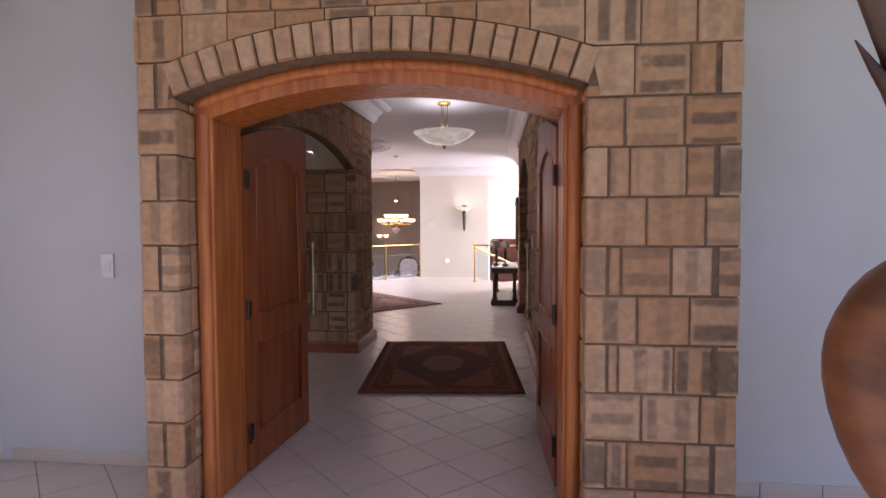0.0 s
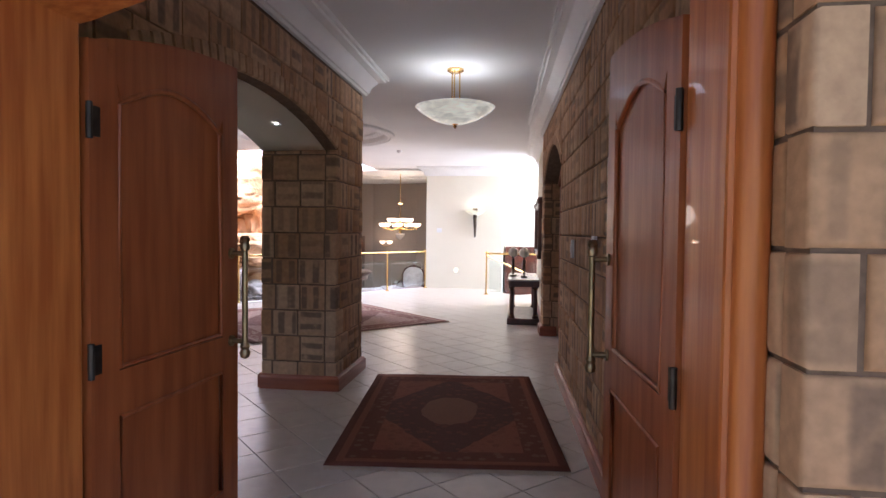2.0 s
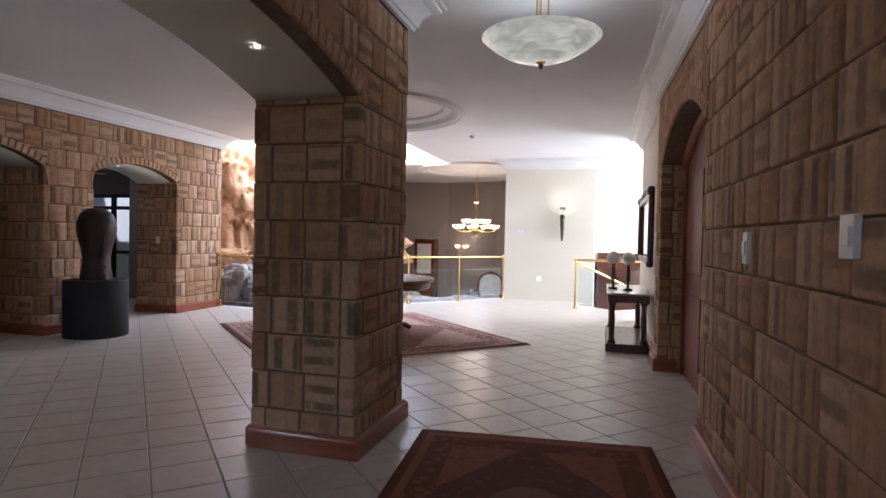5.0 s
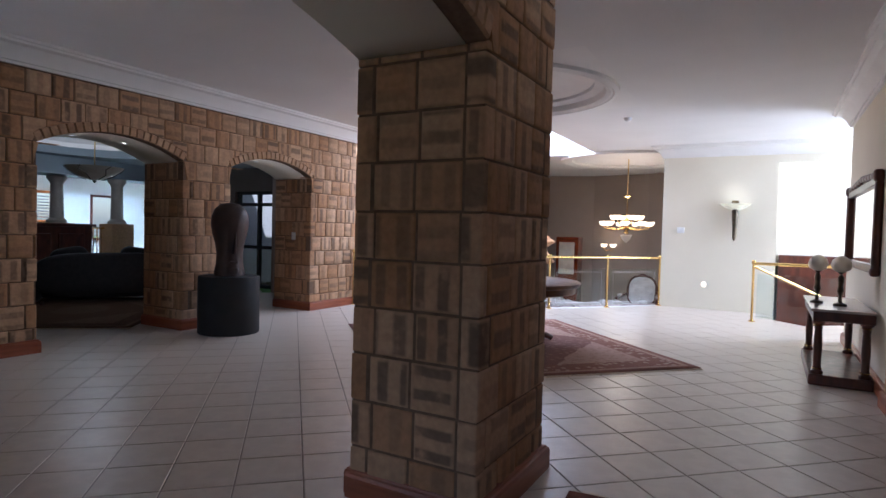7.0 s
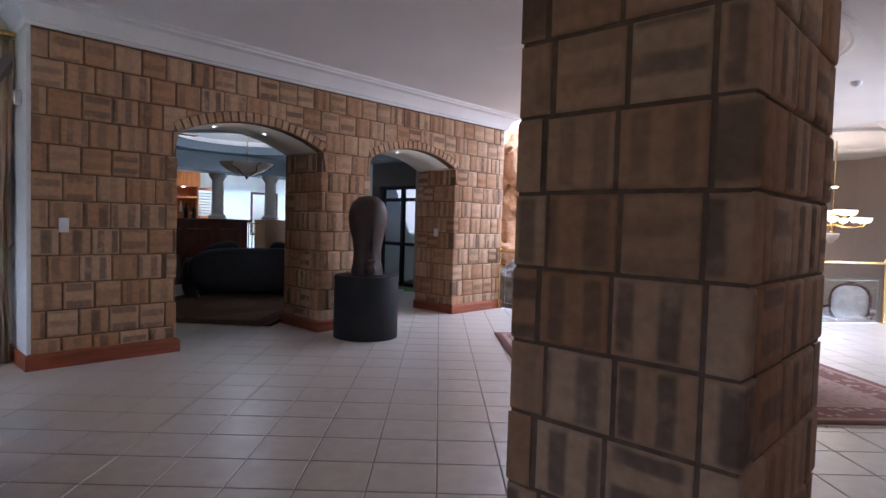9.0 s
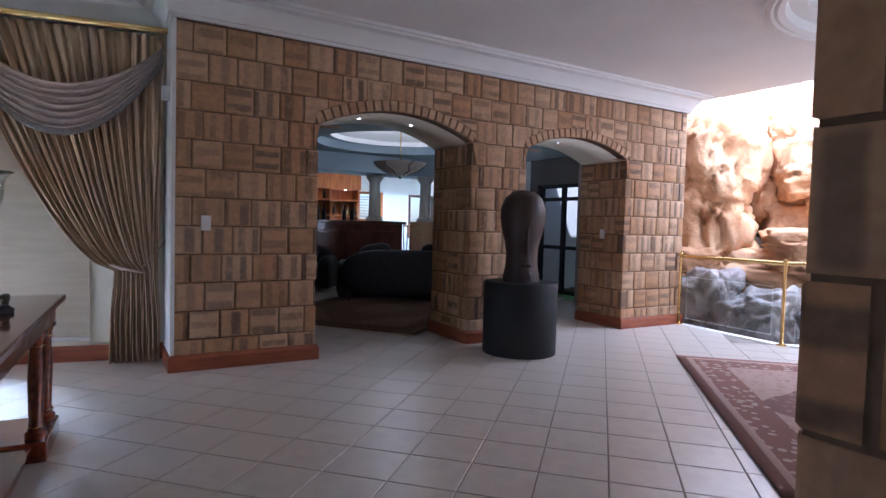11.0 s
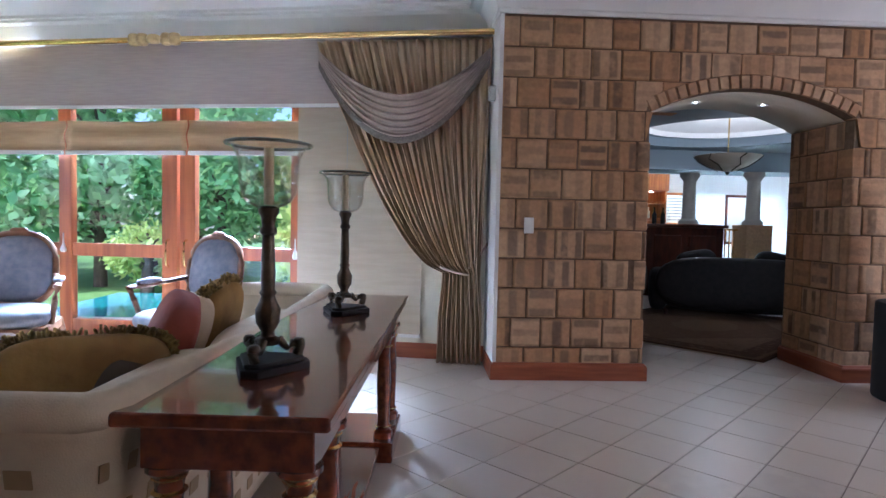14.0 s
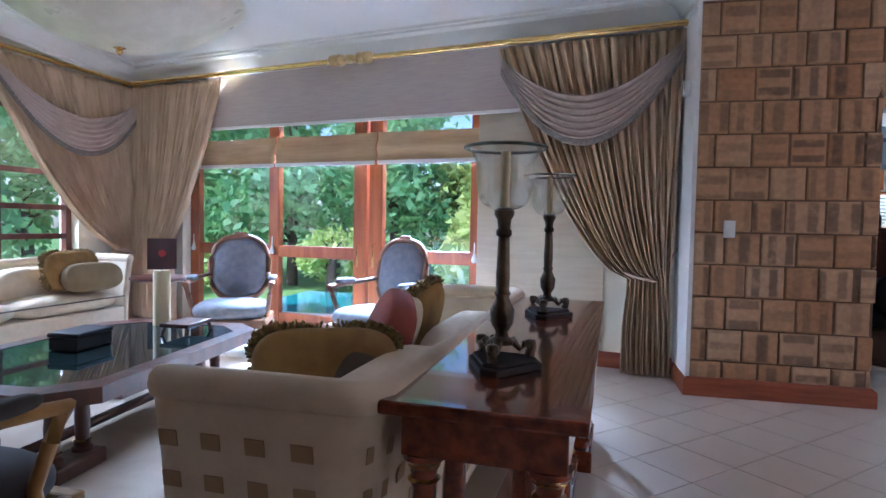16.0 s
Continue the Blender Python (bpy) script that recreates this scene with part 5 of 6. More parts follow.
Geo().box(-0.22, 0.22, -0.262, -0.252, 1.2, 2.1).make("pane", ALABASTER, cab)
rng = structure(Geo().lathe([(1.5, -0.001), (1.5, -0.05), (1.4, -0.07), (1.3, -0.03), (1.25, -0.04), (1.2, -0.001)], (-2.9, 18.0, CEIL), 48).make("trim_dining_ring", TRIM_WHITE, smooth=40), "white round ceiling moulding", "trim")


# ---- armchairs ----
def armchair(m, cloth, wood, label, cat="armchair", group="", white=False):
    ob = thing("armchair", m, label, cat, group)
    g = Geo()
    g.cushion(0, -0.02, 0.40, 0.33, 0.31, 0.09)
    g.make("seat", cloth, ob, smooth=60)
    back = Matrix.Rotation(radians(-10), 4, "X")
    g = Geo()
    def pad(u, v):
        w, r = 2 * math.pi * u, v
        x, z = 0.255 * r * math.copysign(abs(math.cos(w)) ** 0.75, math.cos(w)), 0.29 * r * math.copysign(abs(math.sin(w)) ** 0.8, math.sin(w))
        q = back @ Vector((x, -0.055 * (1 - r * r), z + 0.30))
        return (q.x, q.y + 0.30, q.z + 0.46)
    g.sheet(pad, 28, 6)
    g.make("backrest", cloth, ob, smooth=60, thick=0.03)
    ring = []
    for i in range(28):
        w = 2 * math.pi * i / 28
        q = back @ Vector((0.275 * math.copysign(abs(math.cos(w)) ** 0.75, math.cos(w)), 0.0, 0.31 * math.copysign(abs(math.sin(w)) ** 0.8, math.sin(w)) + 0.30))
        ring.append((q.x, q.y + 0.30, q.z + 0.46))
    g = Geo().tube(ring, 0.028, 8, True)
    top = back @ Vector((0, 0, 0.63))
    g.cushion(0, top.y + 0.30, top.z + 0.46, 0.07, 0.02, 0.03)
    g.make("back_frame", wood, ob, smooth=60)
    for s in (-1, 1):
        Geo().tube([(s * 0.27, 0.33, 0.70), (s * 0.34, 0.15, 0.675), (s * 0.365, -0.10, 0.66), (s * 0.37, -0.20, 0.65), (s * 0.35, -0.17, 0.55), (s * 0.33, -0.13, 0.42), (s * 0.32, -0.15, 0.34)], [0.02, 0.022, 0.024, 0.032, 0.024, 0.022, 0.025], 8).make("arm", wood, ob, smooth=60)
        Geo().cushion(s * 0.355, -0.01, 0.695, 0.035, 0.12, 0.025).make("arm_pad", cloth, ob, smooth=60)
    g = Geo()
    g.box(-0.33, 0.33, -0.32, -0.26, 0.26, 0.34).box(-0.33, 0.33, 0.25, 0.30, 0.26, 0.34).box(-0.33, -0.28, -0.27, 0.26, 0.26, 0.34).box(0.28, 0.33, -0.27, 0.26, 0.26, 0.34)
    g.make("apron", wood, ob, bevel=0.012)
    for sx, sy in ((-1, -1), (1, -1), (-1, 1), (1, 1)):
        Geo().tube([(sx * 0.30, sy * 0.28, 0.32), (sx * 0.325, sy * 0.30, 0.22), (sx * 0.30, sy * 0.285, 0.08), (sx * 0.32, sy * 0.30, 0.0)], [0.035, 0.03, 0.018, 0.022], 8).make("leg", wood, ob, smooth=60)
    return ob


armchair(pose(-6.75, 2.35, 0, 0, 0, 112), BLUECLOTH, WALNUT, "carved walnut armchair in grey-blue damask", group="lounge armchairs")
armchair(pose(-6.75, 3.75, 0, 0, 0, 68), BLUECLOTH, WALNUT, "carved walnut armchair in grey-blue damask", group="lounge armchairs")
armchair(pose(-2.75, 19.0, -0.98, 0, 0, 0) @ Matrix.Scale(1.25, 4), mat("white_brocade", (0.66, 0.63, 0.62), (0.5, 0.47, 0.46), 0.7, scale=9), DARKWOOD, "white brocade dining armchair in dark carved wood")
GILT = mat("gilded_wood", (0.40, 0.22, 0.06), (0.24, 0.12, 0.035), 0.42, 0.3, scale=9)
armchair(pose(-3.16, 3.57, 0, 0, 0, -90), mat("black_cloth", (0.03, 0.022, 0.02), None, 0.85), GILT, "gilded carved armchair with dark upholstery")


# ---- sofas ----
def sofa(m, length, label, checks=True):
    """Back along +y, seat towards -y, from x = 0 to length."""
    ob = thing("sofa", m, label, "sofa")
    D = 0.60
    path = [Vector(p) for p in ((0, -D + 0.06), (0, -0.09), (0.01, -0.045), (0.03, -0.02), (0.07, 0.0), (length - 0.07, 0.0), (length - 0.03, -0.02), (length - 0.01, -0.045), (length, -0.09), (length, -D + 0.06))]
    runs = [(q - p).length for p, q in zip(path, path[1:])]
    total = sum(runs)

    def shell(u, v):
        # outer skin: along one arm, the back and the other arm, flaring outwards to the top
        t, i = u * total, 0
        while i < len(runs) - 1 and t > runs[i]:
            t -= runs[i]
            i += 1
        p = path[i] + (path[i + 1] - path[i]) * min(t / runs[i], 1)
        k = 0.06 * v * v
        top = 0.78 - 0.02 * min(max((-p.y - 0.1) / 0.6, 0), 1) + 0.02 * math.cos(2 * math.pi * u)
        ex = math.copysign(k, p.x - length / 2) if (p.x < 0.07 or p.x > length - 0.07) else 0
        return (p.x + ex, p.y + (k if p.y > -0.05 else -0.9 * k if p.y < -0.6 else 0), 0.10 + (top - 0.10) * v)
    g = Geo().sheet(shell, 84, 14)
    g.make("body", CREAMCLOTH, ob, smooth=60, thick=0.05)
    rim = [shell(i / 84, 1.0) for i in range(85)]
    Geo().tube([(x, y, z + 0.005) for x, y, z in rim], 0.045, 10).make("rolled_edge", CREAMCLOTH, ob, smooth=60)
    if checks:
        g = Geo()
        U, V = round(total / 0.066), 10
        for i in range(U):
            for j in range(V):
                if i % 2 == 0 and j % 2 == 0:
                    q = []
                    for a, b in ((0.06, 0.12), (0.92, 0.12), (0.92, 0.88), (0.06, 0.88)):
                        u, v = (i + a) / U, 0.08 + 0.84 * (j + b) / V
                        p0 = Vector(shell(u, v))
                        d = Vector(shell(min(u + 0.004, 1), v)) - Vector(shell(max(u - 0.004, 0), v))
                        n = Vector((-d.y, d.x, 0))
                        n.normalize()
                        q.append(p0 + n * 0.030)
                    g.add(q, [(0, 1, 2, 3)])
        tagged(g.make("woven_check", CHECKCLOTH, ob, thick=0.003), kind="stuff")
    g = Geo()
    g.box(0.04, length - 0.04, -D + 0.04, -0.02, 0.09, 0.30)
    g.make("base", CREAMCLOTH, ob, bevel=0.02)
    w = (length - 0.16) / 2
    for i in range(2):
        Geo().cushion(0.08 + w * (i + 0.5), -0.30, 0.385, w / 2 - 0.005, 0.27, 0.10, p=6).make("seat_cushion", CREAMCLOTH, ob, smooth=60)
        Geo().cushion(0.08 + w * (i + 0.5), -0.14, 0.56, w / 2 - 0.01, 0.12, 0.18, p=6).make("back_cushion", CREAMCLOTH, ob, smooth=60)
    Geo().tube([(0.06, -0.575, 0.41), (length - 0.06, -0.575, 0.41)], 0.008, 6).make("piping", PIPING, ob)
    for x in (0.08, length - 0.08):
        for y in (-D + 0.09, -0.08):
            Geo().lathe([(0.02, 0), (0.035, 0.1)], (x, y, 0), 10).make("foot", DARKWOOD, ob)
    return ob


# back against the sofa table
sofa(pose(-3.27, 4.90, 0, 0, 0, 0) @ Matrix.Rotation(radians(-3.8), 4, "Z") @ Matrix.Translation((-2.2, 0, 0)), 2.2, "cream sofa with woven tan checks, rolled edge")
sofa(SM @ pose(1.0, 0.35, 0, 0, 0, 180) @ Matrix.Translation((-2.3, 0, 0)), 2.3, "cream sofa with tan checks below the window")


def fringe_cushion(name, m, hx, hz, cloth, label, fringe=True):
    ob = thing(name, m, label, "cushion")
    Geo().cushion(0, 0, 0, hx, 0.09, hz, p=4).make("pad", cloth, ob, smooth=60)
    if fringe:
        rnd = random.Random(int(hx * 1000))
        g = Geo()
        per = []
        for i in range(520):
            w = 2 * math.pi * i / 520
            x, z = hx * 0.97 * math.copysign(abs(math.cos(w)) ** 0.5, math.cos(w)), hz * 0.97 * math.copysign(abs(math.sin(w)) ** 0.5, math.sin(w))
            if z < -hz * 0.8:
                continue
            d = Vector((math.cos(w) * 0.6 + rnd.uniform(-.5, .5), rnd.uniform(-0.9, 0.9), math.sin(w) + rnd.uniform(-.4, .4))).normalized()
            q = Vector((x, rnd.uniform(-0.025, 0.025), z))
            g.tube([q, q + d * rnd.uniform(0.02, 0.04)], [0.008, 0.005], 5)
        tagged(g.make("brush_fringe", TASSEL, ob), kind="stuff")
    return ob


fringe_cushion("cushion", pose(-3.95, 4.52, 0.70, -10, 0, 112), 0.27, 0.12, GOLDCLOTH, "old gold velvet cushion with bushy fringe on sofa")
fringe_cushion("cushion", pose(-4.35, 4.62, 0.70, -22, 12, 20), 0.22, 0.22, REDCLOTH, "rust red velvet cushion on the cream sofa", False)
fringe_cushion("cushion", pose(-4.85, 4.63, 0.72, -18, 10, -10), 0.20, 0.20, GOLDCLOTH, "old gold velvet cushion with bushy fringe on sofa")
fringe_cushion("cushion", pose(-4.05, 4.6, 0.60, -22, -5, 15), 0.2, 0.16, PIPING, "dark velvet cushion on the cream sofa", False)
fringe_cushion("cushion", pose(-4.66, 4.58, 0.70, -20, 0, 25), 0.18, 0.18, CREAMCLOTH, "cream damask cushion on the cream sofa", False)
q = SM @ Vector((1.5, 0.72, 0))
fringe_cushion("cushion", pose(q.x, q.y, 0.70, -14, 0, 176), 0.30, 0.19, GOLDCLOTH, "long olive gold cushion with brush fringe")
fringe_cushion("cushion", pose(q.x - 0.05, q.y + 0.2, 0.64, -20, 0, 170), 0.30, 0.14, mat("olive_cloth", (0.20, 0.135, 0.06), None, 0.85, scale=8, bump=0.2), "flat olive cushion on the cream sofa", False)

# ---- sofa table with storm lamps ----
TMAT = pose(-3.18, 5.46, 0, 0, 0, 176.2)
tb = thing("console_table", TMAT, "polished mahogany sofa table on column legs", "table")
L, W = 2.15, 0.49
Geo().box(0, L, 0, W, 0.765, 0.80).make("top", MAHOGANY, tb, bevel=0.008)
Geo().box(0.03, L - 0.03, 0.03, W - 0.03, 0.755, 0.766).box(0.05, L - 0.05, 0.045, W - 0.045, 0.655, 0.756).make("apron", MAHOGANY, tb, bevel=0.004)
COL = [(0.001, 0.0), (0.05, 0.0), (0.05, 0.03), (0.036, 0.045), (0.04, 0.06), (0.032, 0.075), (0.037, 0.3), (0.030, 0.46), (0.036, 0.475), (0.032, 0.49), (0.04, 0.52), (0.055, 0.535), (0.055, 0.55), (0.001, 0.55)]
for x in (0.10, 0.40, L - 0.40, L - 0.10):
    for y in (0.09, W - 0.09):
        Geo().lathe(COL, (x, y, 0.105), 16).make("leg", MAHOGANY, tb, smooth=40)
        for z in (0.165, 0.585, 0.62):
            Geo().lathe([(0.034, -0.006), (0.042, 0), (0.034, 0.006)], (x, y, z), 16).make("brass_ring", BRASS, tb, smooth=60)
for x0, x1 in ((0.03, 0.50), (L - 0.50, L - 0.03)):
    Geo().box(x0, x1, 0.03, W - 0.03, 0.0, 0.105).make("base", MAHOGANY, tb, bevel=0.01)
Geo().box(0.5, L - 0.5, 0.09, W - 0.09, 0.055, 0.09).make("shelf", MAHOGANY, tb, bevel=0.006)
g = Geo()
for x in (0.9, 1.25):
    g.box(x, x + 0.16, W - 0.046, W - 0.04, 0.69, 0.73)
g.make("brass_mount", BRASS, tb, bevel=0.004)


def storm_lamp(m, label):
    ob = thing("storm_lamp", m, label, "candle holder", "storm lamps")
    g = Geo().prism([(0.15 * math.cos(w), 0.15 * math.sin(w)) for w in (math.pi / 2 + 2 * math.pi * i / 3 + d for i in range(3) for d in (-0.22, 0.22))], 0.0, 0.035)
    g.prism([(0.13 * math.cos(w), 0.13 * math.sin(w)) for w in (math.pi / 2 + 2 * math.pi * i / 3 + d for i in range(3) for d in (-0.22, 0.22))], 0.035, 0.055)
    g.make("base", PLINTHBLACK, ob, bevel=0.006)
    for i in range(3):
        w = math.pi / 2 + 2 * math.pi * i / 3
        c, s = math.cos(w), math.sin(w)
        g = Geo().tube([(0.105 * c, 0.105 * s, 0.06), (0.115 * c, 0.115 * s, 0.10), (0.085 * c, 0.085 * s, 0.115), (0.07 * c, 0.07 * s, 0.09), (0.035 * c, 0.035 * s, 0.135)], [0.02, 0.022, 0.018, 0.014, 0.02], 8)
        g.cushion(0.11 * c, 0.11 * s, 0.115, 0.022, 0.022, 0.022, p=2)
        g.make("paw_foot", BRONZE, ob, smooth=60)
    prof = [(0.001, 0.11), (0.05, 0.115), (0.055, 0.135), (0.03, 0.15), (0.026, 0.17), (0.048, 0.21), (0.052, 0.27), (0.034, 0.31), (0.028, 0.33), (0.036, 0.345), (0.028, 0.36), (0.03, 0.42), (0.026, 0.55), (0.024, 0.60), (0.034, 0.61), (0.034, 0.63), (0.026, 0.64), (0.03, 0.68), (0.042, 0.70), (0.042, 0.72), (0.02, 0.73), (0.001, 0.73)]
    Geo().lathe([(r * 0.86, z) for r, z in prof], segs=20).make("stem", BRONZE, ob, smooth=40)
    gp = [(0.025, 0.722), (0.05, 0.728), (0.075, 0.745), (0.092, 0.775), (0.101, 0.815), (0.103, 0.86), (0.104, 0.91), (0.11, 0.95), (0.124, 0.98), (0.145, 1.0)]
    Geo().lathe(gp + [(r - 0.005, z) for r, z in gp[::-1]], segs=36).make("glass", VASEGLASS, ob, smooth=60).visible_shadow = False
    ring = [(0.145 * math.cos(2 * math.pi * i / 32), 0.145 * math.sin(2 * math.pi * i / 32), 1.0) for i in range(32)]
    Geo().tube(ring, 0.008, 8, True).make("rim", RIMGLASS, ob, smooth=60)
    Geo().lathe([(0.001, 0.735), (0.018, 0.735), (0.017, 0.985), (0.001, 0.99)], segs=14).make("candle", CANDLE, ob, smooth=40)
    return ob


storm_lamp(pose(-3.60, 5.22, 0.80, 0, 0, 20) @ Matrix.Diagonal((0.8, 0.8, 0.64, 1)), "tall bronze storm lamp with clear glass on table")
storm_lamp(pose(-4.64, 5.31, 0.80, 0, 0, 20) @ Matrix.Diagonal((0.8, 0.8, 0.65, 1)), "tall bronze storm lamp with clear glass on table")

# ---- coffee table ----
CT = pose(-4.75, 2.78, 0, 0, 0, 4)
ct = thing("coffee_table", CT, "dark mahogany coffee table with glass top", "table")
hx, hy, c = 0.92, 0.58, 0.2
octo = [(-hx + c, -hy), (hx - c, -hy), (hx, -hy + c), (hx, hy - c), (hx - c, hy), (-hx + c, hy), (-hx, hy - c), (-hx, -hy + c)]
inn = [(x * 0.86, y * 0.82) for x, y in octo]
g = Geo()
for i in range(8):
    a, b, d, e = octo[i], octo[(i + 1) % 8], inn[(i + 1) % 8], inn[i]
    g.hexa([(*a, 0.40), (*b, 0.40), (*d, 0.40), (*e, 0.40), (*a, 0.475), (*b, 0.475), (*d, 0.475), (*e, 0.475)])
g.make("frame", DARKWOOD, ct)
p = Geo().prism([(x * 0.87, y * 0.83) for x, y in octo], 0.462, 0.472).make("pane", mat("table_glass", (0.016, 0.028, 0.028), None, 0.03, spec=0.9, rough_var=0), ct)
CTCOL = [(r * 0.95, z * 0.56) for r, z in COL]
for x in (-0.6, 0.6):
    for dx in (-0.09, 0.09):
        for dy in (-0.3, 0.3):
            Geo().lathe(CTCOL, (x + dx, dy, 0.09), 14).make("leg", DARKWOOD, ct, smooth=40)
            Geo().lathe([(0.03, -0.006), (0.04, 0), (0.03, 0.006)], (x + dx, dy, 0.14), 14).make("brass_ring", BRASS, ct, smooth=60)
    for dy in (-0.3, 0.3):
        Geo().box(x - 0.16, x + 0.16, dy - 0.08, dy + 0.08, 0.013, 0.09).make("base", DARKWOOD, ct, bevel=0.012)
Geo().tube([(-0.6, 0, 0.06), (0.6, 0, 0.06)], 0.03, 8).make("stretcher", DARKWOOD, ct)
cd = thing("candle", CT @ pose(-0.72, -0.12, 0.475), "thick ivory pillar candle on coffee table", "candle")
Geo().lathe([(0.001, 0), (0.058, 0), (0.056, 0.37), (0.052, 0.385), (0.03, 0.375), (0.001, 0.37)], segs=24).make("wax", CANDLE, cd, smooth=40)
Geo().tube([(0, 0, 0.37), (0, 0, 0.40)], 0.002, 5).make("wick", PIPING, cd)
bx = thing("box", CT @ pose(0.02, -0.12, 0.475), "small dark lacquered box on coffee table", "box")
Geo().box(-0.14, 0.14, -0.09, 0.09, 0, 0.07).make("body", PLINTHBLACK, bx, bevel=0.008)
Geo().box(-0.145, 0.145, -0.095, 0.095, 0.072, 0.10).make("lid", PLINTHBLACK, bx, bevel=0.008)
dish = thing("stand", CT @ pose(-0.52, 0.2, 0.475), "low dark carved stand on coffee table", "ornament")
Geo().box(-0.15, 0.15, -0.1, 0.1, 0.05, 0.075).make("top", DARKWOOD, dish, bevel=0.006)
for sx in (-1, 1):
    for sy in (-1, 1):
        Geo().tube([(sx * 0.12, sy * 0.08, 0.05), (sx * 0.14, sy * 0.09, 0.0)], 0.012, 6).make("foot", DARKWOOD, dish)

# ---- side table with lamp ----
sd = thing("side_table", pose(-7.05, 1.35, 0), "round dark mahogany pedestal side table", "table")
Geo().lathe([(0.001, 0.60), (0.28, 0.60), (0.30, 0.615), (0.30, 0.63), (0.28, 0.64), (0.001, 0.64)], segs=32).make("top", DARKWOOD, sd, smooth=40)
Geo().lathe([(0.001, 0.1), (0.05, 0.12), (0.03, 0.2), (0.045, 0.3), (0.025, 0.45), (0.04, 0.6)], segs=16).make("column", DARKWOOD, sd, smooth=40)
for i in range(3):
    w = 2.1 * i
    Geo().tube([(0.02 * math.cos(w), 0.02 * math.sin(w), 0.16), (0.14 * math.cos(w), 0.14 * math.sin(w), 0.12), (0.25 * math.cos(w), 0.25 * math.sin(w), 0.02)], [0.03, 0.022, 0.02], 8).make("foot", DARKWOOD, sd, smooth=60)
tl = thing("table_lamp", pose(-7.05, 1.35, 0.64, 0, 0, 40), "table lamp with square dark red shade", "lamp")
Geo().lathe([(0.001, 0), (0.06, 0), (0.05, 0.02), (0.015, 0.04), (0.02, 0.1)], segs=16).make("base", BRONZE, tl, smooth=40)
g = Geo()
for (a, b, d, e) in ((-1, -1, 1, -1), (1, -1, 1, 1), (1, 1, -1, 1), (-1, 1, -1, -1)):
    g.add([(a * 0.13, b * 0.13, 0.08), (d * 0.13, e * 0.13, 0.08), (d * 0.13, e * 0.13, 0.38), (a * 0.13, b * 0.13, 0.38)], [(0, 1, 2, 3)])
g.make("shade", REDSHADE, tl, thick=0.006)
Geo().tube([(0.136, 0, 0.24), (0.14, 0, 0.24)], 0.035, 16).make("motif", REDSPOT, tl)

# ---- curtains and blinds ----
def drape(name, m, left, right, label, seed=1, folds=11, amp=0.035, zt=2.80, split=None):
    """Pleated cloth between two edges given as u over height."""
    ob = thing(name, m, label, "curtain")
    ph = seed * 1.7
    def fn(u, v):
        z = zt * (1 - v) + 0.012 * v
        a, b = left(z), right(z)
        w = abs(b - a)
        x = a + (b - a) * u
        k = u * folds * 2 * math.pi + ph
        gather = min(1.0, 0.5 / max(w, 0.2))
        y = -amp * (0.75 + 0.7 * gather) * (math.sin(k + 0.5 * math.sin(2 * z + u * 5)) + 0.35 * math.sin(2.3 * k + z * 3))
        return (x + 0.006 * math.sin(k * 0.5 + z * 4), y - 0.03, z)
    Geo().sheet(fn, folds * 12, 46).make("cloth", CURTAIN, ob, smooth=75, thick=0.004)
    return ob


def ease(t):
    t = min(max(t, 0), 1)
    return t * t * (3 - 2 * t)


def tied(top, tie, foot, ztie=0.80, power=1.35):
    def edge(z):
        if z >= ztie:
            t = (z - ztie) / (2.80 - ztie)
            return tie + (top - tie) * t ** (1 / power)
        return tie + (foot - tie) * ease((ztie - z) / 0.5)
    return edge


def swag(m, u0, u1, label, z0=2.62, sag=0.66):
    ob = thing("swag", m, label, "curtain")
    mid, half = (u0 + u1) / 2, abs(u1 - u0) / 2
    def fn(u, v):
        t = 2 * u - 1
        top = z0 + 0.08 - (sag - 0.27) * (1 - abs(t) ** 1.9)
        low = z0 - 0.02 - sag * (1 - abs(t) ** 2.0)
        z = top + (low - top) * v
        y = -0.10 - 0.05 * (1 - t * t) - 0.020 * math.sin(v * 6.5 * 2 * math.pi) * (1 - 0.35 * abs(t)) - 0.03 * v * (1 - t * t)
        return (mid + half * t, y, z)
    Geo().sheet(fn, 40, 56).make("cloth", SWAG, ob, smooth=75, thick=0.004)
    def edge(u, v):
        x, y, z = fn(u, 1.0)
        return (x, y - 0.012 - 0.004 * math.sin(u * 400), z + 0.015 - 0.065 * v)
    Geo().sheet(edge, 120, 3).make("fringe", FRINGE, ob, smooth=75, thick=0.006)
    return ob


drape("curtain", WM, tied(0.02, 0.08, 0.05), tied(1.56, 0.40, 0.44, power=1.6), "gathered bronze silk curtain tied back beside the window", 1, 19, 0.028)
swag(WM, 0.03, 1.52, "mauve satin swag with grey fringe over the curtain")
drape("curtain", WM, tied(6.30, 6.2, 6.22, 0.9), tied(4.80, 5.62, 5.5, 0.9), "gathered bronze silk curtain beside the garden doors", 2, 18, 0.028)
SWR = SM @ pose(0, 0.12, 0)


def mirror_y(ob):
    for o in ob.children:
        for v in o.data.vertices:
            v.co.y = -v.co.y
    return ob


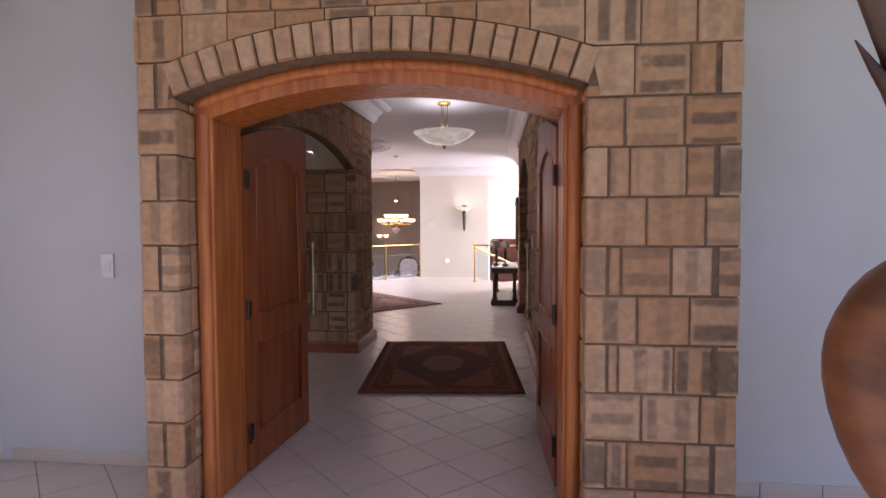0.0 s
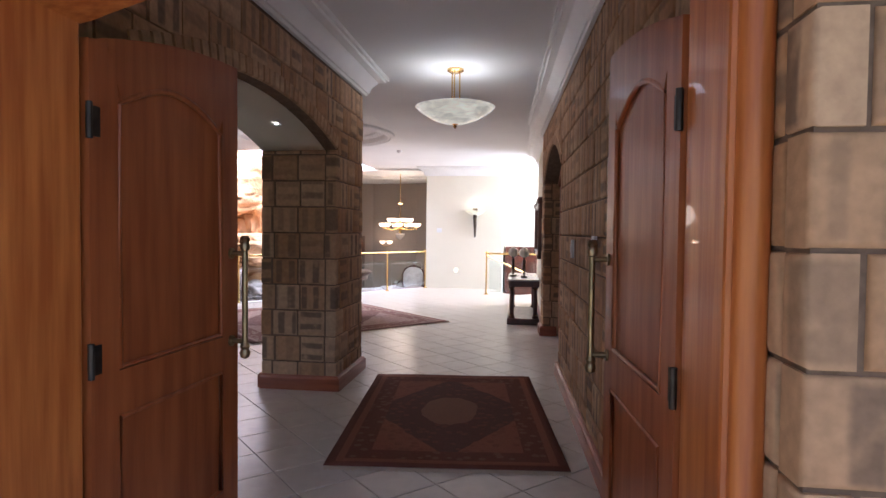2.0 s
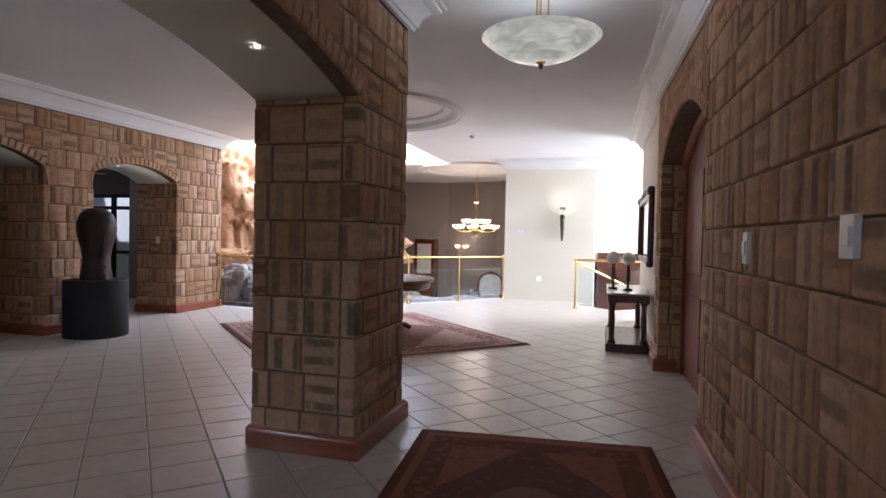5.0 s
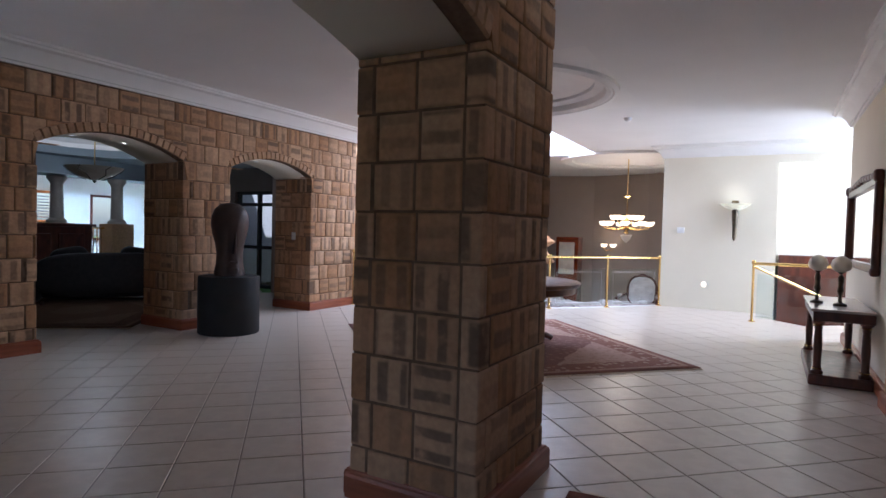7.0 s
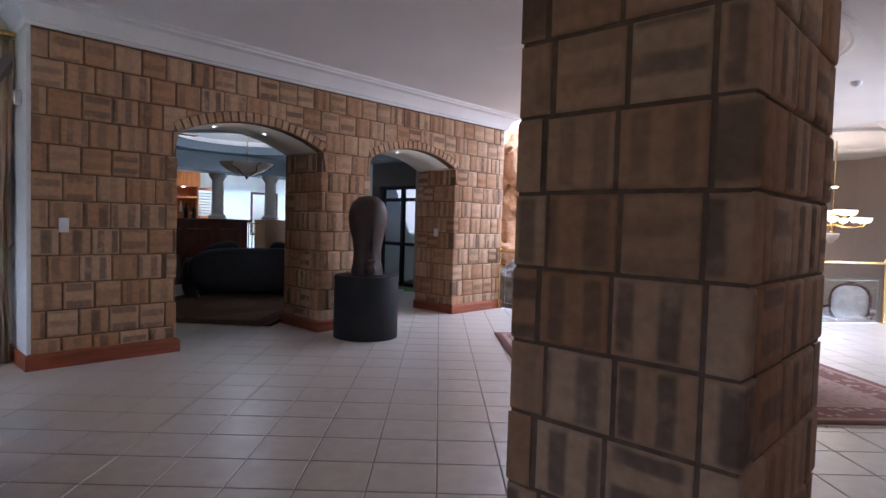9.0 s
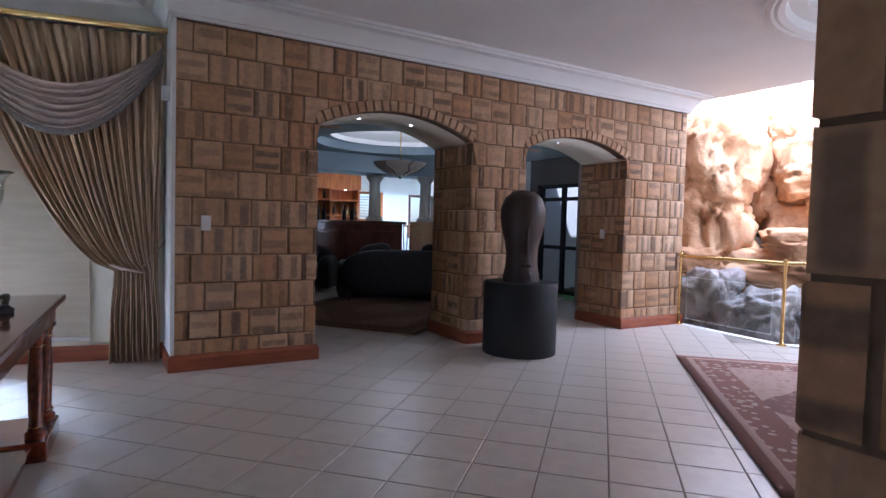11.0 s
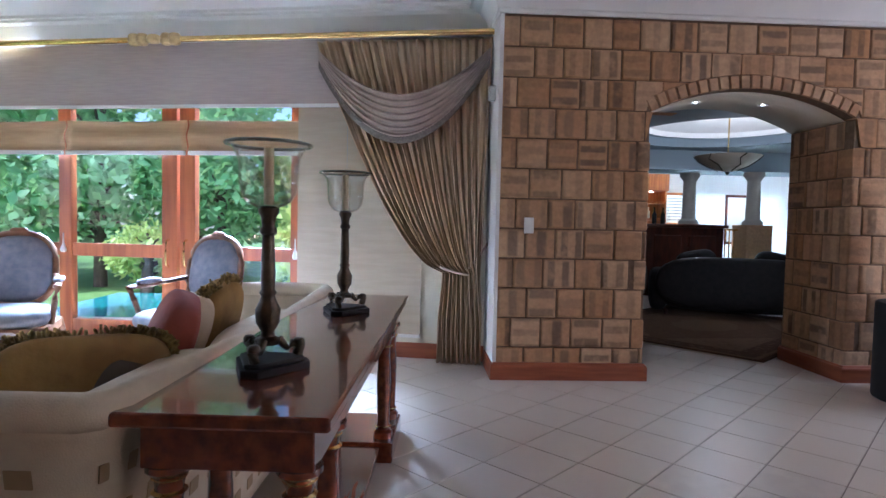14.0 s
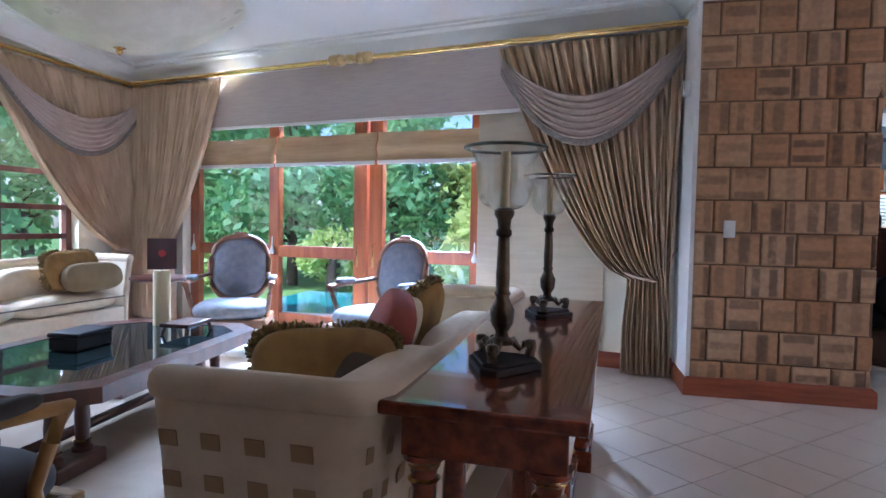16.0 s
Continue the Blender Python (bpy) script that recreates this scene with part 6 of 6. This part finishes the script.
mirror_y(drape("curtain", SWR, tied(0.05, 0.08, 0.07, 0.9), tied(2.0, 0.42, 0.5, 0.9, power=1.5), "gathered bronze silk curtain tied back by the window", 3, 20, 0.028))
mirror_y(swag(SWR, 0.05, 1.85, "mauve satin swag with grey fringe over the curtain"))
for m, x, s in ((WM, 0.30, -1), (SWR, 0.28, 1)):
    tbk = thing("tieback", m, "twisted cord curtain tieback", "curtain cord")
    pts = [(x + 0.12 * math.cos(w), s * (0.04 + 0.11 * math.sin(w)), 0.82 + 0.03 * math.cos(w)) for w in (2 * math.pi * i / 20 for i in range(20))]
    Geo().tube(pts, 0.012, 8, True).make("cord", SWAG, tbk, smooth=60)
    Geo().tube([(x - 0.12, s * 0.05, 0.84), (x - 0.24, s * 0.0, 1.0), (x - 0.30, -s * 0.08, 1.10)], 0.009, 8).make("end", SWAG, tbk, smooth=60)

pole = thing("curtain_pole", WM, "gilded fluted curtain pole with carved boss", "curtain pole")
Geo().tube([(0.0, -0.06, 2.845), (6.35, -0.06, 2.845)], 0.026, 12).make("rod", BRASS, pole, smooth=60)
g = Geo()
for d in (-0.2, -0.12, 0.12, 0.2):
    g.cushion(3.1 + d, -0.07, 2.845, 0.06, 0.05, 0.055, p=2)
g.cushion(3.1, -0.08, 2.845, 0.07, 0.05, 0.04, p=2)
g.make("boss", mat("gilt_carving", (0.62, 0.45, 0.22), (0.4, 0.27, 0.12), 0.45, 0.4, scale=20, bump=0.8, bump_scale=40), pole, smooth=60)
pole2 = thing("curtain_pole", SWR, "gilded fluted curtain pole", "curtain pole")
Geo().tube([(0.05, 0.06, 2.845), (4.0, 0.06, 2.845)], 0.026, 12).make("rod", BRASS, pole2, smooth=60)
pb = thing("pelmet", WM, "plain mauve woven pelmet blind", "blind")
Geo().box(1.2, 5.1, 0.03, 0.05, 2.27, 2.84).make("cloth", PELMET, pb)
Geo().box(1.2, 5.1, 0.022, 0.055, 2.245, 2.275).make("hem", TRIM_WHITE, pb, bevel=0.004)
for a, b in ((1.22, 2.92), (2.94, 4.22), (4.24, 5.5)):
    rb = thing("roman_blind", WM, "half-raised ochre roman blind behind the pelmet", "blind", "roman blinds")
    g = Geo()
    g.sheet(lambda u, v: (a + (b - a) * u, 0.19 + 0.015 * math.sin(v * 9) - 0.02 * v, 2.16 - 0.29 * v - 0.012 * math.sin(math.pi * u)), 16, 12)
    g.make("cloth", BLIND, rb, smooth=60, thick=0.004)
    Geo().box(a + 0.01, b - 0.01, 0.15, 0.185, 1.825, 1.865).make("hem", TRIM_WHITE, rb, bevel=0.006)
rl = thing("roller_blind", WM, "lowered cream roller blind over the side light", "blind")
Geo().box(0.62, 1.79, 0.115, 0.12, 0.20, 2.3).make("cloth", ROLLER, rl)
Geo().box(0.62, 1.79, 0.108, 0.127, 0.185, 0.215).make("bottom_bar", TRIM_WHITE, rl, bevel=0.004)
al = thing("sensor", pose(-6.62, 6.25, 2.28), "small cream alarm sensor on the wall end", "sensor")
Geo().box(-0.03, 0.03, -0.05, 0.012, -0.06, 0.06).make("case", SWITCH, al, bevel=0.012)

# ---- mirror and console in the hall ----
cn = thing("console_table", pose(0.86, 10.8, 0, 0, 0, 90), "dark mahogany marble-topped console on columns", "table")
Lc, Wc = 1.5, 0.5
Geo().box(0, Lc, 0, Wc, 0.69, 0.715).make("top", mat("pale_marble", (0.55, 0.5, 0.46), (0.45, 0.4, 0.36), 0.15, scale=6), cn, bevel=0.005)
Geo().box(0.02, Lc - 0.02, 0.0, Wc - 0.02, 0.60, 0.69).make("apron", DARKWOOD, cn, bevel=0.006)
Geo().box(0, Lc, 0, Wc, 0.0, 0.10).make("plinth", DARKWOOD, cn, bevel=0.01)
for x in (0.07, Lc - 0.07):
    for y in (0.06, Wc - 0.07):
        Geo().lathe([(r, z * 0.91) for r, z in COL], (x, y, 0.10), 14).make("leg", DARKWOOD, cn, smooth=40)
        for z in (0.15, 0.56):
            Geo().lathe([(0.034, -0.008), (0.046, 0), (0.034, 0.008)], (x, y, z), 14).make("brass_ring", BRASS, cn, smooth=60)
for x, y in ((0.44, 11.45), (0.62, 11.25)):
    ob = thing("table_lamp", pose(x, y, 0.715), "small dark lamp with white globe shade", "lamp", "console lamps")
    Geo().lathe([(0.001, 0), (0.06, 0), (0.055, 0.02), (0.018, 0.035), (0.014, 0.1), (0.035, 0.15), (0.018, 0.2), (0.03, 0.27), (0.012, 0.31), (0.03, 0.33)], segs=16).make("stem", BRONZE, ob, smooth=40)
    Geo().lathe([(0.03, 0.33), (0.075, 0.355), (0.09, 0.40), (0.075, 0.45), (0.03, 0.485), (0.001, 0.495)], segs=20).make("globe", ALABASTER, ob, smooth=60)
mr = thing("mirror", pose(0.895, 12.2, 1.55, 0, 0, -90), "wide mirror in a dark carved frame", "mirror")
Geo().box(-1.1, 1.1, -0.02, 0.0, -0.42, 0.36).make("pane", MIRROR, mr)
g = Geo()
for x in (-1.12, 1.12):
    g.tube([(x, -0.03, -0.46), (x, -0.03, 0.36)], 0.038, 12)
    g.cushion(x, -0.035, 0.42, 0.055, 0.05, 0.06, p=2)
    g.cushion(x, -0.035, -0.48, 0.05, 0.045, 0.045, p=2)
g.box(-1.16, 1.16, -0.055, 0.0, -0.50, -0.42).box(-1.16, 1.16, -0.055, 0.0, 0.34, 0.41)
for i in range(-5, 6):
    g.cushion(i * 0.2, -0.035, 0.43 + 0.05 * (1 - abs(i) / 5), 0.09, 0.03, 0.035, p=2)
g.make("frame", DARKWOOD, mr, smooth=40, bevel=0.008)
dc = thing("cabinet", pose(0.75, 17.7, -0.5), "dark wood panelled chest by the stair", "cabinet")
Geo().box(-0.6, 0.9, -0.3, 0.18, -1.7, 1.55).make("body", DARKWOOD, dc, bevel=0.01)

# ---- round table on the hall rug ----
rt = thing("round_table", pose(-2.70, 11.03, 0.014), "round inlaid mahogany pedestal table on the rug", "table")
Geo().lathe([(0.001, 0.70), (0.74, 0.70), (0.77, 0.72), (0.78, 0.75), (0.75, 0.765), (0.001, 0.768)], segs=48).make("top", WALNUT, rt, smooth=40)
Geo().lathe([(0.70, 0.62), (0.72, 0.63), (0.72, 0.70), (0.70, 0.70)], segs=48).make("apron", WALNUT, rt, smooth=40)
Geo().lathe([(0.001, 0.06), (0.28, 0.06), (0.28, 0.10), (0.12, 0.14), (0.09, 0.22), (0.15, 0.32), (0.09, 0.45), (0.12, 0.56), (0.24, 0.68), (0.001, 0.70)], segs=28).make("pedestal", DARKWOOD, rt, smooth=50)
for i in range(4):
    w = math.pi / 4 + math.pi / 2 * i
    Geo().tube([(0.2 * math.cos(w), 0.2 * math.sin(w), 0.09), (0.42 * math.cos(w), 0.42 * math.sin(w), 0.07), (0.5 * math.cos(w), 0.5 * math.sin(w), 0.03)], [0.05, 0.04, 0.035], 8).make("foot", DARKWOOD, rt, smooth=60)

# ---- carved figure on the porch ----
sc = thing("carving", pose(2.27, 2.25, -0.012), "tall carved hardwood animal form with curved horns", "sculpture")
g = Geo().lathe([(0.001, 0.42), (0.10, 0.43), (0.165, 0.49), (0.225, 0.56), (0.28, 0.65), (0.325, 0.75), (0.36, 0.86), (0.384, 0.98), (0.386, 1.07), (0.375, 1.15), (0.345, 1.23), (0.30, 1.315), (0.25, 1.375), (0.18, 1.43), (0.09, 1.475), (0.001, 1.49)], segs=64, squash=0.7)
g.make("body", CARVED, sc, smooth=60)
Geo().lathe([(0.001, 0), (0.25, 0), (0.25, 0.05), (0.12, 0.12), (0.08, 0.25), (0.12, 0.43)], segs=24).make("base", DARKHORN, sc, smooth=50)
Geo().tube([(0.05, 0, 1.44), (0.01, 0, 1.60), (-0.07, 0, 1.78), (-0.13, 0, 1.92), (-0.175, 0, 2.05), (-0.215, 0, 2.2), (-0.29, 0, 2.38), (-0.40, 0, 2.55), (-0.52, 0, 2.68)], [0.09, 0.08, 0.07, 0.06, 0.052, 0.046, 0.04, 0.03, 0.02], 16).make("horn", DARKHORN, sc, smooth=60)
Geo().tube([(-0.13, 0, 1.90), (-0.21, 0, 2.03), (-0.26, 0, 2.10), (-0.325, 0, 2.20)], [0.05, 0.028, 0.018, 0.003], 12).make("prong", DARKHORN, sc, smooth=60)

# ---- den furniture ----
def den_sofa(m, label):
    ob = thing("leather_sofa", m, label, "sofa", "den sofas")
    Geo().cushion(0, -0.1, 0.28, 1.05, 0.48, 0.22, p=8).make("seat", LEATHER, ob, smooth=60)
    Geo().cushion(0, 0.32, 0.48, 1.05, 0.16, 0.36, p=8).make("backrest", LEATHER, ob, smooth=60)
    for s in (-1, 1):
        Geo().cushion(s * 1.0, -0.1, 0.34, 0.14, 0.48, 0.30, p=5).make("arm", LEATHER, ob, smooth=60)
    for s in (-0.5, 0.5):
        Geo().cushion(s, 0.05, 0.72, 0.28, 0.13, 0.2, Matrix.Rotation(0.4 * s, 4, "Y"), p=4).make("pillow", LEATHER, ob, smooth=60)
    for sx in (-0.9, 0.9):
        for sy in (-0.4, 0.35):
            Geo().lathe([(0.02, 0), (0.03, 0.08)], (sx, sy, 0), 10).make("foot", DARKWOOD, ob)
    return ob


den_sofa(pose(-9.9, 10.15, 0, 0, 0, -112), "black leather sofa with loose pillows")
den_sofa(pose(-12.2, 8.6, 0, 0, 0, 60), "black leather sofa with loose pillows")
def column(x, y, z0):
    ob = thing("column", pose(x, y, 0), "pale round stone column on a pedestal", "column", "den columns")
    Geo().box(-0.24, 0.24, -0.24, 0.24, 0, z0).make("pedestal", STONE, ob, bevel=0.01)
    Geo().lathe([(0.18, z0), (0.18, z0 + 0.05), (0.125, z0 + 0.1), (0.12, 1.6), (0.11, 2.1), (0.14, 2.15), (0.18, 2.2), (0.18, 2.26), (0.001, 2.26)], segs=24).make("shaft", COLUMNSTONE, ob, smooth=40)


column(-12.6, 10.75, 1.31)
column(-12.2, 11.75, 1.31)
wall("wall_den_beam", -12.85, -12.0, 5.2, 13.3, 2.26, 2.6, BLUEGREY, "blue-grey beam on den columns")
br = thing("bar_counter", pose(-12.45, 8.9, 0), "dark panelled bar counter with wooden top", "counter")
Geo().box(-0.3, 0.3, -1.6, 2.3, 0, 1.24).make("front", DARKWOOD, br, bevel=0.01)
g = Geo()
for i in range(6):
    g.box(0.3, 0.325, -1.5 + i * 0.63, -1.0 + i * 0.63, 0.2, 1.1)
g.make("panel", DARKWOOD, br, bevel=0.012)
Geo().box(-0.38, 0.38, -1.65, 2.35, 1.24, 1.3).make("top", DARKWOOD, br, bevel=0.01)
rnd = random.Random(12)
for i in range(7):
    bt = thing("bottle", pose(-12.4 + rnd.uniform(-0.15, 0.15), 9.3 + i * 0.17 + rnd.uniform(-0.05, 0.05), 1.3), "dark glass bottle on the bar top", "bottle", "bar bottles")
    Geo().lathe([(0.001, 0), (0.04, 0), (0.04, 0.17), (0.014, 0.23), (0.014, 0.3), (0.001, 0.3)], segs=12).make("body", LEATHER if i % 3 else VASEGLASS, bt, smooth=40)
lr2 = thing("rail", I4, "thin brass balusters between bar and column", "railing")
for y in (11.28, 11.36, 11.44):
    Geo().tube([(-12.25, y, 0), (-12.25, y, 1.22)], 0.012, 8).make("baluster", BRASS, lr2)
Geo().tube([(-12.25, 11.26, 1.22), (-12.25, 11.52, 1.22)], 0.018, 8).make("top_rail", BRASS, lr2)
bs = thing("bar_shelf", pose(-15.7, 10.4, 0), "lit wooden bar shelves with bottles", "shelf")
g = Geo()
for z in (1.0, 1.4, 1.8, 2.3):
    g.box(-0.2, 0.2, -1.2, 1.2, z, z + 0.05)
for y in (-1.2, -0.4, 0.4, 1.15):
    g.box(-0.2, 0.2, y, y + 0.05, 0, 2.35)
g.box(-0.22, -0.18, -1.2, 1.2, 0, 2.35)
g.box(-0.2, 0.26, -1.22, 1.22, 2.1, 2.55)
g.make("frame", FRAMEWOOD, bs, bevel=0.005)
rnd = random.Random(8)
for i in range(16):
    z = rnd.choice((1.05, 1.45, 1.85))
    Geo().lathe([(0.001, 0), (0.035, 0), (0.035, 0.16), (0.012, 0.21), (0.012, 0.27), (0.001, 0.27)], (0.05, -1.0 + i * 0.13, z), 10).make("bottle", rnd.choice((LEATHER, BRASS, ALABASTER)), bs, smooth=40)
for y in (-0.8, 0.0, 0.8):
    Geo().lathe([(0.001, 0), (0.05, 0.0), (0.001, 0.02)], (0.22, y, 2.075), 12).make("spot", BULB, bs)
# lowered den ceiling with a round lit recess
DC, DCR, DCZ = (-10.2, 10.15), 1.4, 2.6
g = Geo()
g.box(-12.85, DC[0] - 1.6, 5.2, 13.3, DCZ, DCZ + 0.06).box(DC[0] + 1.6, -7.262, 5.2, 13.3, DCZ, DCZ + 0.06)
g.box(DC[0] - 1.6, DC[0] + 1.6, 5.2, DC[1] - 1.6, DCZ, DCZ + 0.06).box(DC[0] - 1.6, DC[0] + 1.6, DC[1] + 1.6, 13.3, DCZ, DCZ + 0.06)
vs = []
for i in range(N):
    w = 2 * math.pi * i / N + math.pi / 4
    c, k = math.cos(w), 1.6 / max(abs(math.cos(w)), abs(math.sin(w)))
    vs += [(DC[0] + c * k, DC[1] + math.sin(w) * k, DCZ), (DC[0] + c * DCR, DC[1] + math.sin(w) * DCR, DCZ)]
g.add(vs, [(2 * i, 2 * ((i + 1) % N), 2 * ((i + 1) % N) + 1, 2 * i + 1) for i in range(N)])
g.lathe([(DCR, 0.0), (DCR, 0.14), (DCR - 0.22, 0.15)], (*DC, DCZ), N)
structure(g.make("ceiling_den", BLUEGREY, flip=False), "blue-grey lowered ceiling with a round recess", "ceiling")
structure(Geo().lathe([(DCR - 0.22, 0.12), (DCR - 0.24, 0.20), (DCR - 0.5, 0.30), (0.5, 0.38), (0.001, 0.40)], (*DC, DCZ), N).make("ceiling_den_dome", TRIM_WHITE, smooth=40, flip=False), "white dome in the den ceiling", "ceiling")
dl = thing("pendant_lamp", pose(*DC, DCZ + 0.38), "bowl lamp with leaded glass in den", "lamp")
Geo().tube([(0, 0, 0), (0, 0, -0.72)], 0.01, 8).make("rod", BRASS, dl)
Geo().lathe([(0.001, -0.92), (0.12, -0.90), (0.28, -0.83), (0.40, -0.75), (0.45, -0.69), (0.435, -0.69), (0.26, -0.80), (0.001, -0.88)], segs=36).make("bowl", ALABASTER, dl, smooth=50)
g = Geo()
for k in range(6):
    w = k * math.pi / 3
    g.tube([((r + 0.004) * math.cos(w + d), (r + 0.004) * math.sin(w + d), z - 0.004) for r, z, d in ((0.12, -0.90, 0), (0.28, -0.83, 0.12), (0.40, -0.75, -0.1), (0.45, -0.69, 0.05))], 0.009, 6)
g.lathe([(0.001, -0.97), (0.02, -0.95), (0.035, -0.92), (0.001, -0.915)], segs=12)
g.make("lead", BRONZE, dl, smooth=50)
lamp("den_bowl_light", "POINT", (DC[0], DC[1], DCZ - 0.12), 18, (1, 0.96, 0.88), size=0.12)

# ---- smoke detector ----
sm = thing("smoke_detector", pose(-1.9, 13.2, CEIL), "small white ceiling smoke detector", "detector")
Geo().lathe([(0.001, -0.06), (0.03, -0.055), (0.055, -0.03), (0.06, 0.0)], segs=18).make("case", SWITCH, sm, smooth=40)

# ---- garden ----
def tree(x, y, hgt, spread, seed, leafmat, group="garden trees", low=0.2, n=2600, size=0.11):
    rnd = random.Random(seed)
    ob = thing("tree", pose(x, y, -0.16), "leafy green garden tree in sunlight", "tree", group)
    g = Geo()
    g.tube([(0, 0, 0), (0.05, 0.03, hgt * 0.35), (-0.05, 0.06, hgt * 0.7), (0.02, 0, hgt * 0.92)], [0.13, 0.10, 0.06, 0.02], 8)
    clumps = []
    for i in range(16):
        w, z = rnd.uniform(0, 6.28), hgt * rnd.uniform(low, 0.95)
        r = spread * (1.0 - 0.55 * (z / hgt)) * rnd.uniform(0.4, 1.0)
        tip = (r * math.cos(w), r * math.sin(w), z)
        g.tube([(0, 0, z * 0.75), (tip[0] * 0.5, tip[1] * 0.5, z * 0.9), tip], [0.04, 0.025, 0.01], 5)
        clumps.append((tip, spread * rnd.uniform(0.3, 0.5)))
    g.make("trunk", BARK, ob, smooth=60)
    vs, fs = [], []
    for i in range(n):
        (cx, cy, cz), cr = rnd.choice(clumps)
        d = Vector((rnd.gauss(0, 1), rnd.gauss(0, 1), rnd.gauss(0, 0.7))).normalized() * cr * rnd.random() ** 0.4
        c = Vector((cx, cy, max(cz, 0.25))) + d
        c.z = max(c.z, 0.05)
        a = Vector((rnd.uniform(-1, 1), rnd.uniform(-1, 1), rnd.uniform(-0.8, 0.8))).normalized()
        b = a.cross(Vector((rnd.uniform(-1, 1), rnd.uniform(-1, 1), rnd.uniform(-1, 1)))).normalized()
        s = size * rnd.uniform(0.6, 1.3)
        k = len(vs)
        vs += [c - a * s, c + b * s * 0.5, c + a * s, c - b * s * 0.5]
        fs.append((k, k + 1, k + 2, k + 3))
    Geo().add(vs, fs).make("crown", leafmat, ob, flip=False)
    return ob


rnd = random.Random(77)
for i, (x, y, hh, sp, lm) in enumerate((
        (-13.5, -0.5, 4.2, 1.9, LEAF_A), (-14.5, 1.5, 4.8, 2.1, LEAF_A), (-15.5, 3.4, 3.4, 1.7, LEAF_B), (-12.8, 3.9, 2.3, 1.2, LEAF_B), (-11.6, 4.6, 3.2, 1.0, LEAF_B),
        (-13.2, -3.0, 4.5, 2.0, LEAF_A), (-16.8, 0.2, 6.5, 2.6, LEAF_A), (-18.5, 4.0, 2.6, 2.0, LEAF_B), (-16.5, -3.5, 6.0, 2.6, LEAF_A), (-12.6, 0.8, 1.2, 0.8, LEAF_B), (-11.5, -1.8, 1.0, 0.8, LEAF_B),
        (-9.5, -6.5, 4.5, 2.0, LEAF_A), (-7.0, -8.0, 5.0, 2.2, LEAF_B), (-11.8, -5.6, 4.6, 2.0, LEAF_A), (-19.5, -1.5, 7, 3.0, LEAF_A), (-19.5, 7.5, 4, 2.4, LEAF_A), (-9.6, 16.5, 3.0, 1.4, LEAF_B), (-10.6, 18.5, 4.5, 1.8, LEAF_A))):
    tree(x, y, hh, sp, 100 + i, lm, n=3400 if hh > 2 else 1300, size=0.13 if hh > 2 else 0.08)
pw = structure(Geo().box(-12.4, -9.6, 0.4, 3.6, -0.16, -0.13).make("water_pool", POOL), "turquoise garden pool", "water")
structure(Geo().box(-9.4, -7.9, -1.0, 6.2, -0.16, -0.05).make("pavement_terrace", PAVING), "pale sunlit terrace outside the doors", "paving")


# ---- floor tiles ----
TS, TA, TO = 0.351, radians(-46), Vector((-0.6, 8.17))
TU, TV = Vector((math.cos(TA), math.sin(TA))), Vector((-math.sin(TA), math.cos(TA)))


def inside(p, poly):
    r, n = False, len(poly)
    for i in range(n):
        (x0, y0), (x1, y1) = poly[i], poly[i - 1]
        if (y0 > p[1]) != (y1 > p[1]) and p[0] < (x1 - x0) * (p[1] - y0) / (y1 - y0) + x0:
            r = not r
    return r


def clip_half(poly, a, b):
    """Keeps the part of a polygon to the right of a-b."""
    out, n = [], len(poly)
    t = Vector(b) - Vector(a)
    nr = Vector((t.y, -t.x)).normalized()
    for i in range(n):
        p, q = poly[i], poly[(i + 1) % n]
        dp, dq = (p - Vector(a)).dot(nr), (q - Vector(a)).dot(nr)
        if dp >= 0:
            out.append(p)
        if dp * dq < 0:
            out.append(p + (q - p) * (dp / (dp - dq)))
    return out


h = TS / 2 - 0.0035
tile_me = bpy.data.meshes.new("tile")
vs = []
for ins, z in ((0, -0.012), (0, -0.003), (0.003, 0.0)):
    e = h - ins
    vs += [(-e, -e, z), (e, -e, z), (e, e, z), (-e, e, z)]
tile_me.from_pydata(vs, [], [(4 * k + i, 4 * k + (i + 1) % 4, 4 * k + 4 + (i + 1) % 4, 4 * k + 4 + i) for k in range(2) for i in range(4)] + [(8, 9, 10, 11)])
tile_me.materials.append(TILE)
rest = Geo()
near_count = 0
spots = []
for i in range(-70, 40):
    for j in range(-45, 50):
        c = TO + TU * ((i + 0.5) * TS) + TV * ((j + 0.5) * TS)
        if -16.2 < c.x < 4.0 and -1.2 < c.y < 16.6:
            spots.append(c)
spots.sort(key=lambda c: (c - Vector((-1.2, 7.2))).length)
for c in spots:
    corners = [c + TU * (sx * h) + TV * (sy * h) for sx, sy in ((-1, -1), (1, -1), (1, 1), (-1, 1))]
    ins_n = sum(inside(p, INSIDE) for p in corners)
    if not ins_n:
        continue
    if ins_n == 4 and near_count < 300:
        ob = new("tile", tile_me)
        ob.parent = floor_bed
        ob.matrix_basis = Matrix.Translation((c.x, c.y, 0.0008 * math.sin(i * 7.3))) @ Matrix.Rotation(TA + (near_count % 4) * math.pi / 2, 4, "Z")
        near_count += 1
        continue
    poly = corners
    if ins_n < 4:
        for a, b in zip(RAIL, RAIL[1:]):
            mid = (Vector(a) + Vector(b)) / 2
            if (c - mid).length < 1.1:
                poly = clip_half(poly, a, b)
        if len(poly) < 3:
            continue
    rest.prism([(p.x, p.y) for p in poly], -0.012, 0.0)
tagged(rest.make("tile_field", TILE, floor_bed, flip=False), "ivory ceramic floor tiles laid diagonally", kind="stuff")
